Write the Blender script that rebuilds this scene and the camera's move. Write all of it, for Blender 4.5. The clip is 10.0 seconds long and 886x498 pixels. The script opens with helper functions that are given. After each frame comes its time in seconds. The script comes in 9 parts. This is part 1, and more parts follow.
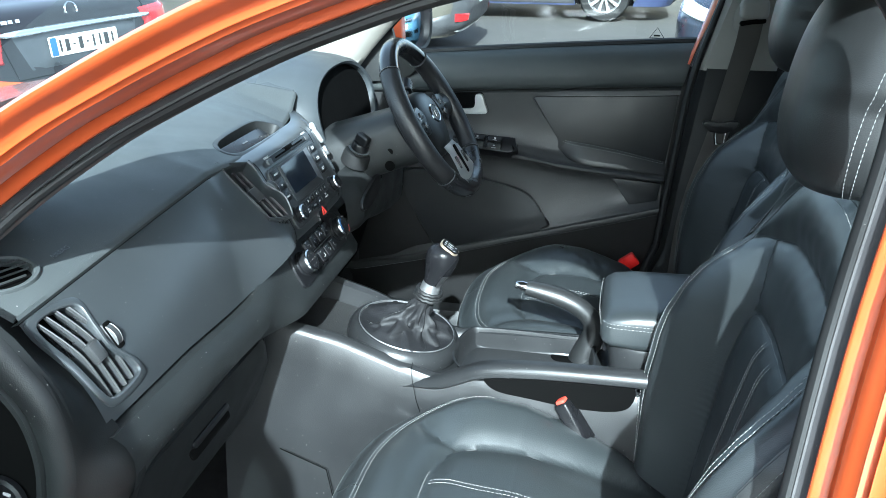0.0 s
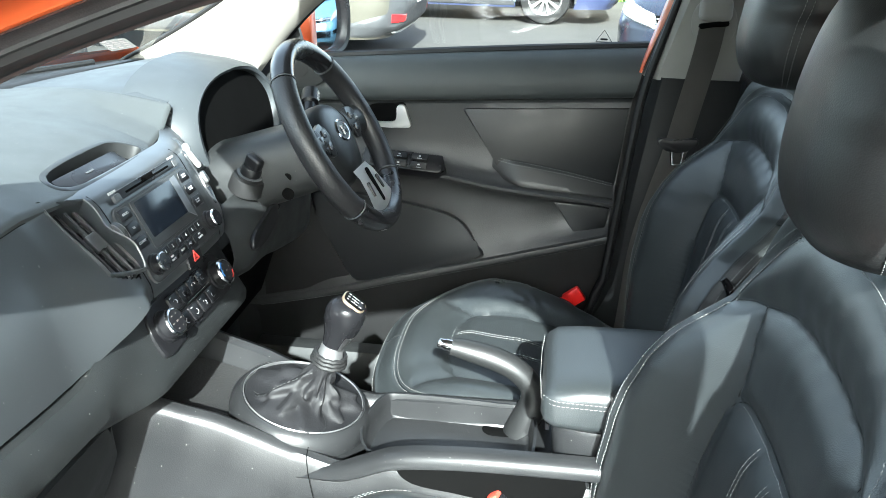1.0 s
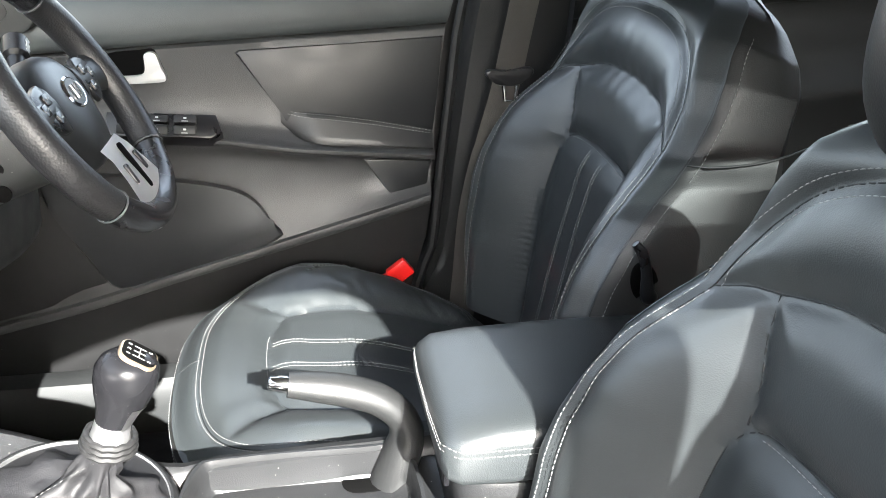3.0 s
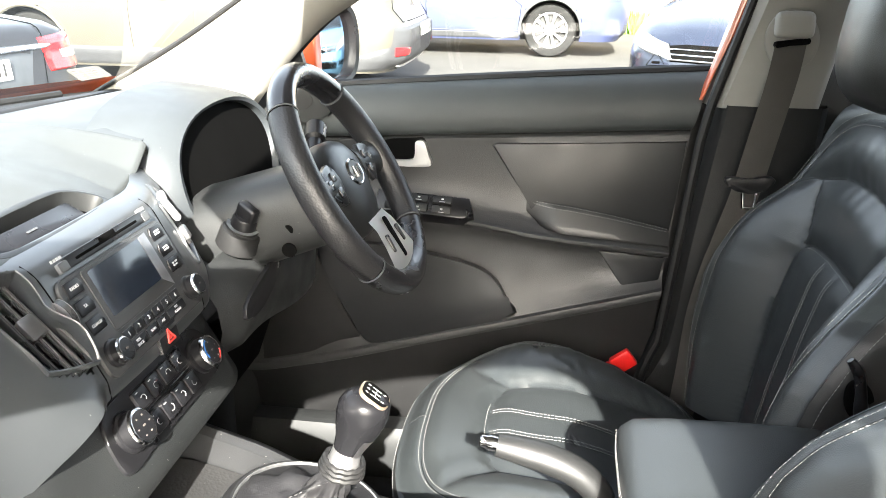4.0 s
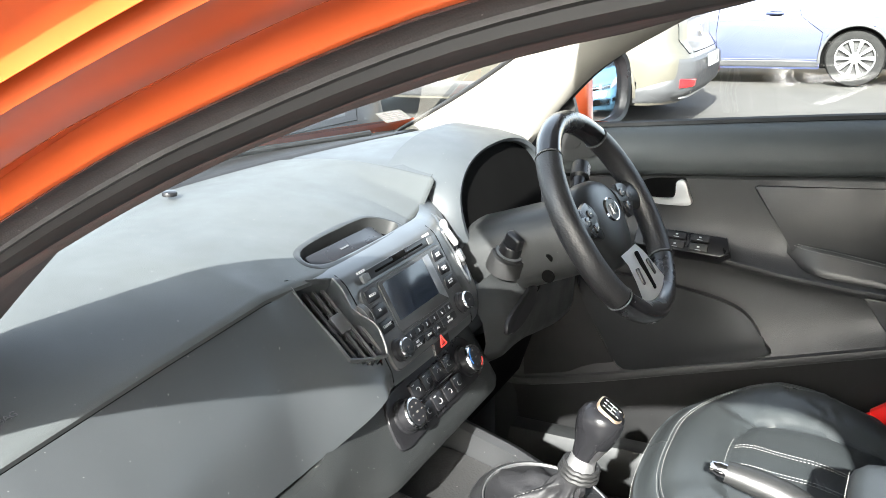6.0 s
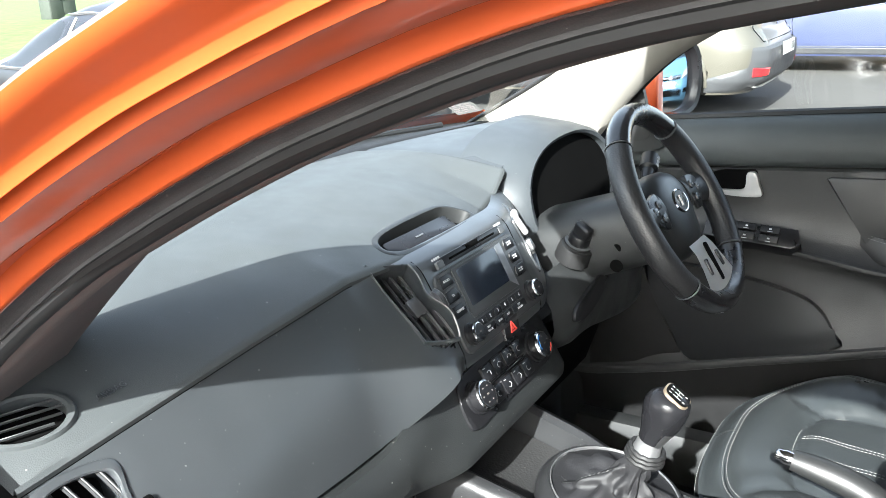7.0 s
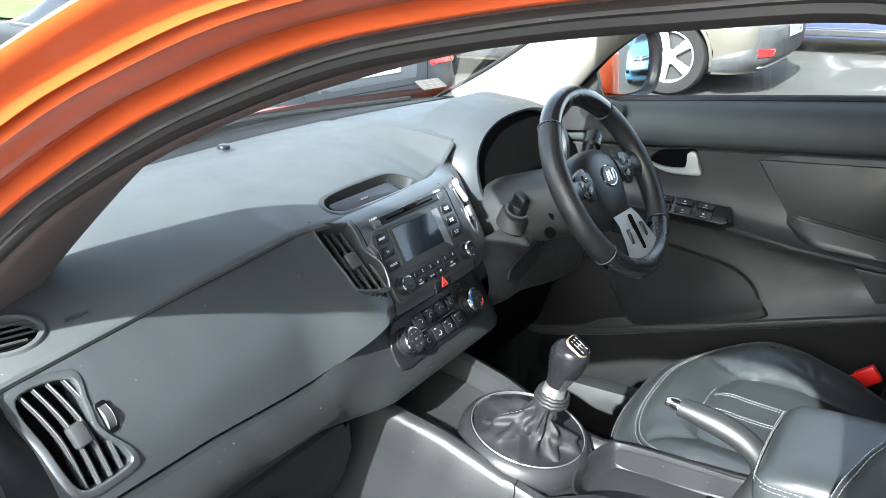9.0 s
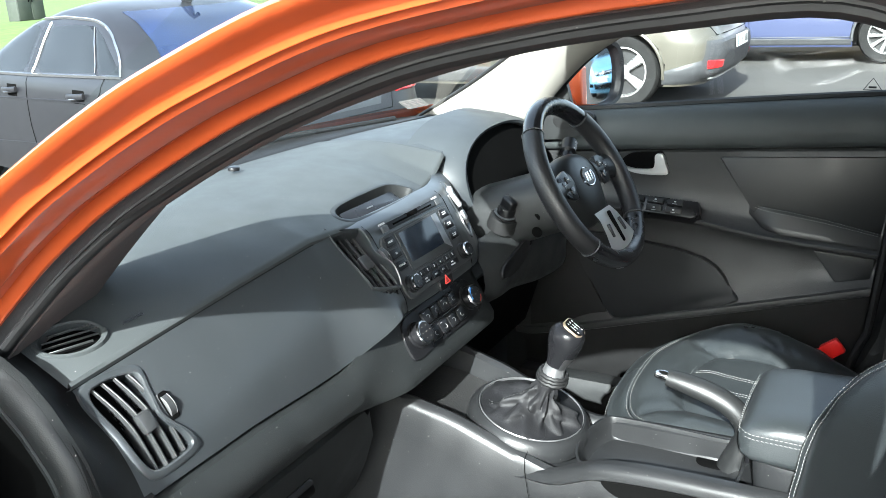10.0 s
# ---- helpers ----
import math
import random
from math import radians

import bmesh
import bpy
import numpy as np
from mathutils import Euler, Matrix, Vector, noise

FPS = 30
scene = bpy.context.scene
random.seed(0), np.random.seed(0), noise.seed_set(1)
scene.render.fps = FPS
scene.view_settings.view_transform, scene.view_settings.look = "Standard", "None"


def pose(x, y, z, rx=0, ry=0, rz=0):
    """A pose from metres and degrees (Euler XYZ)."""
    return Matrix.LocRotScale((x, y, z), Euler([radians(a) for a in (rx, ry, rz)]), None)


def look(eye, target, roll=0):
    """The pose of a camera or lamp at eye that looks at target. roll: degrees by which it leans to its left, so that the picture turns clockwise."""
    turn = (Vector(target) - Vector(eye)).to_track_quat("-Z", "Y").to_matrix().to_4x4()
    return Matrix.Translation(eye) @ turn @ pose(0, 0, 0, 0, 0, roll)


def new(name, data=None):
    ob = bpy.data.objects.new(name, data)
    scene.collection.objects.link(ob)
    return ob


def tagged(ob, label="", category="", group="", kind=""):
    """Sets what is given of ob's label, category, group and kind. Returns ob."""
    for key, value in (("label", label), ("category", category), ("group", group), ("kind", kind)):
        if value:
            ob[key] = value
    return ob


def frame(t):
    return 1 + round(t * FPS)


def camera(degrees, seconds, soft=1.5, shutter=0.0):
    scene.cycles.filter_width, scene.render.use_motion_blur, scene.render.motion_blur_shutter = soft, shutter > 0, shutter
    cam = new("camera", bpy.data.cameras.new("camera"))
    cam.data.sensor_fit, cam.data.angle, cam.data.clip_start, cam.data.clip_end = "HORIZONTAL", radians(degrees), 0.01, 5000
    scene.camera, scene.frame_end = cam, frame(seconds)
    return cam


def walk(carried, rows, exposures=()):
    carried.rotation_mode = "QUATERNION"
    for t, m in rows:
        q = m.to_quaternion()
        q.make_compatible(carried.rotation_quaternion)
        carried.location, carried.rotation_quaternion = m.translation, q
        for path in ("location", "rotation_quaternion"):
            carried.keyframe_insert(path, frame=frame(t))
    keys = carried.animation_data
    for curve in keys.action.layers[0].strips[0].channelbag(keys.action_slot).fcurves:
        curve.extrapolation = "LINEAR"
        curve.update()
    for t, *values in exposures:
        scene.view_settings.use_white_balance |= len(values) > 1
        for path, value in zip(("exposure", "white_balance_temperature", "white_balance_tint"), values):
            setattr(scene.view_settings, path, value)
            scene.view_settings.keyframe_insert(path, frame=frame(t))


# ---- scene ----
cam = camera(55.1, 10.0, 0.5)
PATH = [
    (0, (0.002, -1.271, 1.395), (-0.366, 0.551, 0.658), 0.4),
    (0.5, (-0.016, -1.182, 1.374), (-0.266, 0.662, 0.641), 1.9),
    (1, (-0.001, -0.986, 1.359), (-0.239, 0.86, 0.627), 1.5),
    (1.5, (-0.073, -0.825, 1.333), (-0.049, 1.025, 0.573), 1.4),
    (2, (-0.126, -0.702, 1.339), (0.288, 1.107, 0.598), 2.6),
    (2.2, (-0.111, -0.659, 1.329), (0.342, 1.149, 0.604), 3.1),
    (3.3, (-0.101, -0.656, 1.269), (0.115, 1.134, 0.405), -0.1),
    (3.5, (-0.106, -0.663, 1.27), (-0.01, 1.151, 0.434), -0.1),
    (4, (-0.077, -0.748, 1.308), (-0.325, 1.124, 0.65), 0.9),
    (4.5, (-0.007, -0.767, 1.332), (-0.454, 1.091, 0.743), 1.6),
    (5, (-0.011, -0.786, 1.335), (-0.549, 1.049, 0.75), 1.7),
    (5.5, (-0.014, -0.8, 1.34), (-0.694, 0.987, 0.752), -0.1),
    (6, (-0.017, -0.86, 1.352), (-0.88, 0.844, 0.759), -1.6),
    (7.3, (-0.003, -0.931, 1.362), (-1.007, 0.677, 0.726), -2.5),
    (7.5, (0.001, -0.965, 1.359), (-0.995, 0.621, 0.657), -2.6),
    (8, (0.068, -1.0, 1.365), (-0.931, 0.556, 0.602), -2.0),
    (8.5, (0.145, -0.986, 1.363), (-0.875, 0.568, 0.626), -0.8),
    (9, (0.154, -0.962, 1.393), (-0.855, 0.627, 0.717), -0.7),
    (9.5, (0.158, -0.977, 1.397), (-0.817, 0.644, 0.749), -1.2),
    (10, (0.169, -1.097, 1.397), (-0.777, 0.552, 0.775), -3.2),
]
EXPOSURES = [(0.0, 2.45, 5300, -5), (1.0, 3.08, 5900, -2), (2.0, 3.7, 6300, 2), (3.5, 3.85, 6550, 9), (4.5, 3.4, 6900, 6), (5.5, 3.38, 6600, 6), (7.5, 2.85, 6050, 4), (8.2, 3.02, 6000, 3), (9.0, 2.97, 5950, 3), (10.0, 2.63, 5950, 1)]
SUN, SKY = 4.0, 0.14
from mathutils.bvhtree import BVHTree

walk(cam, [(t, look(eye, target, roll)) for t, eye, target, roll in PATH], EXPOSURES)

# ---- world and sun ----
SUN_TO = Vector((0.14, -0.82, 0.50)).normalized()
world = bpy.data.worlds.new("sky")
scene.world = world
world.use_nodes = True
wn = world.node_tree.nodes
sky = wn.new("ShaderNodeTexSky")
sky.sky_type = "NISHITA"
sky.sun_disc = False
sky.sun_elevation = math.asin(SUN_TO.z)
sky.sun_rotation = math.atan2(SUN_TO.x, SUN_TO.y)
sky.air_density, sky.dust_density, sky.ozone_density = 0.8, 3.0, 0.5
wn["Background"].inputs["Strength"].default_value = SKY
pale = wn.new("ShaderNodeHueSaturation")
pale.inputs["Saturation"].default_value = 0.5
world.node_tree.links.new(sky.outputs["Color"], pale.inputs["Color"])
world.node_tree.links.new(pale.outputs["Color"], wn["Background"].inputs["Color"])
sun = new("sun", bpy.data.lights.new("sun", "SUN"))
sun.data.energy, sun.data.angle, sun.data.color = SUN, radians(0.6), (1.0, 0.97, 0.93)
sun.matrix_world = look(SUN_TO * 30, (0, 0, 0))


# ---- materials ----
def material(name, base, rough=0.5, metal=0.0, grain=0.0, grain_scale=900.0, vary=0.12, vary_scale=9.0, spec=0.5, coat=0.0, dust=0.0, emit=None, emit_strength=0.0, sheen=0.0, wear=0.0, piece=0.0, crease=0.0, coat_rough=0.05):
    """A surface with cloudy colour variation, fine relief (grain), specks of dust and varied gloss."""
    m = bpy.data.materials.new(name)
    m.use_nodes = True
    n, l = m.node_tree.nodes, m.node_tree.links
    b = n["Principled BSDF"]
    b.inputs["Roughness"].default_value = rough
    b.inputs["Metallic"].default_value = metal
    b.inputs["Specular IOR Level"].default_value = spec
    b.inputs["Coat Weight"].default_value = coat
    b.inputs["Coat Roughness"].default_value = coat_rough
    b.inputs["Sheen Weight"].default_value = sheen
    co = n.new("ShaderNodeTexCoord")
    cloud = n.new("ShaderNodeTexNoise")
    cloud.inputs["Scale"].default_value, cloud.inputs["Detail"].default_value = vary_scale, 6.0
    l.new(co.outputs["Object"], cloud.inputs["Vector"])
    ramp = n.new("ShaderNodeMapRange")
    ramp.inputs["From Min"].default_value, ramp.inputs["From Max"].default_value = 0.3, 0.7
    ramp.inputs["To Min"].default_value, ramp.inputs["To Max"].default_value = 1.0 - vary, 1.0 + vary
    l.new(cloud.outputs["Fac"], ramp.inputs["Value"])
    mul = n.new("ShaderNodeMix")
    mul.data_type, mul.blend_type = "RGBA", "MULTIPLY"
    mul.inputs["Factor"].default_value = 1.0
    mul.inputs["A"].default_value = (*base, 1)
    l.new(ramp.outputs["Result"], mul.inputs["B"])
    colour = mul.outputs["Result"]
    if piece:
        info = n.new("ShaderNodeObjectInfo")
        pr = n.new("ShaderNodeMapRange")
        pr.inputs["To Min"].default_value, pr.inputs["To Max"].default_value = 1.0 - piece, 1.0 + piece
        l.new(info.outputs["Random"], pr.inputs["Value"])
        pm = n.new("ShaderNodeMix")
        pm.data_type, pm.blend_type = "RGBA", "MULTIPLY"
        pm.inputs["Factor"].default_value = 1.0
        l.new(colour, pm.inputs["A"])
        l.new(pr.outputs["Result"], pm.inputs["B"])
        colour = pm.outputs["Result"]
    if dust:
        speck = n.new("ShaderNodeTexNoise")
        speck.inputs["Scale"].default_value, speck.inputs["Detail"].default_value = 300.0, 1.0
        l.new(co.outputs["Object"], speck.inputs["Vector"])
        sr = n.new("ShaderNodeMapRange")
        sr.inputs["From Min"].default_value, sr.inputs["From Max"].default_value = 0.80 - 0.06 * dust, 0.825 - 0.06 * dust
        sr.inputs["To Max"].default_value = dust
        l.new(speck.outputs["Fac"], sr.inputs["Value"])
        dm = n.new("ShaderNodeMix")
        dm.data_type = "RGBA"
        l.new(sr.outputs["Result"], dm.inputs["Factor"])
        l.new(colour, dm.inputs["A"])
        dm.inputs["B"].default_value = (0.45, 0.43, 0.40, 1)
        colour = dm.outputs["Result"]
    l.new(colour, b.inputs["Base Color"])
    rr = n.new("ShaderNodeMapRange")
    rr.inputs["From Min"].default_value, rr.inputs["From Max"].default_value = 0.3, 0.7
    rr.inputs["To Min"].default_value, rr.inputs["To Max"].default_value = max(0.02, rough - 0.06 - wear), min(1.0, rough + 0.06)
    worn = n.new("ShaderNodeTexNoise")
    worn.inputs["Scale"].default_value, worn.inputs["Detail"].default_value = vary_scale * 2.3, 5.0
    l.new(co.outputs["Object"], worn.inputs["Vector"])
    l.new(worn.outputs["Fac"], rr.inputs["Value"])
    l.new(rr.outputs["Result"], b.inputs["Roughness"])
    if grain:
        tex = n.new("ShaderNodeTexVoronoi")
        tex.inputs["Scale"].default_value = grain_scale
        l.new(co.outputs["Object"], tex.inputs["Vector"])
        bump = n.new("ShaderNodeBump")
        bump.inputs["Strength"].default_value = grain
        bump.inputs["Distance"].default_value = 0.0003
        l.new(tex.outputs["Distance"], bump.inputs["Height"])
        if crease:
            fold = n.new("ShaderNodeTexNoise")
            fold.inputs["Scale"].default_value, fold.inputs["Detail"].default_value, fold.inputs["Distortion"].default_value = 26.0, 2.0, 0.8
            l.new(co.outputs["Object"], fold.inputs["Vector"])
            wide = n.new("ShaderNodeBump")
            wide.inputs["Strength"].default_value, wide.inputs["Distance"].default_value = crease, 0.004
            l.new(fold.outputs["Fac"], wide.inputs["Height"])
            l.new(wide.outputs["Normal"], bump.inputs["Normal"])
        l.new(bump.outputs["Normal"], b.inputs["Normal"])
    if emit:
        b.inputs["Emission Color"].default_value = (*emit, 1)
        b.inputs["Emission Strength"].default_value = emit_strength
    return m


def glass_material(name, tint=(1, 1, 1), rough=0.0):
    m = bpy.data.materials.new(name)
    m.use_nodes = True
    n, l = m.node_tree.nodes, m.node_tree.links
    n.remove(n["Principled BSDF"])
    clear, gloss, mix, fres = n.new("ShaderNodeBsdfTransparent"), n.new("ShaderNodeBsdfGlossy"), n.new("ShaderNodeMixShader"), n.new("ShaderNodeLayerWeight")
    power, scale_n = n.new("ShaderNodeMath"), n.new("ShaderNodeMath")
    power.operation, scale_n.operation = "POWER", "MULTIPLY_ADD"
    power.inputs[1].default_value = 5.0
    scale_n.inputs[1].default_value, scale_n.inputs[2].default_value = 0.7, 0.05
    fres.inputs["Blend"].default_value = 0.5
    clear.inputs["Color"].default_value = (*tint, 1)
    gloss.inputs["Roughness"].default_value = rough
    l.new(fres.outputs["Facing"], power.inputs[0])
    l.new(power.outputs[0], scale_n.inputs[0])
    l.new(scale_n.outputs[0], mix.inputs[0])
    l.new(clear.outputs[0], mix.inputs[1])
    l.new(gloss.outputs[0], mix.inputs[2])
    l.new(mix.outputs[0], n["Material Output"].inputs["Surface"])
    return m


LEATHER = material("black leather", (0.0215, 0.0248, 0.0262), 0.39, grain=0.4, grain_scale=800, vary=0.12, vary_scale=5, wear=-0.03, spec=0.8, crease=0.04)
LEATHER_INSERT = material("dark blue-black leather", (0.018, 0.0215, 0.0232), 0.42, grain=0.3, grain_scale=1000, vary=0.10, wear=-0.03, spec=0.7, crease=0.06)
LEATHER_WORN = material("worn creased leather", (0.0200, 0.0232, 0.0246), 0.33, grain=0.4, grain_scale=800, vary=0.12, vary_scale=5, wear=0.0, spec=0.85, crease=0.09)
LEATHER_SIDE = material("black vinyl", (0.0135, 0.014, 0.0142), 0.40, grain=0.35, grain_scale=700, vary=0.10, wear=-0.04, spec=0.55, crease=0.03)
FOLD = material("dark leather fold", (0.009, 0.010, 0.0105), 0.5, vary=0.1, spec=0.3)
THREAD = material("grey thread", (0.23, 0.23, 0.225), 0.8, vary=0.2, vary_scale=60)
SOFT = material("soft grey-black plastic", (0.045, 0.0495, 0.0505), 0.56, grain=0.35, grain_scale=1000, vary=0.06, dust=0.4, crease=0.03, spec=0.30)
SOFT_PLAIN = material("satin charcoal plastic", (0.027, 0.030, 0.0325), 0.36, grain=0.10, grain_scale=1200, vary=0.08, dust=0.35, spec=0.8, coat=0.35, coat_rough=0.32)
HARD = material("grained charcoal plastic", (0.0185, 0.0195, 0.0198), 0.46, grain=0.3, grain_scale=700, vary=0.18, dust=0.2, wear=0.04, spec=0.3)
# dash plastic with the open door's shade put into its colour
SHADED_LOWER = material("grained lower plastic darkened for shade", (0.0065, 0.0071, 0.0072), 0.55, grain=0.35, grain_scale=700, vary=0.15, dust=0.25, spec=0.3)
DOOR_SOFT = material("soft charcoal door trim", (0.044, 0.049, 0.049), 0.52, grain=0.35, grain_scale=1000, vary=0.10, spec=0.32)
DOOR = material("grained grey door plastic", (0.030, 0.0305, 0.031), 0.44, grain=0.6, grain_scale=700, vary=0.14, wear=0.05, spec=0.4)
DOOR_DARK = material("smooth dark door plastic", (0.012, 0.0127, 0.0138), 0.40, grain=0.3, grain_scale=900, vary=0.12, wear=0.04, spec=0.4)
CONSOLE = material("scuffed grey console plastic", (0.0155, 0.016, 0.0168), 0.40, grain=0.3, grain_scale=700, vary=0.25, vary_scale=7, dust=0.4, wear=0.06, spec=0.32)
BOLSTER = material("grained grey-black plastic", (0.012, 0.0132, 0.0134), 0.52, grain=0.45, grain_scale=700, vary=0.2, dust=0.5, wear=0.03, spec=0.35)
BINNACLE = material("satin grey plastic", (0.036, 0.041, 0.045), 0.52, grain=0.1, vary=0.10, dust=0.2, spec=0.4)
PIANO = material("black control plastic", (0.008, 0.008, 0.009), 0.30, vary=0.1, dust=0.2, spec=0.35)
# near-black: shade of slots and recesses put into the colour; also black faces
VOID = material("near-black recess shade and black faces", (0.0028, 0.0028, 0.0028), 0.9, spec=0.03)
SCREEN = material("dark display", (0.012, 0.016, 0.024), 0.12, vary=0.05)
SILVER = material("satin silver plastic", (0.36, 0.36, 0.355), 0.36, metal=0.2, vary=0.06)
PILLAR_BLACK = material("black pillar plastic", (0.014, 0.0145, 0.015), 0.45, grain=0.5, grain_scale=700, vary=0.12, spec=0.4)
VENT = material("grey vent blade plastic", (0.034, 0.035, 0.036), 0.30, vary=0.08, dust=0.2, spec=0.7)
BEZEL = material("dark grey display frame", (0.030, 0.031, 0.032), 0.36, vary=0.08, dust=0.2)
CHROME = material("chrome", (0.75, 0.75, 0.75), 0.12, metal=1.0, vary=0.04)
GREY_BODY = material("grey radio plastic", (0.06, 0.063, 0.066), 0.42, vary=0.1, dust=0.2)
PRINT = material("white print", (0.42, 0.42, 0.42), 0.6)
HEADLINER = material("pale fabric trim", (0.215, 0.205, 0.183), 0.85, grain=0.25, grain_scale=900, vary=0.06, spec=0.2)
PILLAR = material("light grey grained plastic", (0.25, 0.243, 0.228), 0.62, grain=0.3, grain_scale=900, vary=0.06, spec=0.3)
ROOF_TRIM = material("taupe pillar trim", (0.115, 0.098, 0.094), 0.75, grain=0.3, vary=0.08, spec=0.25)
RUBBER = material("black rubber seal", (0.009, 0.009, 0.0092), 0.55, vary=0.2, dust=0.15, spec=0.35)
GREY_SEAL = material("grey flocked weatherstrip", (0.055, 0.053, 0.054), 0.5, grain=0.3, vary=0.14, vary_scale=25, dust=0.25, spec=0.2)
ORANGE = material("orange metallic paint", (0.47, 0.078, 0.018), 0.36, vary=0.06, vary_scale=14, coat=1.0, spec=0.6, coat_rough=0.12)
RED = material("red plastic", (0.75, 0.014, 0.012), 0.35, vary=0.08)
BUCKLE_RED = material("orange-red plastic", (0.55, 0.055, 0.035), 0.4, vary=0.1)
WEBBING = material("grey seat belt webbing", (0.10, 0.092, 0.082), 0.75, grain=0.6, grain_scale=700, vary=0.12)
CARPET = material("black carpet", (0.011, 0.011, 0.0115), 0.95, grain=1.0, grain_scale=350, vary=0.4, vary_scale=30, dust=0.2, spec=0.15)
TRAY = material("ribbed rubber mat", (0.015, 0.015, 0.015), 0.6, grain=1.0, grain_scale=260, vary=0.2, dust=0.4)
KNOB = material("polished knob leather", (0.008, 0.008, 0.009), 0.22, grain=0.08, vary=0.2, dust=0.25, spec=0.18)
ALLOY = material("satin aluminium", (0.27, 0.27, 0.275), 0.38, metal=0.8, vary=0.25, vary_scale=40)
GAITER = material("matt black leather gaiter", (0.009, 0.009, 0.010), 0.6, grain=0.6, vary=0.3, vary_scale=25, dust=0.3, spec=0.3, crease=0.5)
BLUE_RING = material("blue print", (0.04, 0.20, 0.55), 0.5)
RED_PRINT = material("red print", (0.65, 0.05, 0.04), 0.5)
CLEAR = glass_material("clear window glass", (0.94, 0.97, 0.95))
# darkness added to hold sunlight back, not a known tint
SUN_BLOCKING_PANE = glass_material("window glass darkened to block the sun", (0.10, 0.11, 0.11))
# tint added only to weaken sunlight reaching the dash
SUN_DIMMING_PANE = glass_material("window glass with tint added to dim the sun", (0.16, 0.175, 0.17))
DARK_GLASS = material("tinted car glass", (0.012, 0.014, 0.016), 0.20, vary=0.3, vary_scale=2, spec=0.22)
MIRROR = material("mirror glass", (0.55, 0.57, 0.60), 0.015, metal=1.0, vary=0.0)
ASPHALT = material("pale dusty asphalt", (0.041, 0.0392, 0.0362), 0.92, grain=1.0, grain_scale=90, vary=0.18, vary_scale=0.6, dust=0.35)
GRASS = material("grass", (0.06, 0.10, 0.014), 0.9, vary=0.4, vary_scale=3)
WOOD = material("weathered fence wood", (0.34, 0.26, 0.16), 0.85, vary=0.25, vary_scale=6, piece=0.2)
LEAF = material("weeds", (0.16, 0.30, 0.04), 0.7, vary=0.3, vary_scale=20)
TYRE = material("tyre rubber", (0.012, 0.012, 0.012), 0.85, grain=0.5, grain_scale=150, vary=0.2, dust=0.06, spec=0.2)
WHEEL_SILVER = material("wheel alloy", (0.34, 0.34, 0.34), 0.3, metal=0.7, vary=0.1)
WHEEL_DARK = material("dark wheel paint", (0.012, 0.012, 0.013), 0.5, vary=0.1)
LAMP_RED = material("red lamp lens", (0.55, 0.012, 0.015), 0.10, coat=1.0, vary=0.15, vary_scale=30)
LAMP_CLEAR = material("clear lamp lens", (0.55, 0.58, 0.6), 0.12, metal=0.5, coat=1.0, vary=0.25, vary_scale=25)
PLATE = material("white number plate", (0.72, 0.72, 0.68), 0.5, vary=0.03)
PLATE_BLUE = material("blue plate band", (0.03, 0.12, 0.50), 0.5)
PLATE_INK = material("black plate ink", (0.02, 0.02, 0.02), 0.6)


# ---- builders ----
def smooth(me, angle=40.0):
    me.shade_smooth()
    me.set_sharp_from_angle(angle=radians(angle))


def part(name, bm, mat, parent=None, label="", flat=False, angle=40.0):
    """Links a bmesh as one mesh object under a thing or a part."""
    me = bpy.data.meshes.new(name)
    bmesh.ops.recalc_face_normals(bm, faces=bm.faces[:])
    bm.to_mesh(me)
    bm.free()
    me.materials.append(mat)
    if not flat:
        smooth(me, angle)
    ob = new(name, me)
    if parent is not None:
        ob.parent = parent
        if parent.type == "EMPTY" and not parent.get("local"):
            ob.matrix_parent_inverse = parent.matrix_basis.inverted()
    return tagged(ob, label)


def thing(name, at, label, category, group="", kind="", local=False):
    """An Empty at a thing's base. Its parts are in world metres, or, when local, in its own."""
    ob = new(name)
    ob.matrix_basis = at if isinstance(at, Matrix) else Matrix.Translation(at)
    ob.empty_display_size = 0.05
    if local:
        ob["local"] = 1
    return tagged(ob, label, category, group, kind)


def single(name, bm, mat, label, category, group="", kind="", flat=False, angle=40.0):
    return tagged(part(name, bm, mat, None, label, flat, angle), label, category, group, kind)


def spline(pts, n=8, closed=False):
    """A smooth curve through points."""
    p = [Vector(q) for q in pts]
    k = len(p)
    out = []
    for i in range(k if closed else k - 1):
        a, b = p[i], p[(i + 1) % k]
        z = p[i - 1] if closed or i else a * 2 - b
        c = p[(i + 2) % k] if closed or i + 2 < k else b * 2 - a
        for j in range(n):
            t = j / n
            out.append(0.5 * (2 * a + (b - z) * t + (2 * z - 5 * a + 4 * b - c) * t * t + (3 * a - z - 3 * b + c) * t**3))
    if not closed:
        out.append(p[-1])
    return out


def skin(bm, rows, wrap=False, cap=False):
    """Quads over a grid of points: rows of equal length. wrap closes each row; cap fills the first and last row."""
    v = [[bm.verts.new(p) for p in r] for r in rows]
    k = len(v[0])
    for a, b in zip(v, v[1:]):
        for j in range(k if wrap else k - 1):
            q = (a[j], a[(j + 1) % k], b[(j + 1) % k], b[j])
            if len(set(q)) == 4:
                bm.faces.new(q)
    if cap:
        bm.faces.new(v[0])
        bm.faces.new(list(reversed(v[-1])))
    return v


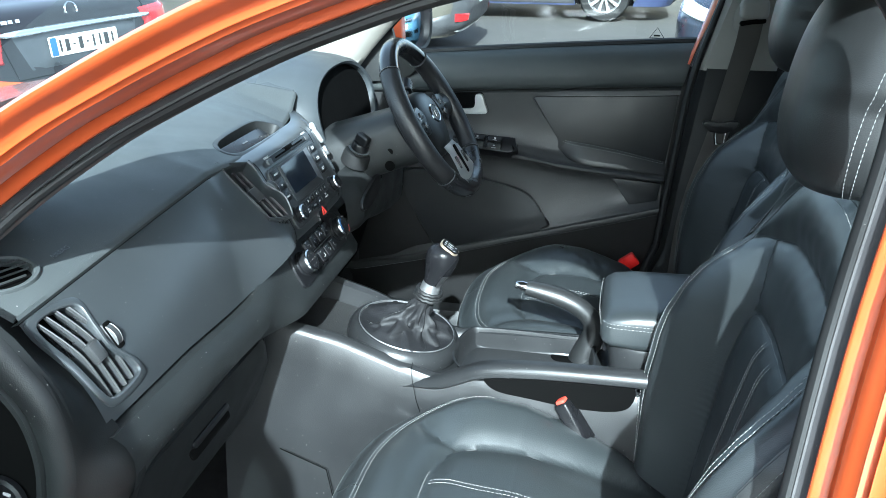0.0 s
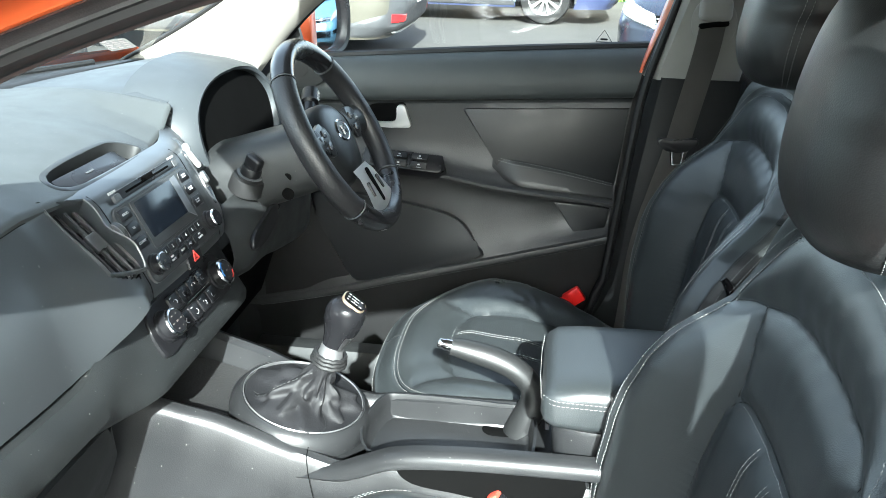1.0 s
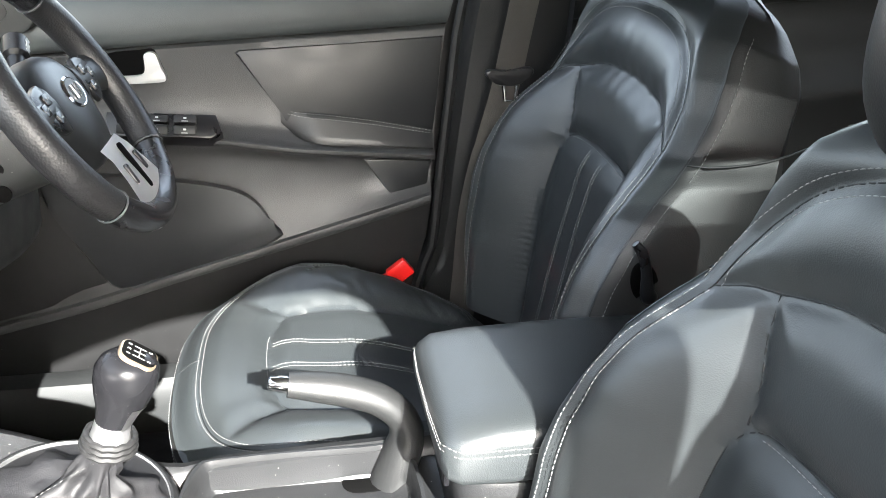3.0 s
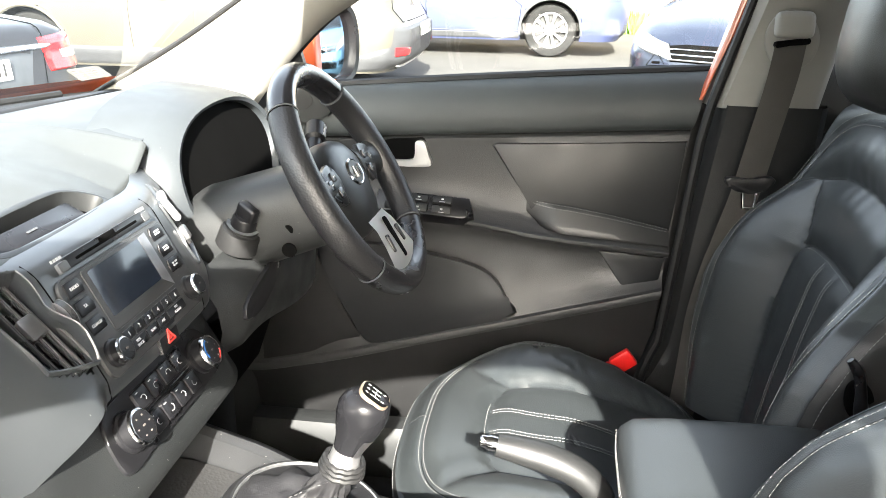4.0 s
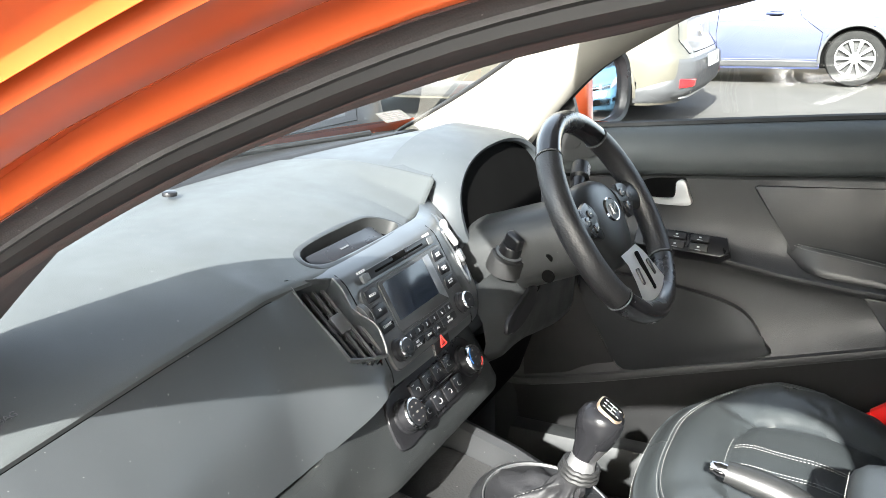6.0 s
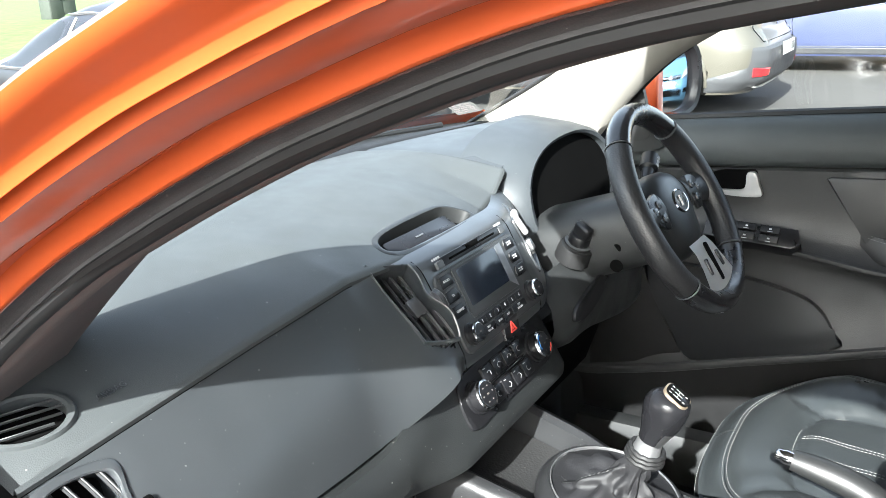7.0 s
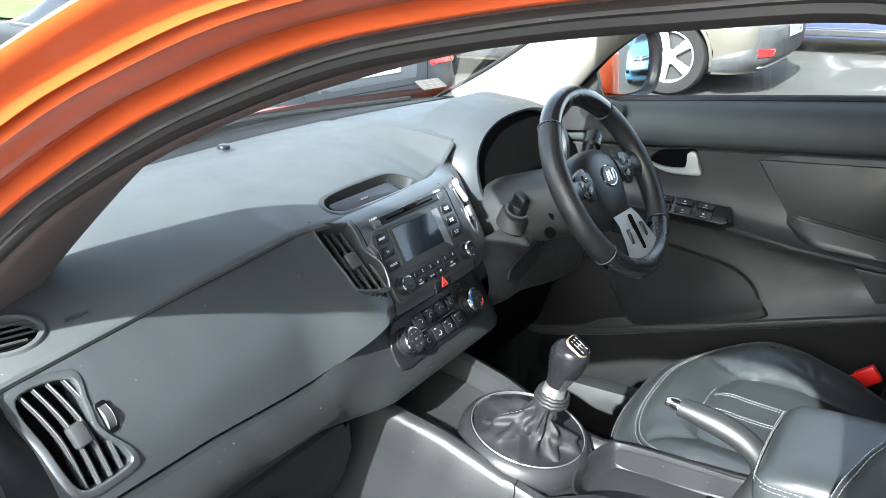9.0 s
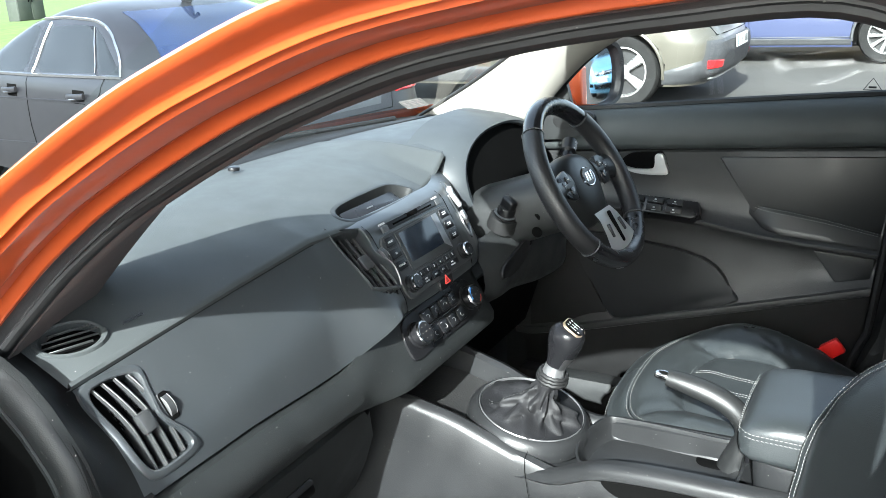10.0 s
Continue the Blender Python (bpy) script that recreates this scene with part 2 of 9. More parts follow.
def tube(bm, pts, r, seg=8, closed=False, squash=1.0, up=(0, 0, 1)):
    """A round rod along points; r: a radius or one for each point."""
    p = [Vector(q) for q in pts]
    k = len(p)
    rows = []
    for i in range(k):
        d = (p[(i + 1) % k] - p[i - 1]) if closed or 0 < i < k - 1 else (p[1] - p[0] if i == 0 else p[-1] - p[-2])
        d.normalize()
        side = d.cross(Vector(up))
        side = side.normalized() if side.length > 1e-4 else d.orthogonal().normalized()
        top = side.cross(d)
        rr = r[i] if isinstance(r, (list, tuple)) else r
        rows.append([p[i] + rr * (math.cos(a) * side + squash * math.sin(a) * top) for a in (2 * math.pi * s / seg for s in range(seg))])
    if closed:
        rows.append(rows[0])
        v = skin(bm, rows, wrap=True)
        bmesh.ops.remove_doubles(bm, verts=bm.verts[:], dist=1e-6)
    else:
        skin(bm, rows, wrap=True, cap=True)


def basis(origin, x, z):
    """A frame at origin with its first axis along x and its third near z."""
    x = Vector(x).normalized()
    y = Vector(z).cross(x).normalized()
    z = x.cross(y)
    return Matrix(((x.x, y.x, z.x, origin[0]), (x.y, y.y, z.y, origin[1]), (x.z, y.z, z.z, origin[2]), (0, 0, 0, 1)))


def slab(bm, outline, depth, m=Matrix(), bevel=0.0, segs=2, sink=0.0):
    """A plate: an outline in the frame's first two axes, from -sink to depth along its third, with rounded upper edges."""
    low = [bm.verts.new(m @ Vector((p[0], p[1], -sink))) for p in outline]
    top = [bm.verts.new(m @ Vector((p[0], p[1], depth))) for p in outline]
    k = len(outline)
    bm.faces.new(list(reversed(low)))
    lid = bm.faces.new(top)
    for i in range(k):
        bm.faces.new((low[i], low[(i + 1) % k], top[(i + 1) % k], top[i]))
    if bevel:
        bmesh.ops.bevel(bm, geom=list(lid.edges), offset=bevel, segments=segs, profile=0.5, affect="EDGES", clamp_overlap=True)


def rounded(w, h, r, n=4, cx=0.0, cy=0.0):
    """The outline of a rounded rectangle."""
    r = min(r, w / 2 - 1e-4, h / 2 - 1e-4)
    out = []
    for sx, sy, a0 in ((1, 1, 0), (-1, 1, 90), (-1, -1, 180), (1, -1, 270)):
        for i in range(n + 1):
            a = radians(a0 + 90 * i / n)
            out.append((cx + sx * (w / 2 - r) + r * math.cos(a), cy + sy * (h / 2 - r) + r * math.sin(a)))
    return out


def disc(r, n=24, cx=0.0, cy=0.0, ry=None):
    return [(cx + r * math.cos(2 * math.pi * i / n), cy + (ry or r) * math.sin(2 * math.pi * i / n)) for i in range(n)]


def box(bm, size, m=Matrix(), bevel=0.004, segs=2):
    """A block with rounded edges, centred in its frame."""
    b = bmesh.ops.create_cube(bm, size=1.0, matrix=m @ Matrix.Diagonal((*size, 1)))
    edges = list({e for v in b["verts"] for e in v.link_edges})
    if bevel:
        bmesh.ops.bevel(bm, geom=edges, offset=bevel, segments=segs, profile=0.5, affect="EDGES", clamp_overlap=True)


def lathe(bm, profile, m=Matrix(), seg=28):
    """A turned body: (radius, height) pairs about the frame's third axis."""
    skin(bm, [[m @ Vector((r * math.cos(a), r * math.sin(a), h)) for a in (2 * math.pi * s / seg for s in range(seg))] for r, h in profile], wrap=True, cap=True)


def stitch_row(bm, pts, normal_of=None, length=0.0040, gap=0.0016, r=0.00046, lift=0.0006):
    """Thread stitches along a curve: short rods that lie on the surface."""
    p = [Vector(q) for q in pts]
    n = [Vector(q) for q in normal_of] if normal_of else [Vector((0, 0, 1))] * len(p)
    acc = [0.0]
    for a, b in zip(p, p[1:]):
        acc.append(acc[-1] + (b - a).length)

    def at(s):
        i = max(0, min(len(p) - 2, int(np.searchsorted(acc, s, side="right")) - 1))
        f = (s - acc[i]) / max(1e-9, acc[i + 1] - acc[i])
        return p[i].lerp(p[i + 1], f), n[i].lerp(n[i + 1], f).normalized()

    s = 0.0
    while s + length < acc[-1]:
        (a, na), (b, nb) = at(s), at(s + length)
        d = (b - a).normalized()
        side = d.cross(na).normalized() * r
        up = na * r
        a, b = a + na * lift, b + nb * lift
        m = (a + b) / 2 + na * r * 0.8
        rows = []
        for q, k in ((a, 0.5), (m, 1.1), (b, 0.5)):
            rows.append([q + side * k, q + up * k, q - side * k, q - up * k])
        skin(bm, rows, wrap=True, cap=True)
        s += length + gap


def lerp_table(table, x):
    """Rows of (x, values...), read between rows."""
    xs = [r[0] for r in table]
    return [float(np.interp(x, xs, [r[i] for r in table])) for i in range(1, len(table[0]))]


def smoothstep(a, b, x):
    t = min(1.0, max(0.0, (x - a) / (b - a)))
    return t * t * (3 - 2 * t)


def label_bars(bm, m, w, h, rows=1, n=3, seed=1, depth=0.0004):
    """Print too small to read: short bars in rows."""
    rnd = random.Random(seed)
    for j in range(rows):
        x = -w / 2
        cell = w / n
        for i in range(n):
            k = cell * rnd.uniform(0.55, 0.85)
            slab(bm, [(x, -h / 2 + (j + 0.2) * h / rows), (x + k, -h / 2 + (j + 0.2) * h / rows), (x + k, -h / 2 + (j + 0.8) * h / rows), (x, -h / 2 + (j + 0.8) * h / rows)], depth, m)
            x += cell


def lettering(name, text, size, m, mat, parent, label=""):
    """Raised or printed letters, turned into a mesh."""
    cu = bpy.data.curves.new(name, "FONT")
    cu.body, cu.size, cu.extrude, cu.align_x, cu.align_y = text, size, 0.0003, "CENTER", "CENTER"
    tmp = bpy.data.objects.new(name, cu)
    me = bpy.data.meshes.new_from_object(tmp)
    bpy.data.objects.remove(tmp)
    bpy.data.curves.remove(cu)
    me.transform(m)
    me.materials.append(mat)
    ob = new(name, me)
    ob.parent = parent
    if parent.type == "EMPTY" and not parent.get("local"):
        ob.matrix_parent_inverse = parent.matrix_basis.inverted()
    return tagged(ob, label)




def stitches(parent, pts, normals, mat=None, lift=0.0008):
    """One line of stitching as a part of its own."""
    bm = bmesh.new()
    stitch_row(bm, pts, normals, lift=lift)
    return part("stitch_line", bm, mat or THREAD, parent)


def seam(parent, pts, r=0.0010):
    """One sunk seam as a part of its own."""
    bm = bmesh.new()
    tube(bm, pts, r, 6)
    return part("seam", bm, FOLD, parent)
# ---- ground ----
GROUND_RISE = 0.008


def ground_z(y):
    return GROUND_RISE * (y + 0.7)


def dip(x, y):
    """A shallow hollow in the tarmac ahead of the orange car."""
    return 0.19 * smoothstep(-1.6, -3.1, x) * smoothstep(-26, -12, x) * smoothstep(6.3, 4.9, y) * smoothstep(-12, -3, y)


bm = bmesh.new()
skin(bm, [[(x, y, ground_z(y) - dip(x, y)) for x in (-600, -60, -26, -20, -16, -12, -8, -5, -3.1, -2.6, -2.1, -1.6, 0, 3, 8, 20, 60, 600)] for y in (-600, -60, -20, -12, -8, -5, -3, 0, 3, 4.9, 5.4, 5.8, 6.3, 8, 16, 30, 60, 600)])
single("ground", bm, ASPHALT, "pale dusty tarmac of a car park", "ground", kind="structure")


# ---- the orange car's shell ----
def opening_y(z):
    return -0.61 - 0.07 * smoothstep(1.15, 0.75, z)


OPENING = spline([(-0.60, 0, 0.44), (-0.69, 0, 0.52), (-0.72, 0, 0.72), (-0.72, 0, 0.90), (-0.675, 0, 1.01), (-0.56, 0, 1.120), (-0.449, 0, 1.198), (-0.37, 0, 1.242), (-0.299, 0, 1.277), (-0.238, 0, 1.303), (-0.138, 0, 1.338), (-0.045, 0, 1.357), (0.04, 0, 1.368), (0.13, 0, 1.373), (0.185, 0, 1.345), (0.206, 0, 1.28), (0.197, 0, 1.156), (0.170, 0, 0.93), (0.139, 0, 0.70), (0.11, 0, 0.54), (0.03, 0, 0.455), (-0.2, 0, 0.43), (-0.42, 0, 0.43)], 5, closed=True)


def sweep_opening(profile, side=-1.0):
    """Carries a profile of (outward, y from the seal line) round the door opening. side: -1 passenger, 1 driver."""
    bm = bmesh.new()
    k = len(OPENING)
    rows = []
    for i in range(k):
        p = OPENING[i]
        d = (OPENING[(i + 1) % k] - OPENING[i - 1]).normalized()
        out = Vector((-d.z, 0, d.x))
        row = []
        for n, dy in (profile(p) if callable(profile) else profile):
            q = p + out * n
            y = opening_y(p.z) + dy
            row.append((q.x, y if side < 0 else -y, q.z))
        rows.append(row)
    rows.append(rows[0])
    skin(bm, rows)
    bmesh.ops.remove_doubles(bm, verts=bm.verts[:], dist=1e-6)
    return bm


shell = thing("car_body", (-0.2, 0, 0.3), "orange metallic car body with its passenger doorway open", "car body", kind="structure")
part("painted_door_frame", sweep_opening([(0.0055, -0.017), (0.0065, -0.0205), (0.0075, -0.0215), (0.0190, -0.0240), (0.0215, -0.0320), (0.0210, -0.0400), (0.0150, -0.0440), (0.0150, -0.046), (0.0185, -0.056), (0.0220, -0.065), (0.0225, -0.069), (0.0340, -0.0710), (0.0345, -0.0745), (0.0315, -0.0755), (0.0330, -0.079), (0.0270, -0.080), (0.0335, -0.083), (0.0360, -0.088), (0.0405, -0.098), (0.0440, -0.106), (0.0475, -0.1085), (0.0505, -0.105), (0.0510, -0.095), (0.0505, -0.070), (0.0500, -0.040)]), ORANGE, shell, "orange painted door frame", angle=60)
part("grey_weatherstrip", sweep_opening([(-0.0035, -0.004), (0.0005, -0.004), (0.0030, -0.007), (0.0050, -0.012), (0.0062, -0.0175), (0.0045, -0.022)]), GREY_SEAL, shell, "grey flocked weatherstrip")
bulb = [(-0.0045 + 0.0058 * math.cos(a), 0.002 + 0.0075 * math.sin(a)) for a in (2 * math.pi * i / 10 for i in range(11))]
part("door_seal", sweep_opening(bulb), RUBBER, shell, "black rubber door seal")


def pillar_lining(p):
    """The lining inside the seal: it turns up towards the windscreen as it runs forward."""
    k = smoothstep(-0.12, -0.50, p.x) * smoothstep(0.9, 1.1, p.z)
    wide = smoothstep(0.06, -0.10, p.x) * smoothstep(1.02, 1.16, p.z)
    tip = lerp_table([(-0.70, 0.058), (-0.50, 0.048), (-0.41, 0.035), (-0.306, 0.016), (-0.26, 0.006), (-0.20, -0.005), (-0.14, -0.013), (0.0, -0.012)], p.x)[0]
    short = [(-0.006, 0.006), (-0.0095, 0.010), (-0.0095 + 0.004 * k, 0.022), (-0.0055 + 0.005 * k, 0.050), (-0.001 + 0.010 * k, 0.085), (0.003 + 0.011 * k, 0.115 + 0.02 * k), (0.016 + 0.012 * k, 0.128 + 0.03 * k), (0.04, 0.135 + 0.03 * k)]
    long = [(-0.006, 0.006), (-0.0095, 0.010), (-0.0105, 0.022), (-0.0105 + (tip + 0.0105) * 0.2, 0.060), (-0.0105 + (tip + 0.0105) * 0.6, 0.130), (tip, 0.204), (tip + 0.004, 0.212), (tip + 0.03, 0.214)]
    rear = 1 - 0.82 * smoothstep(0.0, 0.12, p.x) * smoothstep(1.37, 1.30, p.z)
    return [(a[0] + (b[0] - a[0]) * wide, (a[1] + (b[1] - a[1]) * wide) * rear) for a, b in zip(short, long)]


part("inner_pillar_trim", sweep_opening(pillar_lining), ROOF_TRIM, shell, "taupe pillar trim")
bm = bmesh.new()
tube(bm, [(lerp_table([(0.45, 0.080), (0.606, 0.105), (0.66, 0.126), (0.83, 0.141), (1.03, 0.160), (1.10, 0.174), (1.42, 0.264)], z)[0], 0.676, z) for z in np.linspace(0.46, 1.42, 30)], 0.008, 8)
part("driver_door_seal", bm, RUBBER, shell, "black rubber door seal")

# roof skin and headliner; front edge extended past the screen's top as added shade
bm = bmesh.new()
skin(bm, [[(x, y, 1.452 + 0.035 * (1 - (y / 0.6) ** 2) - 0.055 * smoothstep(0.25, -0.34, x) - 0.16 * smoothstep(1.2, 2.0, x)) for y in np.linspace(-0.60 + 0.24 * smoothstep(-0.27, -0.40, x), 0.60, 15)] for x in np.linspace(-0.43, 2.05, 18)])
part("roof", bm, ORANGE, shell, "orange painted roof")
bm = bmesh.new()
skin(bm, [[(x, y, 1.405 + 0.03 * (1 - (y / 0.6) ** 2) - 0.035 * smoothstep(0.25, -0.34, x) - 0.16 * smoothstep(1.2, 2.0, x)) for y in np.linspace(-0.56 + 0.20 * smoothstep(-0.27, -0.40, x), 0.56, 15)] for x in np.linspace(-0.43, 2.02, 18)])
tagged(part("ceiling", bm, HEADLINER, None, "pale fabric headliner"), "pale fabric headliner", "headliner", kind="structure")

# bodywork round the rear: quarter panels, tailgate, bonnet, scuttle
for s in (-1, 1):
    bm = bmesh.new()
    skin(bm, [[(x, s * (0.76 + 0.10 * smoothstep(1.15, 0.85, z) - 0.10 * smoothstep(1.15, 1.5, z)), z) for z in np.linspace(0.3, 1.12, 9)] for x in (0.30, 0.8, 1.2, 1.6, 2.05)])
    part("rear_flank", bm, ORANGE, shell, "orange painted rear flank")
# unseen pane, made dark to keep sun off the driver's seat flank
bm = bmesh.new()
skin(bm, [[(x, -(0.755 - 0.16 * smoothstep(1.10, 1.44, z)), z) for z in np.linspace(1.11, 1.44, 7)] for x in (0.36, 0.7, 1.1, 1.5, 1.95)])
part("rear_side_glass", bm, SUN_BLOCKING_PANE, shell, "rear side window darkened to block the sun")
bm = bmesh.new()
skin(bm, [[(2.05 + 0.12 * smoothstep(1.4, 0.9, z), y, z) for y in np.linspace(-0.8, 0.8, 7)] for z in (0.3, 0.6, 0.9, 1.1)])
part("tailgate", bm, ORANGE, shell)
bm = bmesh.new()
rows = []
for x in np.linspace(-0.955, -1.95, 14):
    rows.append([(x + 0.075 * (y / 0.6) ** 2 * smoothstep(-1.6, -0.95, x), y, 1.111 - 0.21 * (-0.955 - x) - 0.020 * (y / 0.72) ** 2 - 0.13 * smoothstep(0.69, 0.79, abs(y))) for y in np.linspace(-0.78, 0.78, 33)])
skin(bm, rows)
part("bonnet", bm, ORANGE, shell, "orange painted bonnet")
for s in (-1, 1):
    bm = bmesh.new()
    skin(bm, [[(x, s * (0.80 + 0.07 * smoothstep(0.93, 0.7, z)), z) for z in np.linspace(0.3, 0.95, 7)] for x in np.linspace(-0.78, -1.95, 8)])
    part("front_wing", bm, ORANGE, shell, "orange painted front wing")


def screen_base(y):
    """The windscreen's foot: x at a place across the car."""
    return -0.90 + 0.26 * (y / 1.0) ** 2


bm = bmesh.new()
skin(bm, [[(screen_base(y) - d, y, z - 0.02 * (y / 0.72) ** 2 * min(1, max(0, d) * 20)) for y in np.linspace(-0.68, 0.68, 17)] for d, z in ((-0.012, 1.074), (-0.002, 1.084), (0.015, 1.088), (0.05, 1.090), (0.09, 1.088))])
part("scuttle", bm, RUBBER, shell, "black plastic scuttle under the windscreen")
for y0, y1 in ((-0.05, 0.52), (-0.60, -0.04)):
    bm = bmesh.new()
    tube(bm, [(screen_base(y) - 0.035 - 0.03 * math.sin(i), y, 1.097 - 0.02 * (y / 0.72) ** 2 + 0.004 * math.sin(2 * i)) for i, y in ((j / 8 * 3.1, y0 + (y1 - y0) * j / 8) for j in range(9))], 0.006)
    single("wiper", bm, RUBBER, "black windscreen wiper resting on the scuttle", "wiper", "wipers")

bm = bmesh.new()
rows = []
for k in np.linspace(0, 1, 9):
    rows.append([(screen_base(y) - 0.01 + k * (-0.335 - screen_base(y) - 0.02 + 0.06 * y * y), y * (1 - 0.12 * k), 1.085 + k * 0.345 + 0.012 * math.sin(math.pi * k)) for y in np.linspace(-0.575, 0.655, 13)])
skin(bm, rows)
screen = single("windscreen", bm, CLEAR, "clear windscreen with a black edge", "windscreen", kind="structure")
screen.visible_shadow = False

# parking label behind the windscreen's lower corner
m = basis((-0.815, 0.525, 1.120), (0.28, 1, 0), (0.5, 0, 1))
bm = bmesh.new()
slab(bm, rounded(0.066, 0.034, 0.004), 0.0006, m)
disc_ob = single("windscreen_label", bm, material("grey printed paper", (0.06, 0.056, 0.05), 0.8, vary=0.1), "grey printed paper label behind the windscreen", "paper label", flat=True)
bm = bmesh.new()
label_bars(bm, m @ pose(0, 0, 0.0008), 0.058, 0.029, 5, 3, 4)
part("print", bm, ROOF_TRIM, disc_ob, flat=True)

# driver-side front pillar: pale trim between windscreen and door
glass_edge = spline([(-0.87, 0.605, 1.072), (-0.707, 0.60, 1.162), (-0.577, 0.592, 1.245), (-0.476, 0.584, 1.312), (-0.34, 0.57, 1.395), (-0.25, 0.56, 1.435)], 6)
door_edge = spline([(-0.612, 0.645, 1.040), (-0.545, 0.642, 1.122), (-0.462, 0.638, 1.204), (-0.355, 0.634, 1.268), (-0.262, 0.63, 1.315), (-0.12, 0.625, 1.36)], 6)
bm = bmesh.new()
rows = []
for a, b in zip(glass_edge, door_edge):
    row = []
    for j in range(9):
        k = j / 8
        q = a.lerp(b, k)
        q.y -= 0.020 * math.sin(math.pi * k) ** 0.7
        row.append(q)
    rows.append(row + [row[-1] + Vector((0.004, 0.02, -0.004))])
skin(bm, rows)
pillar = tagged(part("front_pillar_trim", bm, HEADLINER, None), "pale cream trim of the front roof pillar", "pillar trim", kind="structure")
bm = bmesh.new()
tube(bm, [p + Vector((0.004, -0.004, -0.002)) for p in glass_edge], 0.004)
part("trim_gap", bm, RUBBER, pillar, "black gap along the windscreen")
bm = bmesh.new()
am = basis((-0.315, 0.604, 1.318), (0.83, -0.02, 0.5), (0.05, -1, 0.1))
slab(bm, disc(0.026, 24, ry=0.017), 0.0025, am, 0.001)
badge = part("airbag_tag", bm, PILLAR, pillar, "oval moulded airbag tag")
lettering("tag_lettering", "AIRBAG", 0.010, am @ pose(0, 0, 0.003), ROOF_TRIM, badge)

# floor, sills and inner sides that close the cabin
bm = bmesh.new()
skin(bm, [[(x, y, 0.36 + 0.30 * smoothstep(-0.75, -1.02, x) + 0.03 * math.sin(9 * y + 7 * x) * 0.2) for y in np.linspace(-0.68, 0.68, 23)] for x in np.linspace(-1.02, 2.0, 34)])
single("floor", bm, CARPET, "black carpeted car floor", "floor", kind="structure")
bm = bmesh.new()
skin(bm, [[(x, y, z) for y in np.linspace(-0.78, 0.78, 9)] for x, z in ((-1.03, 0.3), (-1.03, 0.66), (-1.0, 0.9), (-0.93, 1.05))])
part("bulkhead", bm, CARPET, shell, "black bulkhead behind the dashboard")
for s in (-1, 1):
    bm = bmesh.new()
    skin(bm, [[(x, s * y, z) for x in np.linspace(-0.62, 0.12, 9)] for y, z in ((0.60, 0.37), (0.605, 0.44), (0.62, 0.465), (0.66, 0.468), (0.68, 0.455))])
    part("sill_trim", bm, HARD, shell, "black plastic sill trim")
    bm = bmesh.new()
    skin(bm, [[(x, s * y, z) for z in np.linspace(0.36, 0.98, 8)] for x, y in ((-1.05, 0.60), (-0.80, 0.615), (-0.72, 0.625), (-0.685, 0.655), (-0.68, 0.68), (-0.66, 0.695), (-0.60, 0.74))])
    part("kick_panel", bm, HARD, shell, "black plastic kick panel")
bm = bmesh.new()
skin(bm, [[(1.06 + 0.18 * smoothstep(0.6, 1.2, z), y, z) for z in np.linspace(0.6, 1.16, 8)] for y in np.linspace(-0.64, 0.64, 9)])
skin(bm, [[(x, y, 0.62 + 0.02 * math.cos(5 * y)) for x in np.linspace(0.62, 1.07, 5)] for y in np.linspace(-0.64, 0.64, 9)])
skin(bm, [[(0.62, y, z) for z in (0.36, 0.62)] for y in np.linspace(-0.64, 0.64, 9)])
single("rear_bench", bm, LEATHER_SIDE, "black leather rear bench seat", "rear seat")
bm = bmesh.new()
skin(bm, [[(1.25 + d, y, 1.06) for y in (-0.66, 0, 0.66)] for d in (0, 0.75)])
part("parcel_shelf", bm, CARPET, shell)
for s in (-1, 1):
    bm = bmesh.new()
    skin(bm, [[(x, s * (0.60 + 0.04 * smoothstep(1.4, 1.2, z)), z) for x in (1.35, 1.6, 2.0)] for z in np.linspace(0.4, 1.44, 6)])
    part("rear_pillar_trim", bm, PILLAR, shell)
# ---- dashboard ----
def pad_edge(y):
    """Front edge of the upper pad: x, z."""
    return lerp_table([(-0.66, -0.600, 0.985), (-0.60, -0.582, 1.010), (-0.505, -0.572, 1.024), (-0.35, -0.562, 1.042), (-0.215, -0.553, 1.056), (-0.15, -0.551, 1.052), (-0.10, -0.548, 1.048), (0.0, -0.547, 1.047), (0.06, -0.550, 1.047), (0.10, -0.561, 1.045), (0.14, -0.580, 1.043), (0.20, -0.590, 1.050), (0.26, -0.60, 1.079)], y)


dash = thing("dashboard", (-0.7, 0, 0.36), "charcoal plastic dashboard with air vents and a hooded instrument cluster", "dashboard", kind="structure")
# upper pad
def pad_at(y, k):
    """Point on the upper pad, k from the windscreen (0) to its front edge (1)."""
    ex, ez = pad_edge(y)
    wx = screen_base(y) + 0.005
    end = smoothstep(-0.54, -0.66, y)
    low = smoothstep(-0.40, -0.56, y)
    back = 1.084 - 0.016 * low
    return Vector((wx + (ex - wx) * k, y, back + (ez - back) * k ** (2.2 - 0.7 * low) + 0.010 * math.sin(math.pi * k) * (1 - 0.6 * low) - 0.020 * end * k))


def pad_frame(x, y, along):
    """A frame lying on the pad."""
    ex, wx = pad_edge(y)[0], screen_base(y) + 0.005
    k = (x - wx) / (ex - wx)
    n = (pad_at(y, k + 0.02) - pad_at(y, k - 0.02)).cross(pad_at(y + 0.01, k) - pad_at(y - 0.01, k))
    return basis(pad_at(y, k), along, n if n.z > 0 else -n)


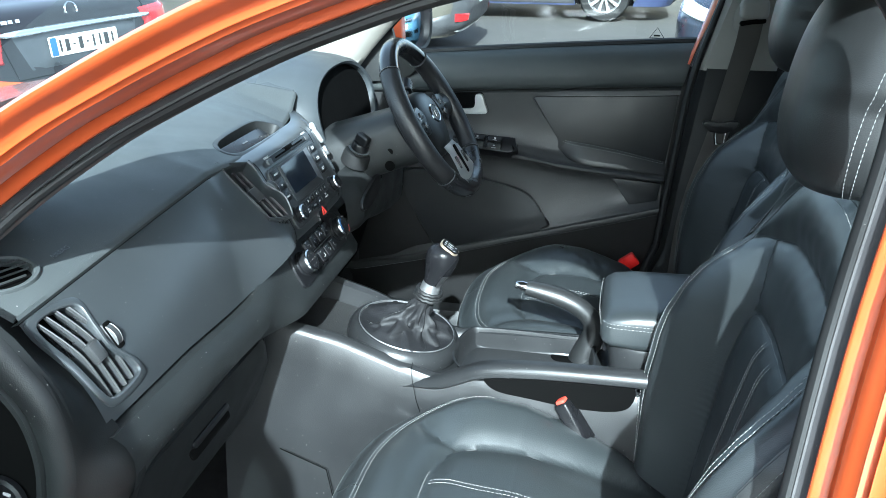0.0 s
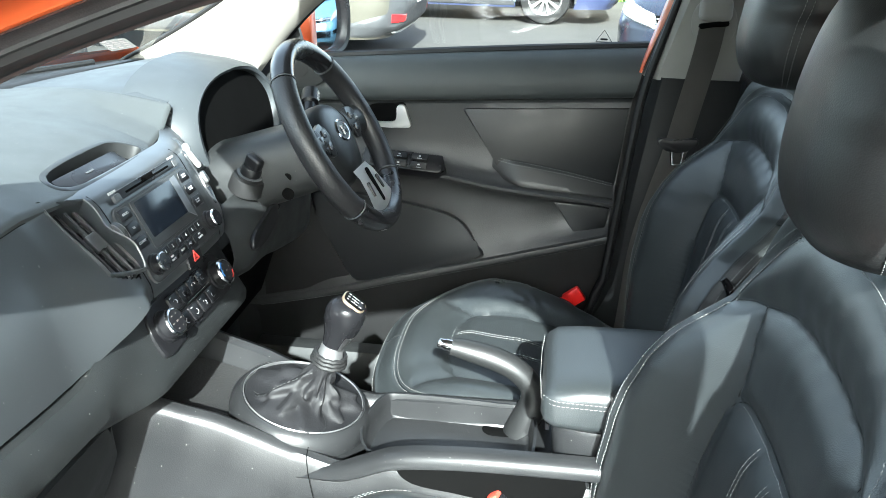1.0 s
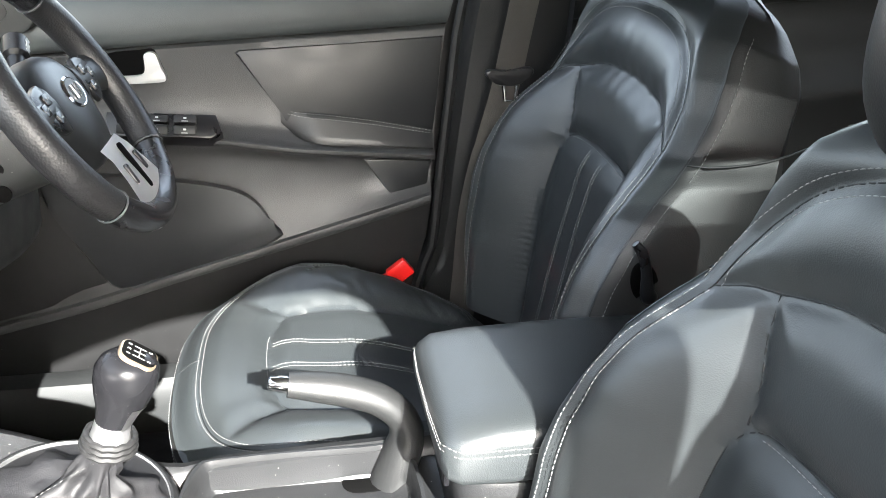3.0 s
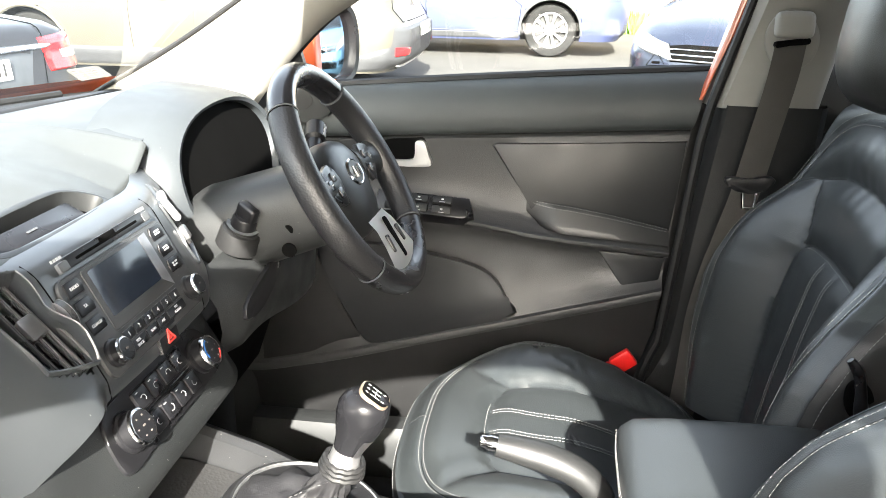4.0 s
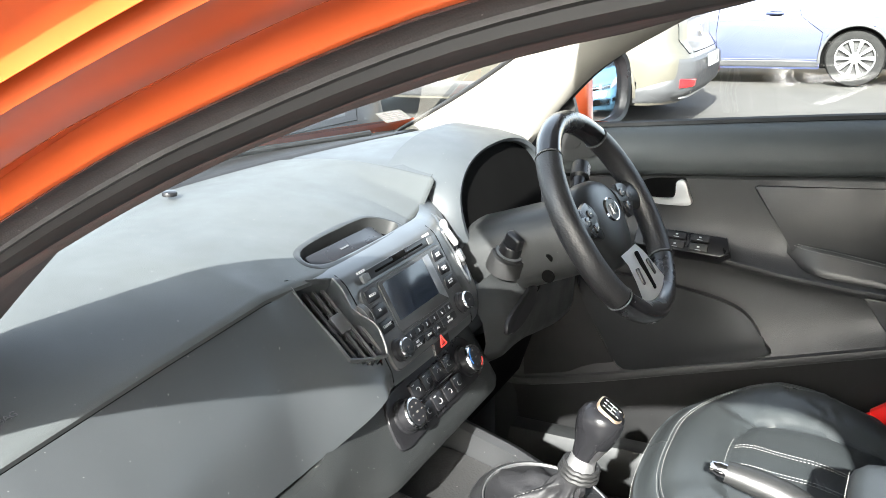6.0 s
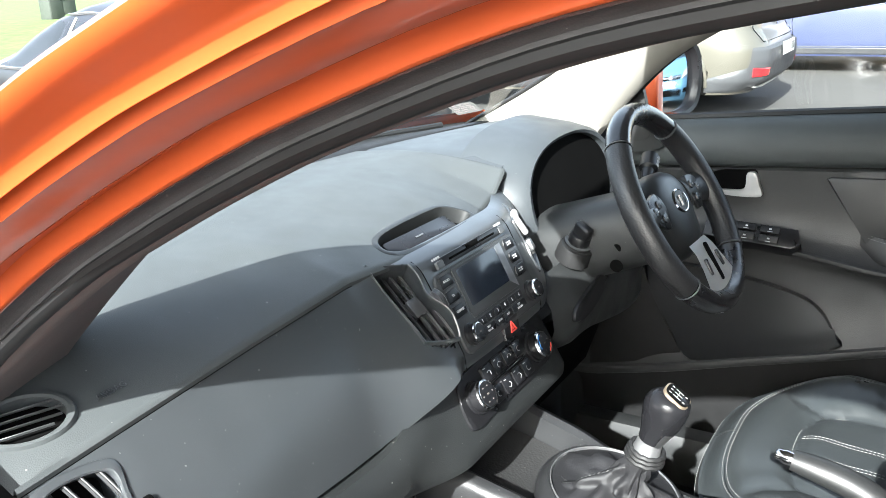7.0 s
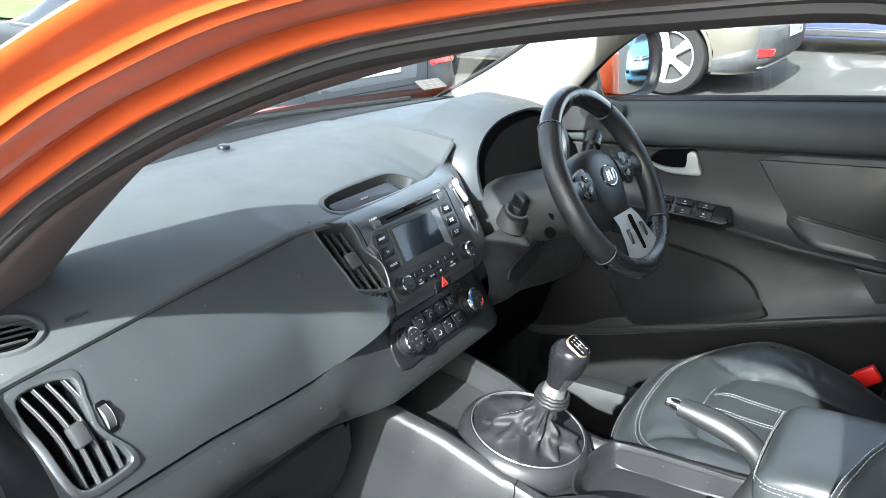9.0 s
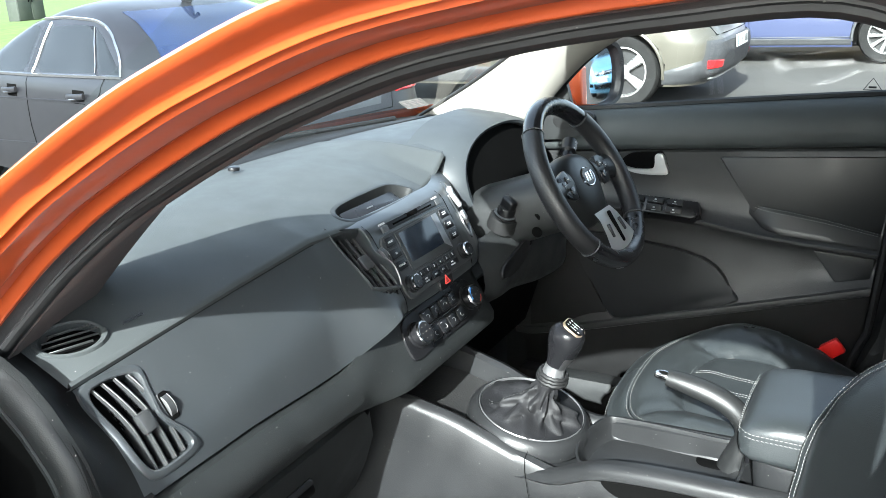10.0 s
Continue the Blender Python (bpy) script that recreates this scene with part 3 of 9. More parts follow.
def inside(q, outline):
    hit = False
    for (ax, ay), (bx, by) in zip(outline, outline[1:] + outline[:1]):
        if (ay > q.y) != (by > q.y) and q.x < (bx - ax) * (q.y - ay) / (by - ay) + ax:
            hit = not hit
    return hit


def height_over(m, trees):
    """How far the nearest skin lies above the plane of a frame, at a place in that plane."""
    n = m.to_3x3() @ Vector((0, 0, 1))

    def height(u, v):
        hits = [t.ray_cast(m @ Vector((u, v, 0.04)), -n, 0.09) for t in trees]
        found = [0.04 - h[3] for h in hits if h[0] is not None]
        if not found and u * u + v * v > 1e-4:
            return height(u * 0.9, v * 0.9)
        return max(found) if found else 0.0

    return height


def cut_hole(bm, m, outline, s=1.06, deep=0.045):
    """Takes away the faces of a skin inside an outline, for what is let into it."""
    inv = m.inverted()
    o = [(a * s, b * s) for a, b in outline]
    gone = [f for f in bm.faces if abs((inv @ f.calc_center_median()).z) < deep and inside(inv @ f.calc_center_median(), o)]
    bmesh.ops.delete(bm, geom=gone, context="FACES")


DEMIST = pad_frame(-0.624, -0.552, (0.66, 0.75, 0.0))
CLOCK = pad_frame(-0.577, -0.006, (0, 1, 0))
HOOD = [(p.x, p.y) for p in spline([(-0.104, -0.014, 0), (-0.094, 0.011, 0), (-0.05, 0.021, 0), (0.045, 0.023, 0), (0.080, 0.015, 0), (0.097, -0.012, 0), (0.06, -0.024, 0), (-0.06, -0.026, 0)], 5, closed=True)]
bm = bmesh.new()
rows = []
for y, dy, dz in [(v, 0.0, 0.0) for v in np.linspace(-0.596, 0.254, 150)] + [(0.257, 0.0, 0.0015), (0.258, 0.001, 0.006), (0.258, 0.001, 0.014), (0.258, -0.003, 0.024)]:
    ex, ez = pad_edge(y)
    rows.append([q + Vector((0, dy, -dz)) for q in map(Vector, [pad_at(y, k) for k in list(np.linspace(0, 0.78, 28)) + list(np.linspace(0.785, 1, 40))] + [(ex + 0.004, y, ez - 0.002), (ex + 0.006, y, ez - 0.006), (ex + 0.004, y, ez - 0.011), (ex - 0.004, y, ez - 0.014)])])
skin(bm, rows)
PAD_TREE = BVHTree.FromBMesh(bm)
cut_hole(bm, DEMIST, disc(0.034, 28, ry=0.025), 1.08)
cut_hole(bm, CLOCK, HOOD, 1.02)
part("upper_pad", bm, SOFT, dash, "grey-black soft upper dashboard pad")
lettering("airbag_lettering", "AIRBAG", 0.0085, pad_frame(-0.596, -0.488, (0.06, 1, 0.08)) @ pose(0, 0, 0.0012), SOFT_PLAIN, dash, "moulded airbag lettering")

# passenger fascia: smooth panel that leans back
def fascia_foot(y):
    """Height of the fascia's lower edge: it climbs towards the centre stack."""
    return lerp_table([(-0.62, 0.888), (-0.42, 0.888), (-0.30, 0.881), (-0.25, 0.880), (-0.21, 0.888), (-0.17, 0.904), (-0.126, 0.925), (-0.10, 0.930)], y)[0]


def fascia(y, k):
    """Point on the passenger fascia, k from its top (0) to its lower edge (1)."""
    ex, ez = pad_edge(y)
    lowz = fascia_foot(y)
    x = ex + 0.004 + (-0.497 - ex) * k + 0.014 * math.sin(math.pi * k)
    x += (0.035 * smoothstep(0.02, 0.45, k) + 0.008 * smoothstep(0.6, 1.0, k)) * smoothstep(-0.26, -0.11, y)
    return Vector((x, y, ez - 0.012 + (lowz - ez + 0.012) * k))


n_f = Vector((0.80, -0.06, 0.60))
SIDE_VENT = basis((-0.526, -0.553, 0.956), (0.46, 0.10, -0.83), n_f)
LV = [(p.x, p.y) for p in spline([(a, b, 0) for a, b in [(-0.060, -0.030), (-0.052, 0.030), (-0.020, 0.026), (0.004, 0.020), (0.020, 0.024), (0.045, 0.036), (0.062, 0.032), (0.060, -0.018), (0.045, -0.034), (0.0, -0.036)]], 6, closed=True)]
LV = [(a * 0.90, b * 0.84) for a, b in LV]
n_v = Vector((0.58, -0.36, 0.72))
CENTRE_VENT = basis((-0.519, -0.133, 0.999), (0.74, -0.10, -0.67), n_v)
CV = [(p.x, p.y) for p in spline([(a, b, 0) for a, b in [(-0.0595, -0.0325), (-0.0555, -0.0255), (-0.0480, -0.004), (-0.0410, 0.0135), (-0.0370, 0.0175), (-0.018, 0.0185), (0.0, 0.0165), (0.013, 0.0195), (0.027, 0.0245), (0.048, 0.0235), (0.0595, 0.0205), (0.0605, 0.016), (0.054, -0.006), (0.0470, -0.0215), (0.0430, -0.0245), (0.020, -0.0275), (-0.010, -0.0305), (-0.040, -0.0330), (-0.0560, -0.0340)]], 6, closed=True)]
n_v2 = Vector((0.85, 0.30, 0.45))
FAR_VENT = basis((-0.508, 0.158, 1.006), (0.42, 0.28, -0.86), n_v2)
FV = [(a * 0.8, -b * 0.75) for a, b in CV][::-1]
bm = bmesh.new()
rows = []
for y in np.linspace(-0.594, -0.104, 96):
    rows.append([fascia(y, k) for k in np.linspace(0, 1, 30)] + [fascia(y, 1) + Vector((-0.010, 0, -0.008))])
skin(bm, rows)
FASCIA_TREE = BVHTree.FromBMesh(bm)
cut_hole(bm, SIDE_VENT, LV)
bmesh.ops.delete(bm, geom=[f for f in bm.faces if f.calc_center_median().y > -0.203], context="FACES")
part("fascia_panel", bm, SOFT_PLAIN, dash, "smooth satin charcoal passenger fascia")

# glovebox door, its colour darkened for the shade low in the doorway
bm = bmesh.new()
rows = []
for y in np.linspace(-0.60, -0.178, 26):
    e = 0.012 * smoothstep(-0.205, -0.180, y)
    rows.append([(-0.497 - e, y, 0.800 - 2.2 * e), (-0.490 - e, y, 0.795 - 2 * e), (-0.488 - e, y, 0.780), (-0.497, y, 0.74), (-0.515, y, 0.69), (-0.54, y, 0.64), (-0.57, y, 0.60), (-0.62, y, 0.585)])
skin(bm, rows)
glovebox = part("glovebox_door", bm, SHADED_LOWER, dash, "grained glovebox door, shade painted into its colour")
bm = bmesh.new()
slab(bm, rounded(0.11, 0.026, 0.006), 0.003, basis((-0.4965, -0.385, 0.748), (0, 1, 0), (0.92, 0, 0.35)), 0.001)
latch = part("latch", bm, VOID, glovebox, "recessed black latch")
bm = bmesh.new()
slab(bm, rounded(0.10, 0.010, 0.004), 0.007, basis((-0.4945, -0.385, 0.756), (0, 1, 0), (0.92, 0, 0.35)), 0.002)
part("latch_lever", bm, PIANO, latch)
# underside of the dash, right across; its shade is painted near-black
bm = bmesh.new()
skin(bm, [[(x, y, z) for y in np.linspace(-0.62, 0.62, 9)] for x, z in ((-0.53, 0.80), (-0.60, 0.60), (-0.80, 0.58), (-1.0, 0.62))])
part("underside", bm, VOID, dash, "underside of the dashboard, shade painted near-black")
# rounded end at the passenger door, on the dash's own profile; colour darkened for door shade
ex, ez = pad_edge(-0.60)
wx = screen_base(-0.60)
PROFILE = [Vector((pad_at(-0.604, k).x, 0, pad_at(-0.604, k).z)) for k in np.linspace(0, 0.94, 9)]
PROFILE += [Vector((fascia(-0.60, k).x, 0, fascia(-0.60, k).z - 0.01 * (1 - k))) for k in np.linspace(0.05, 0.95, 10)]
PROFILE += [Vector((x, 0, z)) for x, z in ((-0.482, 0.880), (-0.468, 0.868), (-0.461, 0.85), (-0.463, 0.83), (-0.475, 0.805), (-0.485, 0.78), (-0.50, 0.74), (-0.53, 0.68), (-0.57, 0.62), (-0.64, 0.585), (-0.78, 0.58), (-0.86, 0.70), (-0.87, 0.90))]


END = spline([(-0.560, 0, 1.028), (-0.522, 0, 0.983), (-0.503, 0, 0.951), (-0.494, 0, 0.900), (-0.499, 0, 0.848), (-0.512, 0, 0.795), (-0.535, 0, 0.74), (-0.575, 0, 0.67), (-0.65, 0, 0.60), (-0.78, 0, 0.58), (-0.86, 0, 0.70), (-0.87, 0, 0.90), (-0.80, 0, 1.045), (-0.68, 0, 1.065), (-0.61, 0, 1.055)], 6, closed=True)
END_POLAR = sorted((math.atan2(q.z - 0.82, q.x + 0.72), math.hypot(q.z - 0.82, q.x + 0.72)) for q in END)
END_POLAR = [(END_POLAR[-1][0] - 2 * math.pi, END_POLAR[-1][1])] + END_POLAR + [(END_POLAR[0][0] + 2 * math.pi, END_POLAR[0][1])]


def end_ring(dy, s, k=1.0):
    """A ring of the dashboard's end: k blends the dash's own profile into the smooth outline of the end."""
    ring = []
    for q in PROFILE:
        a = math.atan2(q.z - 0.82, q.x + 0.72)
        r = float(lerp_table(END_POLAR, a)[0]) * s
        ring.append(Vector(((q.x * (1 - k) + (-0.72 + r * math.cos(a)) * k), -0.602 + dy, (q.z * (1 - k) + (0.82 + r * math.sin(a)) * k))))
    return ring


bm = bmesh.new()
skin(bm, [end_ring(dy, s, k) for dy, s, k in ((0.018, 1.0, 0.0), (0.004, 1.0, 0.0), (-0.010, 1.02, 0.12), (-0.024, 1.02, 0.40), (-0.036, 1.015, 0.75), (-0.044, 1.008, 0.95), (-0.050, 1.0, 1.0))], wrap=True)
dash_end = part("dash_end", bm, SHADED_LOWER, dash, "rounded end of the dashboard, shade painted into its colour")
bm = bmesh.new()
skin(bm, [end_ring(dy, s) for dy, s in ((-0.040, 1.002), (-0.049, 1.001), (-0.056, 0.987), (-0.062, 0.961), (-0.064, 0.924), (-0.063, 0.888), (-0.058, 0.870), (-0.050, 0.866))], wrap=True)
part("end_rim", bm, BOLSTER, dash_end, "grained rim of the dashboard's end")
bm = bmesh.new()
skin(bm, [end_ring(dy, s) for dy, s in ((-0.046, 0.863), (-0.056, 0.861), (-0.061, 0.853), (-0.060, 0.825), (-0.054, 0.804), (-0.046, 0.793), (-0.034, 0.788))], wrap=True)
part("end_cover", bm, HARD, dash_end, "smooth edge of the end cover")
# floor of the end's recess, its shade painted near-black
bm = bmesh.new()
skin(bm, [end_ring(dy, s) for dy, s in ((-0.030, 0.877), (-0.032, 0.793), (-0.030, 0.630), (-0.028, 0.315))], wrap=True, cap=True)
part("end_recess", bm, VOID, dash_end, "recess of the dashboard's end, shade painted near-black")


km = basis((-0.600, -0.643, 0.812), (1, 0, -0.2), (0.15, -1, 0.1))
bm = bmesh.new()
lathe(bm, [(0.030, -0.004), (0.030, 0.003), (0.026, 0.005), (0.024, 0.003)], km, 28)
key_switch = part("airbag_switch", bm, PIANO, dash, "round black passenger airbag switch")
bm = bmesh.new()
for a in (60, 120, 200, 300):
    slab(bm, rounded(0.009, 0.004, 0.001), 0.0005, km @ pose(0.017 * math.cos(radians(a)), 0.017 * math.sin(radians(a)), 0.0036))
part("switch_print", bm, PRINT, key_switch, flat=True)
bm = bmesh.new()
slab(bm, rounded(0.008, 0.005, 0.001), 0.0006, km @ pose(0.0, -0.004, 0.0036))
part("switch_mark", bm, RED_PRINT, key_switch, flat=True)


def vent(name, m, w, h, outline, blades, label, knob=True, tilt=0.0, trees=(), wide=0.2):
    """An air vent: a frame, a dark throat, curved blades and a slider, in the frame m."""
    bm = bmesh.new()
    over = height_over(m, trees)
    ring = lambda s, d, lie=1.0: [m @ Vector((p[0] * (1 + 0.55 * s), p[1] * (1 + s), d + lie * over(p[0] * (1 + 0.55 * s), p[1] * (1 + s)))) for p in outline]
    skin(bm, [ring(wide, -0.004), ring(wide * 0.94, 0.0014), ring(wide * 0.72, 0.0028), ring(0.05, 0.0026), ring(0.0, 0.0008), ring(-0.03, -0.010), ring(-0.05, -0.034, 0.0)], wrap=True)
    surround = part(name, bm, SOFT_PLAIN, dash, label)
    bm = bmesh.new()
    slab(bm, [(p[0] * 0.98, p[1] * 0.98) for p in outline], 0.001, m @ pose(0, 0, -0.034))
    part("throat", bm, VOID, surround, flat=True)
    xs = [p[0] for p in outline]
    lo, hi = min(xs), max(xs)
    for i in range(blades):
        b = bmesh.new()
        f = (i + 0.6) / (blades + 0.1)
        yy = -h / 2 + h * f
        rows = []
        for j in range(13):
            u = j / 12
            x = lo * 0.97 + (hi - lo) * 0.97 * u
            bow = tilt * math.sin(math.pi * u)
            dip = min(0.0, over(x, yy + bow)) - 0.002
            rows.append([m @ Vector((x, yy + bow - 0.0016, dip - 0.003)), m @ Vector((x, yy + bow - 0.0006, dip - 0.0004)), m @ Vector((x, yy + bow + 0.0030, dip - 0.001)), m @ Vector((x, yy + bow + 0.0062, -0.026)), m @ Vector((x, yy + bow + 0.004, -0.027))])
        skin(b, rows, wrap=True, cap=True)
        blade = part("blade", b, VENT, surround)
        b = bmesh.new()
        tube(b, [(r[1] + r[2]) / 2 for r in rows], 0.0010, 6)
        part("blade_lip", b, BEZEL, blade, "lighter front edge of the blade")
    if knob:
        b = bmesh.new()
        box(b, (0.024, 0.017, 0.012), m @ pose(0.004, 0.001, min(0.0, over(0.004, 0.001)) - 0.001), 0.003)
        part("slider", b, VENT, surround)
    return surround


# passenger end vent: a tall leaning panel with a notched side
side_vent = vent("side_vent", SIDE_VENT, 0.11, 0.055, LV, 4, "tall side air vent with a satin surround", True, 0.004, (FASCIA_TREE,), 0.30)
m = basis((-0.521, -0.521, 0.958), (0.46, 0.05, -0.83), n_f)
bm = bmesh.new()
lathe(bm, [(0.015, -0.0045), (0.0180, -0.0040), (0.0180, 0.0040), (0.015, 0.0045)], m @ pose(0, 0, -0.0125, 90, 0, 0), 40)
thumb = part("thumbwheel", bm, VENT, side_vent, "ribbed black thumbwheel")
bm = bmesh.new()
for dy in (-0.0042, 0.0042):
    lathe(bm, [(0.0174, -0.0007), (0.0184, 0.0), (0.0174, 0.0007)], m @ pose(0, 0, -0.0125, 90, 0, 0) @ pose(0, 0, dy), 40)
part("wheel_edge", bm, ALLOY, thumb, "bright edge of the thumbwheel")
bm = bmesh.new()
slab(bm, rounded(0.034, 0.013, 0.004), 0.0012, m @ pose(0, 0, -0.0004), 0.0004)
part("wheel_slot", bm, VOID, side_vent, "dark slot of the thumbwheel")
# demister vent on the top
m = DEMIST
bm = bmesh.new()
ell = lambda s, d: [m @ Vector((0.034 * s * math.cos(a), 0.025 * s * math.sin(a), d)) for a in (2 * math.pi * i / 32 for i in range(32))]
skin(bm, [ell(1.22, -0.016), ell(1.20, -0.001), ell(1.16, 0.0022), ell(1.05, 0.0026), ell(0.97, 0.0008), ell(0.92, -0.012)], wrap=True)
demist = part("demister_vent", bm, SOFT, dash, "oval demister vent")
bm = bmesh.new()
slab(bm, disc(0.032, 28, ry=0.0235), 0.001, m @ pose(0, 0, -0.011))
part("throat", bm, VOID, demist, flat=True)
for i in range(4):
    bm = bmesh.new()
    y = -0.0135 + 0.009 * i
    w = 0.029 * math.sqrt(max(0.05, 1 - (y / 0.0225) ** 2))
    box(bm, (2.1 * w, 0.0011, 0.003), m @ pose(0, y, -0.0005, 0, 0, 12), 0.0003, 1)
    part("blade", bm, VENT, demist)

# centre stack: raked face with slanted cheeks
STACK_N = Vector((0.885, 0, 0.466))


def stack_x(z):
    return lerp_table([(0.84, -0.455), (0.862, -0.478), (0.905, -0.482), (0.918, -0.466), (0.935, -0.468), (1.022, -0.513), (1.034, -0.520), (1.042, -0.529), (1.047, -0.542), (1.049, -0.556)], z)[0]


def stack_point(y, z):
    """Front of the dash about its middle: runs out of the passenger fascia and back to the driver's side."""
    fx = float(stack_x(z)) + 0.003 - 0.25 * y * y
    w = 0.112
    if y < -w:
        top = pad_edge(y)[1] - 0.012
        low = fascia(y, 1).z
        fx += (fascia(y, min(1.0, max(0.0, (top - z) / (top - low)))).x - fx) * (1 - (1 - smoothstep(-w + 0.012, -0.205, y)) * (1 - smoothstep(-0.112, -0.14, y) * smoothstep(0.945, 0.908, z)))
    if y > w:
        fx -= lerp_table([(w, 0.0), (0.13, 0.002), (0.16, 0.011), (0.19, 0.023), (0.22, 0.038), (0.252, 0.060)], y)[0]
    return Vector((fx, y, z))


bm = bmesh.new()
rows = []
for z in list(np.linspace(1.049, 1.022, 14)) + list(np.linspace(1.019, 0.880, 42)):
    rows.append([stack_point(float(y), max(float(z), fascia_foot(float(y)) if y < -0.126 else 0.914)) for y in list(np.linspace(-0.206, -0.09, 34)) + list(np.linspace(-0.08, 0.09, 12)) + list(np.linspace(0.095, 0.252, 34))])
skin(bm, rows)
STACK_TREE = BVHTree.FromBMesh(bm)
cut_hole(bm, CENTRE_VENT, CV)
cut_hole(bm, FAR_VENT, FV)
bmesh.ops.remove_doubles(bm, verts=bm.verts[:], dist=1e-5)
stack = part("centre_stack", bm, SOFT_PLAIN, dash, "satin charcoal centre stack")
for s in (-1, 1):
    bm = bmesh.new()
    tube(bm, [stack_point(s * (0.106 + 0.004 * smoothstep(0.95, 1.04, z)), z) for z in np.linspace(1.044, 0.912, 22)], 0.0008, 6)
    part("panel_seam", bm, VOID, stack)

# rolled lower bolster, right across the car: a roll under the fascia, a leaning face round the heater controls
bm = bmesh.new()
rows = []
for y in list(np.linspace(-0.605, -0.27, 16)) + list(np.linspace(-0.25, -0.10, 26)) + list(np.linspace(-0.08, 0.10, 12)) + list(np.linspace(0.11, 0.235, 16)):
    b = smoothstep(-0.265, -0.135, y)
    drop = 0.02 * smoothstep(-0.54, -0.64, y)
    top = fascia_foot(y)
    xf = fascia(y, 1).x if y < -0.205 else stack_point(float(y), top).x
    if y > -0.126:
        xf, top = -0.495, 0.928
    turn = 0.075 * smoothstep(0.115, 0.235, y) ** 1.5
    roll = [(-0.482, top - 0.004), (-0.468, top - 0.014), (-0.461, top - 0.030), (-0.461, top - 0.046), (-0.467, 0.832 - drop), (-0.477, 0.818 - drop), (-0.487, 0.808 - drop), (-0.498, 0.806 - drop), (-0.515, 0.806)]
    face = [(-0.4926, 0.905), (-0.4856, 0.893), (-0.473, 0.872), (-0.459, 0.848), (-0.4485, 0.830), (-0.4425, 0.820), (-0.4435, 0.811), (-0.456, 0.804), (-0.50, 0.800)]
    row = [(xf - 0.020, top - 0.003), (xf - 0.0075, top - 0.0055)] + [(p[0] + (q[0] - p[0]) * b, p[1] + (q[1] - p[1]) * b) for p, q in zip(roll, face)]
    rows.append([(x - turn, y, z) for x, z in row])
skin(bm, rows)
part("lower_bolster", bm, BOLSTER, dash, "grained charcoal bolster round the heater controls")

# hooded clock display on top
m = CLOCK
bm = bmesh.new()
hood = HOOD
over = height_over(m, [PAD_TREE])
ring = lambda s, v, d: [m @ Vector((p[0] * s, p[1] * v, d + over(p[0] * s, p[1] * v))) for p in hood]
skin(bm, [ring(1.10, 1.38, -0.002), ring(1.08, 1.32, 0.0003), ring(1.03, 1.12, 0.0012), ring(1.0, 1.0, 0.0004), ring(0.98, 0.94, -0.006), ring(0.95, 0.86, -0.018), ring(0.93, 0.82, -0.028)], wrap=True)
clock = part("clock_hood", bm, HARD, dash, "hooded clock display")
bm = bmesh.new()
slab(bm, [(p[0] * 0.9, p[1] * 0.88) for p in hood], 0.001, m @ pose(0, 0, -0.022))
part("clock_face", bm, VOID, clock)
bm = bmesh.new()
slab(bm, rounded(0.150, 0.026, 0.006), 0.008, m @ pose(-0.008, 0.001, -0.019, 14, 0, 0), 0.001)
face = part("clock_lens", bm, PIANO, clock)
bm = bmesh.new()
label_bars(bm, m @ pose(-0.012, -0.001, -0.0104, 14, 0, 0), 0.020, 0.004, 1, 3, 2)
part("clock_print", bm, GREY_BODY, face, flat=True)

# radio
m = basis((stack_x(0.988) + 0.004, 0.001, 0.988), (0, 1, 0), STACK_N)


def on_radio(x, y, d=0.0):
    return m @ pose(x, y, d)


bm = bmesh.new()
slab(bm, rounded(0.205, 0.104, 0.012), 0.004, on_radio(0, -0.010, -0.003), 0.0015)
radio = part("radio", bm, BEZEL, stack, "charcoal car radio with a grey display")
bm = bmesh.new()
slab(bm, rounded(0.150, 0.0125, 0.003), 0.003, on_radio(0.0, 0.052, 0.0), 0.001)
part("disc_slot_trim", bm, PIANO, radio)
bm = bmesh.new()
box(bm, (0.118, 0.0030, 0.003), on_radio(0.0, 0.0515, 0.0022), 0.0008)
box(bm, (0.030, 0.0060, 0.002), on_radio(0.0, 0.0545, 0.0032), 0.001)
part("disc_slot", bm, VOID, radio)
for x in (-0.080, 0.080):
    bm = bmesh.new()
    slab(bm, rounded(0.015, 0.010, 0.002), 0.004, on_radio(x, 0.0505, 0.0), 0.001)
    part("disc_button", bm, GREY_BODY, radio)
    bm = bmesh.new()
    label_bars(bm, on_radio(x - 0.002, 0.0595, 0.0012), 0.018, 0.005, 1, 4, int(x * 1000))
    part("radio_print", bm, PRINT, radio, flat=True)
bm = bmesh.new()
slab(bm, rounded(0.128, 0.066, 0.004), 0.0022, on_radio(0.0, 0.006, 0.0), 0.0008)
bezel = part("screen_surround", bm, BEZEL, radio, "grey display surround")
bm = bmesh.new()
slab(bm, rounded(0.100, 0.049, 0.002), 0.0010, on_radio(-0.006, 0.011, 0.0018))
part("screen", bm, SCREEN, bezel, "blank dark display", flat=True)
bm = bmesh.new()
slab(bm, [(0.046, -0.0145), (0.061, -0.026), (0.061, 0.037), (0.046, 0.036)], 0.0010, on_radio(0, 0, 0.0016))
part("screen_bevel", bm, ALLOY, bezel, flat=True)
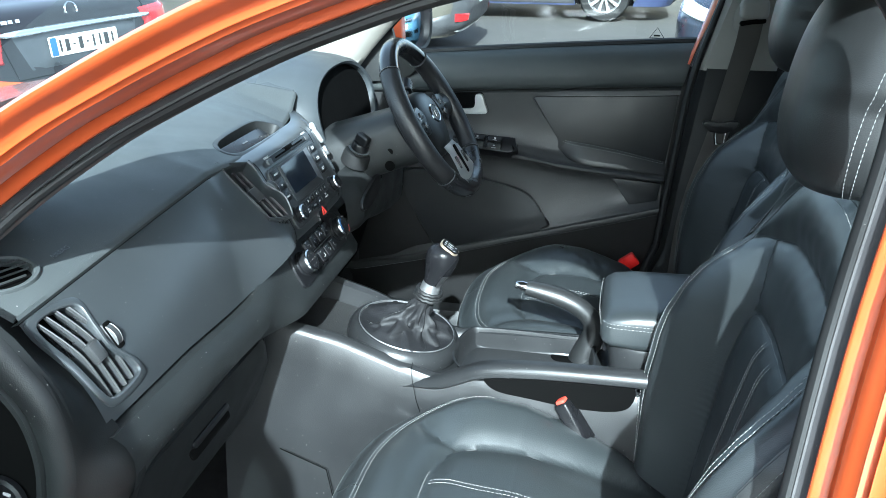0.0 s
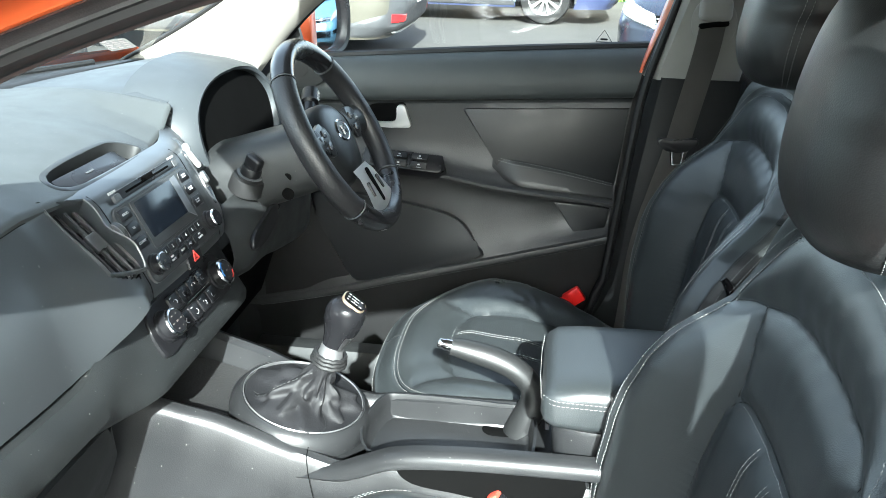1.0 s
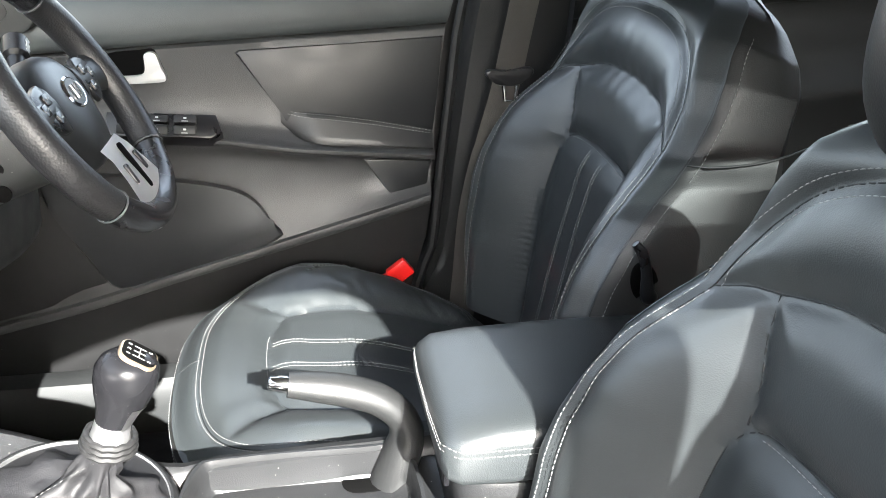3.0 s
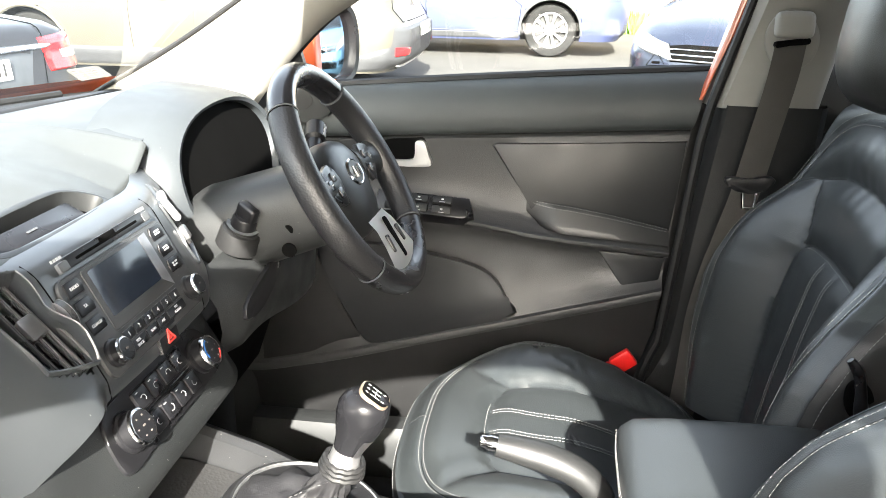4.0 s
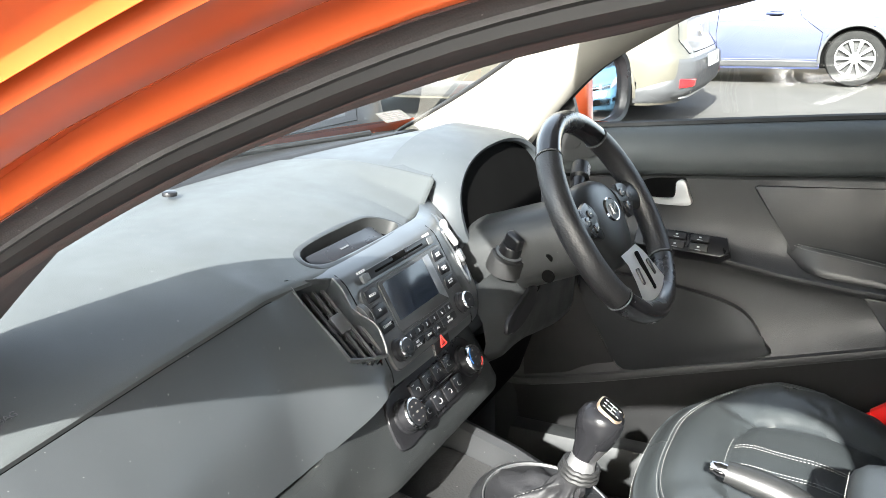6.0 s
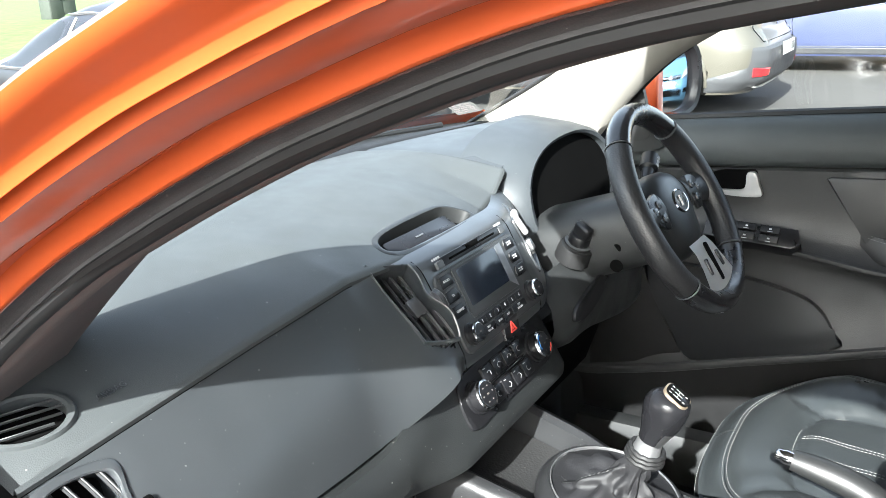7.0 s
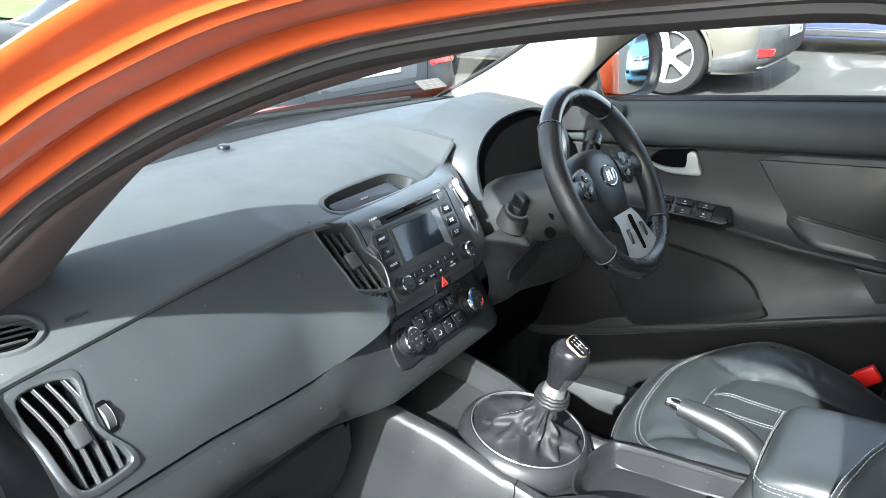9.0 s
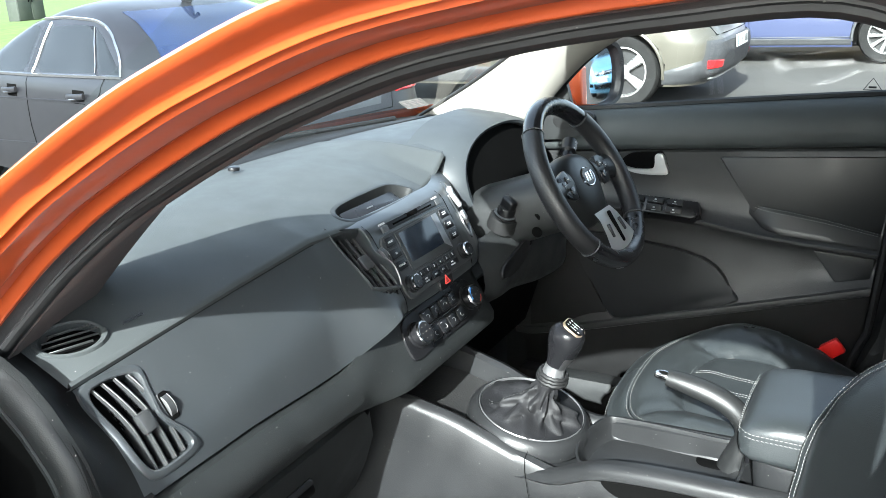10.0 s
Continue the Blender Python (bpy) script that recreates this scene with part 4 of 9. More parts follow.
for i in range(6):
    bm = bmesh.new()
    slab(bm, rounded(0.0185, 0.0105, 0.0015), 0.0020, on_radio(-0.0505 + 0.0202 * i, -0.036, 0.0), 0.0006)
    b = part("preset_button", bm, PIANO, radio)
    lettering("button_number", str(i + 1), 0.0065, on_radio(-0.0505 + 0.0202 * i, -0.036, 0.0022), PRINT, b)
for x, w, words in ((-0.0435, 0.033, (("SEEK", 0.0022), ("TRACK", -0.0022))), (-0.0145, 0.0215, (("SCAN", 0.0),)), (0.0085, 0.0215, (("AST", 0.0),)), (0.0405, 0.038, (("PTY", 0.0022), ("FOLDER", -0.0022)))):
    bm = bmesh.new()
    slab(bm, rounded(w, 0.0105, 0.0015), 0.0020, on_radio(x, -0.0485, 0.0), 0.0006)
    b = part("function_button", bm, PIANO, radio)
    for word, dy in words:
        lettering("button_lettering", word, 0.0038, on_radio(x, -0.0485 + dy, 0.0022), PRINT, b)
for s in (-1, 1):
    for i in range(3):
        bm = bmesh.new()
        pts = [(-0.013, -0.0075), (0.011, -0.0075), (0.013, 0.0), (0.009, 0.0075), (-0.013, 0.0075)]
        slab(bm, [(s * -a, b) for a, b in (pts if s < 0 else list(reversed(pts)))][::1], 0.0024, on_radio(s * 0.082, 0.030 - 0.0195 * i, 0.0), 0.0008)
        b = part("side_button", bm, PIANO, radio)
        if s < 0:
            lettering("button_lettering", ("RADIO", "TA", "CD/AUX")[i], 0.0045, on_radio(-0.083, 0.030 - 0.0195 * i, 0.0026), PRINT, b)
        else:
            bm = bmesh.new()
            label_bars(bm, on_radio(0.083, 0.030 - 0.0195 * i, 0.0026), 0.012, 0.006, 2, 2, 20 + i)
            part("button_print", bm, PRINT, b, flat=True)


def turn_knob(name, at, r, depth, parent, cap=PIANO, ring=CHROME, marks=0):
    bm = bmesh.new()
    lathe(bm, [(r * 1.18, -0.001), (r * 1.16, 0.003), (r * 1.02, 0.0045), (r * 1.0, depth * 0.75), (r * 0.94, depth)], at, 36)
    k = part(name, bm, cap, parent)
    bm = bmesh.new()
    lathe(bm, [(r * 0.97, depth * 0.80), (r * 1.03, depth * 0.86), (r * 0.98, depth * 1.0), (r * 0.86, depth * 1.04)], at, 36)
    part("chrome_ring", bm, ring, k, "bright metal ring")
    bm = bmesh.new()
    lathe(bm, [(r * 0.84, depth * 1.0), (r * 0.84, depth * 1.055), (r * 0.70, depth * 1.06)], at, 36)
    f = part("knob_face", bm, cap, k)
    bm = bmesh.new()
    for i in range(marks):
        a = radians(-150 + 300 * i / max(1, marks - 1)) + math.pi / 2
        slab(bm, rounded(0.0022, 0.0016, 0.0004), 0.0004, at @ pose(r * 0.56 * math.cos(a), r * 0.56 * math.sin(a), depth * 1.06))
    slab(bm, rounded(0.004, 0.002, 0.0004), 0.0004, at @ pose(0, 0, depth * 1.06))
    part("knob_print", bm, WEBBING, k, flat=True)
    return k


turn_knob("volume_knob", on_radio(-0.083, -0.041, 0.001), 0.0120, 0.014, radio)
turn_knob("tuning_knob", on_radio(0.083, -0.041, 0.001), 0.0120, 0.014, radio)

# hazard switch
m2 = basis((stack_x(0.930) + 0.003, 0.004, 0.9285), (0, 1, 0), (0.93, 0, 0.37))
bm = bmesh.new()
slab(bm, [(-0.021, -0.0105), (0.019, -0.0105), (0.026, 0.0125), (-0.014, 0.0125)], 0.004, m2, 0.0015)
hazard = part("hazard_switch", bm, PIANO, stack, "black hazard switch with a red triangle")
bm = bmesh.new()
for k in range(3):
    a, b2 = (radians(90 + 120 * k), radians(210 + 120 * k))
    tube(bm, [m2 @ Vector((0.003 + 0.0085 * math.cos(q), -0.001 + 0.0085 * math.sin(q), 0.0045)) for q in (a, b2)], 0.0011, 6)
tri = [(0.003 + 0.0042 * math.cos(radians(90 + 120 * k)), -0.001 + 0.0042 * math.sin(radians(90 + 120 * k))) for k in range(3)]
slab(bm, tri, 0.0006, m2 @ pose(0, 0, 0.004))
part("triangle", bm, RED_PRINT, hazard, "red warning triangle")

# heater panel
HN = Vector((0.86, 0, 0.51)).normalized()
m3 = basis((-0.4705, 0.001, 0.871), (0, 1, 0), HN)
bm = bmesh.new()
slab(bm, [(p.x, p.y) for p in spline([(-0.118, -0.020, 0), (-0.105, 0.022, 0), (-0.06, 0.030, 0), (0.06, 0.030, 0), (0.105, 0.024, 0), (0.118, -0.008, 0), (0.108, -0.030, 0), (0.06, -0.034, 0), (-0.06, -0.034, 0), (-0.108, -0.036, 0)], 4, closed=True)], 0.006, m3 @ pose(0, 0, -0.004), 0.002, sink=0.02)
heater = part("heater_panel", bm, PIANO, dash, "black heater control panel")
turn_knob("fan_knob", m3 @ pose(-0.083, -0.004, 0.002), 0.0185, 0.018, heater, marks=6)
turn_knob("temperature_knob", m3 @ pose(0.083, -0.004, 0.002), 0.0185, 0.018, heater, marks=5)
bm = bmesh.new()
for i in range(7):
    a = radians(110 + 14 * i)
    box(bm, (0.0035, 0.0018, 0.0006), m3 @ pose(0.083 + 0.0135 * math.cos(a), -0.004 + 0.0135 * math.sin(a), 0.0212) @ pose(0, 0, 0, 0, 0, 110 + 14 * i + 90), 0)
part("cold_arc", bm, BLUE_RING, heater, "blue cold marks", flat=True)
bm = bmesh.new()
for i in range(4):
    a = radians(290 + 14 * i)
    box(bm, (0.0035, 0.0018, 0.0006), m3 @ pose(0.083 + 0.0135 * math.cos(a), -0.004 + 0.0135 * math.sin(a), 0.0212) @ pose(0, 0, 0, 0, 0, 290 + 14 * i + 90), 0)
part("warm_arc", bm, RED_PRINT, heater, "red warm marks", flat=True)
bm = bmesh.new()
box(bm, (0.106, 0.0012, 0.001), m3 @ pose(0, -0.003, 0.0028), 0)
part("divider", bm, CHROME, heater, flat=True)
for j in range(2):
    for i in range(4):
        at = m3 @ pose(-0.042 + 0.028 * i, 0.0115 - 0.029 * j, 0.002)
        bm = bmesh.new()
        slab(bm, rounded(0.025, 0.0215, 0.003), 0.004, at, 0.0015)
        b = part("heater_button", bm, PIANO, heater)
        bm = bmesh.new()
        a0 = random.Random(i + 4 * j).uniform(0, 360)
        tube(bm, [at @ Vector((0.0045 * math.cos(radians(a0 + 40 * q)), -0.001 + 0.0035 * math.sin(radians(a0 + 40 * q)), 0.0042)) for q in range(6)], 0.00032, 5)
        slab(bm, rounded(0.005, 0.001, 0.0002), 0.0003, at @ pose(-0.006, 0.0075, 0.004))
        part("button_symbol", bm, PRINT, b)

# centre vents, on the slanted cheeks
cvent = vent("centre_vent", CENTRE_VENT, 0.12, 0.052, CV, 5, "slanted centre air vent", True, 0.0, (FASCIA_TREE, STACK_TREE), 0.09)
m = basis((-0.496, -0.108, 1.002), (0.62, -0.02, -0.78), n_v)
bm = bmesh.new()
lathe(bm, [(0.015, -0.0035), (0.0175, -0.003), (0.0175, 0.003), (0.015, 0.0035)], m @ pose(0, 0, -0.0115, 90, 0, 0), 36)
thumb = part("thumbwheel", bm, VENT, cvent, "ribbed black thumbwheel")
bm = bmesh.new()
for dy in (-0.0032, 0.0032):
    lathe(bm, [(0.0169, -0.0006), (0.0178, 0.0), (0.0169, 0.0006)], m @ pose(0, 0, -0.0115, 90, 0, 0) @ pose(0, 0, dy), 36)
part("wheel_edge", bm, ALLOY, thumb, "bright edge of the thumbwheel")
vent("centre_vent", FAR_VENT, 0.10, 0.032, FV, 4, "slanted centre air vent", False, 0.0, (STACK_TREE,), 0.14)
# clip-on holder in the driver-side centre vent
hm = basis((-0.508, 0.155, 1.012), (0.42, 0.28, -0.86), n_v2)
holder = thing("vent_clip", hm.translation + Vector((0, 0, 0)), "silver and white clip hanging in the air vent", "vent clip")
on_vent = height_over(hm, [STACK_TREE])
bm = bmesh.new()
box(bm, (0.034, 0.011, 0.009), hm @ pose(-0.012, 0.002, on_vent(-0.012, 0.002) + 0.005, 0, 0, 14), 0.004, 3)
box(bm, (0.012, 0.016, 0.010), hm @ pose(-0.030, 0.003, on_vent(-0.030, 0.003) + 0.005, 0, 0, 14), 0.004, 3)
part("clip_body", bm, SILVER, holder)
bm = bmesh.new()
box(bm, (0.018, 0.014, 0.009), hm @ pose(0.018, -0.004, on_vent(0.018, -0.004) + 0.005, 0, 0, -10), 0.003)
part("clip_jaw", bm, ALLOY, holder, "bright metal jaw")

# ---- driver's side of the dash ----
OPEN_C = Vector((-0.565, 0.448, 1.008))


def cowl(a, s=1.0, x=0.0):
    """The outline round the instruments: a flattened arch."""
    c, d = math.cos(a), math.sin(a)
    w, h = 0.174 * s, (0.083 if d > 0 else 0.090) * s
    return Vector((OPEN_C.x + x - 0.10 * d * 0.25, OPEN_C.y + w * math.copysign(abs(c) ** 0.85, c), OPEN_C.z + h * math.copysign(abs(d) ** 0.9, d)))


bm = bmesh.new()
A = [2 * math.pi * i / 48 for i in range(48)]
skin(bm, [[cowl(a, 1.32, -0.10) for a in A], [cowl(a, 1.24, -0.03) for a in A], [cowl(a, 1.16, 0.004) for a in A], [cowl(a, 1.08, 0.016) for a in A], [cowl(a, 1.02, 0.014) for a in A], [cowl(a, 0.99, 0.0) for a in A]], wrap=True)
hood_ob = part("instrument_hood", bm, BINNACLE, dash, "satin grey hood round the instruments")
bm = bmesh.new()
skin(bm, [[cowl(a, 0.992, 0.004) for a in A], [cowl(a, 0.96, -0.05) for a in A], [cowl(a, 0.90, -0.085) for a in A]], wrap=True, cap=True)
part("instrument_recess", bm, VOID, hood_ob, "black instrument recess")
for y, r in ((0.345, 0.045), (0.425, 0.034), (0.505, 0.045)):
    bm = bmesh.new()
    lathe(bm, [(r, -0.01), (r, 0.010), (r * 0.94, 0.014), (r * 0.9, 0.002), (r * 0.86, 0.0)], basis((-0.640, y, 1.005), (0, 1, 0), (0.93, 0, 0.36)), 32)
    dial = part("instrument_dial", bm, VOID, hood_ob)
    bm = bmesh.new()
    for i in range(9):
        a = radians(-30 + 30 * i)
        box(bm, (0.006, 0.0016, 0.0006), basis((-0.640, y, 1.005), (0, 1, 0), (0.93, 0, 0.36)) @ pose(r * 0.72 * math.cos(a), r * 0.72 * math.sin(a), 0.003, 0, 0, math.degrees(a)), 0)
    part("dial_marks", bm, PRINT, dial, flat=True)
# tapered strips: light streaks on the instrument lens, modelled as pale pieces
bm = bmesh.new()
skin(bm, [[(-0.580 - 0.012 * abs(d), 0.440 + 0.015 * k + d * (1 - 0.75 * k), 0.945 + 0.10 * k - 0.02 * k * k) for d in (-0.006, -0.002, 0.002, 0.006)] for k in np.linspace(0, 1, 9)])
part("lens_edge", bm, SILVER, hood_ob, "silver strip painting a light streak on the lens")
bm = bmesh.new()
skin(bm, [[(-0.590, 0.372 + 0.012 * k + d * (1 - 0.8 * k), 0.950 + 0.10 * k) for d in (-0.005, 0.0, 0.005)] for k in np.linspace(0, 1, 7)])
part("lens_edge", bm, BEZEL, hood_ob)

# skin of the driver's dash, from the windscreen down to the knees
bm = bmesh.new()
rows = []
for y in np.linspace(0.125, 0.64, 36):
    arch = math.exp(-((y - 0.43) / 0.17) ** 2)
    wx = screen_base(y) + 0.005
    left = smoothstep(0.26, 0.12, y)
    end = smoothstep(0.56, 0.64, y)
    k2 = smoothstep(0.25, 0.30, y)
    rim_z = (pad_edge(min(y, 0.26))[1] - 0.006) * (1 - k2) + (1.064 + 0.030 * arch - 0.04 * end) * k2
    under = 0.007 * smoothstep(0.285, 0.255, y)
    end = smoothstep(0.56, 0.64, y)
    rows.append([(wx, y, 1.082 - under), (-0.78, y, 1.084 + 0.010 * arch - under), (-0.72, y, 1.080 + 0.020 * arch - under), (-0.66, y, 1.074 + 0.030 * arch - 0.02 * end - under), (-0.606, y, rim_z), (-0.598, y, min(1.03 - 0.02 * end, rim_z - 0.01)), (-0.595 + 0.02 * left, y, 0.99), (-0.57 + 0.02 * left, y, 0.95), (-0.52, y, 0.915), (-0.502, y, 0.885), (-0.500, y, 0.865), (-0.520, y, 0.845), (-0.58, y, 0.835), (-0.66, y, 0.83)])
skin(bm, rows)
part("driver_fascia", bm, BINNACLE, dash, "satin grey driver's fascia")
# knee panel and pull handle below the column
bm = bmesh.new()
rows = []
for y in np.linspace(0.155, 0.56, 22):
    e = 0.02 * smoothstep(0.20, 0.15, y) + 0.03 * smoothstep(0.5, 0.56, y)
    lower = 0.040 * smoothstep(0.22, 0.48, y)
    rows.append([(-0.50 - e, y, 0.935), (-0.465 - e, y, 0.92), (-0.452 - e, y, 0.895), (-0.448 - e, y, 0.865), (-0.451 - e, y, 0.850 - lower), (-0.458 - e, y, 0.832 - lower), (-0.480 - e, y, 0.818 - lower), (-0.56, y, 0.81 - lower)])
skin(bm, rows)
part("knee_panel", bm, HARD, dash, "grained black knee panel")
bm = bmesh.new()
slab(bm, [(p.x, p.y) for p in spline([(-0.06, -0.012, 0), (-0.05, 0.006, 0), (0.0, 0.014, 0), (0.055, 0.018, 0), (0.065, 0.006, 0), (0.03, -0.010, 0), (-0.02, -0.018, 0)], 4, closed=True)], 0.006, basis((-0.449, 0.243, 0.889), (0.05, 1, 0.12), (0.98, 0, 0.2)), 0.002)
part("coin_tray", bm, PIANO, dash, "black pull-out coin tray")
bm = bmesh.new()
slab(bm, disc(0.0105, 18, ry=0.0095), 0.006, basis((-0.842, -0.035, 1.0935), (0, 1, 0), (0.1, 0, 1)), 0.003)
part("light_sensor", bm, PIANO, dash, "small black light sensor")
# ---- steering wheel and column ----
WHEEL_C = Vector((-0.341, 0.324, 1.024))
WN = Vector((math.cos(radians(31)), 0, math.sin(radians(31))))
wm = basis(WHEEL_C, (0, 1, 0), WN) @ pose(0, 0, 0, 0, 0, -2)
RIM_R = 0.153
wheel = thing("steering_wheel", WHEEL_C, "black leather steering wheel with silver lower spokes", "steering wheel")


def rim_arc(a0, a1, n, thick, mat, label, grip=0.0):
    bm = bmesh.new()
    rows = []
    for i in range(n + 1):
        a = radians(a0 + (a1 - a0) * i / n)
        rad = Vector((math.cos(a), math.sin(a), 0))
        rows.append([wm @ (rad * (RIM_R + thick * math.cos(q)) + Vector((0, 0, 1)) * thick * 1.12 * math.sin(q)) for q in (2 * math.pi * s / 14 for s in range(14))])
    skin(bm, rows, wrap=True, cap=True)
    part("rim", bm, mat, wheel, label)


SPOKE_SILVER = material("bright satin silver", (0.62, 0.62, 0.61), 0.42, metal=0.25, vary=0.06)
HUB = material("smooth black hub plastic", (0.013, 0.014, 0.0145), 0.42, grain=0.12, vary=0.12, dust=0.15, spec=0.4)
LEATHER_RIM = material("glossy black rim leather", (0.014, 0.014, 0.016), 0.26, grain=0.25, vary=0.2, dust=0.1, wear=0.05, spec=0.75)
LEATHER_PERF = material("perforated rim leather", (0.016, 0.016, 0.017), 0.40, grain=1.0, grain_scale=380, vary=0.15)
rim_arc(48, 132, 26, 0.0165, LEATHER_RIM, "smooth upper rim")
rim_arc(-40, 46, 26, 0.0172, LEATHER_PERF, "perforated grip")
rim_arc(134, 220, 26, 0.0172, LEATHER_PERF, "perforated grip")
rim_arc(222, 318, 28, 0.0165, LEATHER_RIM, "smooth lower rim")
for a in (47, 133, 221, 319):
    bm = bmesh.new()
    tube(bm, [wm @ (Vector((math.cos(radians(a)), math.sin(radians(a)), 0)) * (RIM_R + 0.0174 * math.cos(q)) + Vector((0, 0, 0.0195 * math.sin(q)))) for q in (2 * math.pi * s / 16 for s in range(16))], 0.0011, 5, closed=True)
    part("rim_seam", bm, GREY_BODY, wheel, "fine rim seam")
# airbag pad
bm = bmesh.new()
padl = spline([(-0.066, 0.030, 0), (-0.040, 0.052, 0), (0.0, 0.058, 0), (0.040, 0.052, 0), (0.066, 0.030, 0), (0.064, -0.010, 0), (0.050, -0.045, 0), (0.030, -0.068, 0), (0.0, -0.072, 0), (-0.030, -0.068, 0), (-0.050, -0.045, 0), (-0.064, -0.010, 0)], 4, closed=True)
rows = [[wm @ Vector((p.x * s, p.y * s, d)) for p in padl] for s, d in ((0.92, -0.055), (1.04, -0.042), (1.07, -0.028), (1.03, -0.013), (0.93, -0.004), (0.72, 0.003), (0.4, 0.0065), (0.1, 0.0075))]
skin(bm, rows, wrap=True, cap=True)
pad = part("airbag_pad", bm, HUB, wheel, "smooth black airbag pad")
bm = bmesh.new()
lathe(bm, [(0.0, 0.0), (0.019, 0.0), (0.0195, 0.002), (0.0175, 0.0035), (0.0165, 0.003)], wm @ pose(0, 0.006, 0.0052) @ Matrix.Diagonal((1.42, 0.98, 1, 1)), 36)
emblem = part("emblem", bm, CHROME, pad, "bright oval emblem")
bm = bmesh.new()
slab(bm, disc(0.0228, 32, ry=0.0158), 0.0006, wm @ pose(0, 0.006, 0.0080))
field = part("emblem_field", bm, GREY_BODY, emblem, flat=True)
bm = bmesh.new()
for x in (-0.0075, 0.0, 0.0075):
    slab(bm, rounded(0.0045, 0.017, 0.0005), 0.0008, wm @ pose(x * 1.5, 0.006, 0.0087, 0, 0, -14 if x else 0))
part("emblem_bars", bm, CHROME, emblem, flat=True)
# side spokes with button pods
for s in (-1, 1):
    bm = bmesh.new()
    rows = []
    for k in np.linspace(0, 1, 7):
        x = s * (0.056 + 0.090 * k)
        w = 0.034 - 0.012 * math.sin(math.pi * k) + 0.004 * k
        y0 = 0.010 - 0.004 * k
        d = -0.008 + 0.004 * k
        rows.append([wm @ Vector((x, y0 + w * math.cos(q) * 0.8, d + 0.012 * math.sin(q))) for q in (2 * math.pi * i / 12 for i in range(12))])
    skin(bm, rows, wrap=True, cap=True)
    part("side_spoke", bm, HUB, wheel)
    bm = bmesh.new()
    slab(bm, [(p.x, p.y) for p in spline([(s * 0.066, -0.016, 0), (s * 0.068, 0.030, 0), (s * 0.085, 0.034, 0), (s * 0.112, 0.024, 0), (s * 0.116, 0.008, 0), (s * 0.100, -0.008, 0), (s * 0.082, -0.020, 0)], 3, closed=True)], 0.006, wm @ pose(0, 0, -0.002), 0.002)
    pod = part("button_pod", bm, PIANO, wheel, "black button pod")
    for j, (x, y) in enumerate(((0.079, 0.018), (0.079, -0.004), (0.099, 0.010))):
        bm = bmesh.new()
        slab(bm, rounded(0.015, 0.013, 0.003), 0.003, wm @ pose(s * x, y, 0.0035), 0.001)
        b = part("wheel_button", bm, PIANO, pod)
        bm = bmesh.new()
        label_bars(bm, wm @ pose(s * x, y, 0.0068), 0.007, 0.003, 1, 2, j)
        part("button_print", bm, PRINT, b, flat=True)
# double lower spoke in satin silver
bm = bmesh.new()
skin(bm, [[wm @ Vector((x, y, d)) for x in np.linspace(-w, w, 9)] for y, w, d in ((-0.058, 0.038, 0.0), (-0.074, 0.042, 0.005), (-0.098, 0.050, 0.007), (-0.120, 0.060, 0.008), (-0.134, 0.067, 0.007), (-0.146, 0.071, 0.004))])
bmesh.ops.solidify(bm, geom=bm.faces[:], thickness=0.006)
spoke = part("lower_spoke", bm, SPOKE_SILVER, wheel, "satin silver lower spoke")
bm = bmesh.new()
slab(bm, rounded(0.011, 0.062, 0.005), 0.0035, wm @ pose(0.004, -0.096, 0.0058), 0.001)
part("spoke_slot", bm, VOID, spoke, "dark slot between the spokes")
for x in (-0.026, 0.032):
    bm = bmesh.new()
    slab(bm, rounded(0.009, 0.026, 0.003), 0.0032, wm @ pose(x, -0.098, 0.0062, 0, 0, -6 if x < 0 else 6), 0.001)
    part("spoke_button", bm, PIANO, spoke)
# shroud behind the wheel
column = thing("steering_column", (-0.45, 0.34, 0.9), "black plastic steering column shroud with stalks and ignition switch", "steering column", kind="structure")
bm = bmesh.new()
rows = []
for k in np.linspace(0, 1, 9):
    c = Vector((-0.372, 0.338, 1.006)).lerp(Vector((-0.545, 0.338, 0.945)), k)
    w, h = 0.066 + 0.020 * k, 0.058 + 0.006 * k
    cm = basis(c, (0, 1, 0), WN)
    sc = 0.8 if k == 0 else 1.0
    rows.append([cm @ Vector((sc * w * math.copysign(abs(math.cos(q)) ** 0.7, math.cos(q)), sc * h * math.copysign(abs(math.sin(q)) ** 0.7, math.sin(q)) - 0.012, 0)) for q in (2 * math.pi * i / 28 for i in range(28))])
skin(bm, rows, wrap=True, cap=True)
shroud = part("shroud", bm, HARD, column, "grained black column shroud")
for x, r in ((-0.020, 0.007), (-0.048, 0.010)):
    bm = bmesh.new()
    lathe(bm, [(r, 0.0), (r, 0.002), (r * 0.7, 0.0022)], basis((-0.415, 0.2685, 0.985 + x), (1, 0, 0), (0.1, -1, -0.1)), 16)
    part("screw_hole", bm, VOID, shroud)
im = basis((-0.474, 0.262, 0.968), (0, 1, 0.2), (0.35, -0.58, 0.73))
bm = bmesh.new()
lathe(bm, [(0.029, -0.03), (0.027, -0.008), (0.0255, -0.004), (0.0215, -0.003), (0.021, 0.0), (0.016, 0.002)], im, 32)
ignition = part("ignition_bezel", bm, RUBBER, column, "round black ignition switch")
bm = bmesh.new()
lathe(bm, [(0.0175, -0.002), (0.0165, 0.012), (0.0145, 0.016)], im, 28)
box(bm, (0.030, 0.016, 0.024), im @ pose(0, 0, 0.022, 0, 0, 65), 0.005, 3)
part("ignition_grip", bm, PIANO, ignition)
bm = bmesh.new()
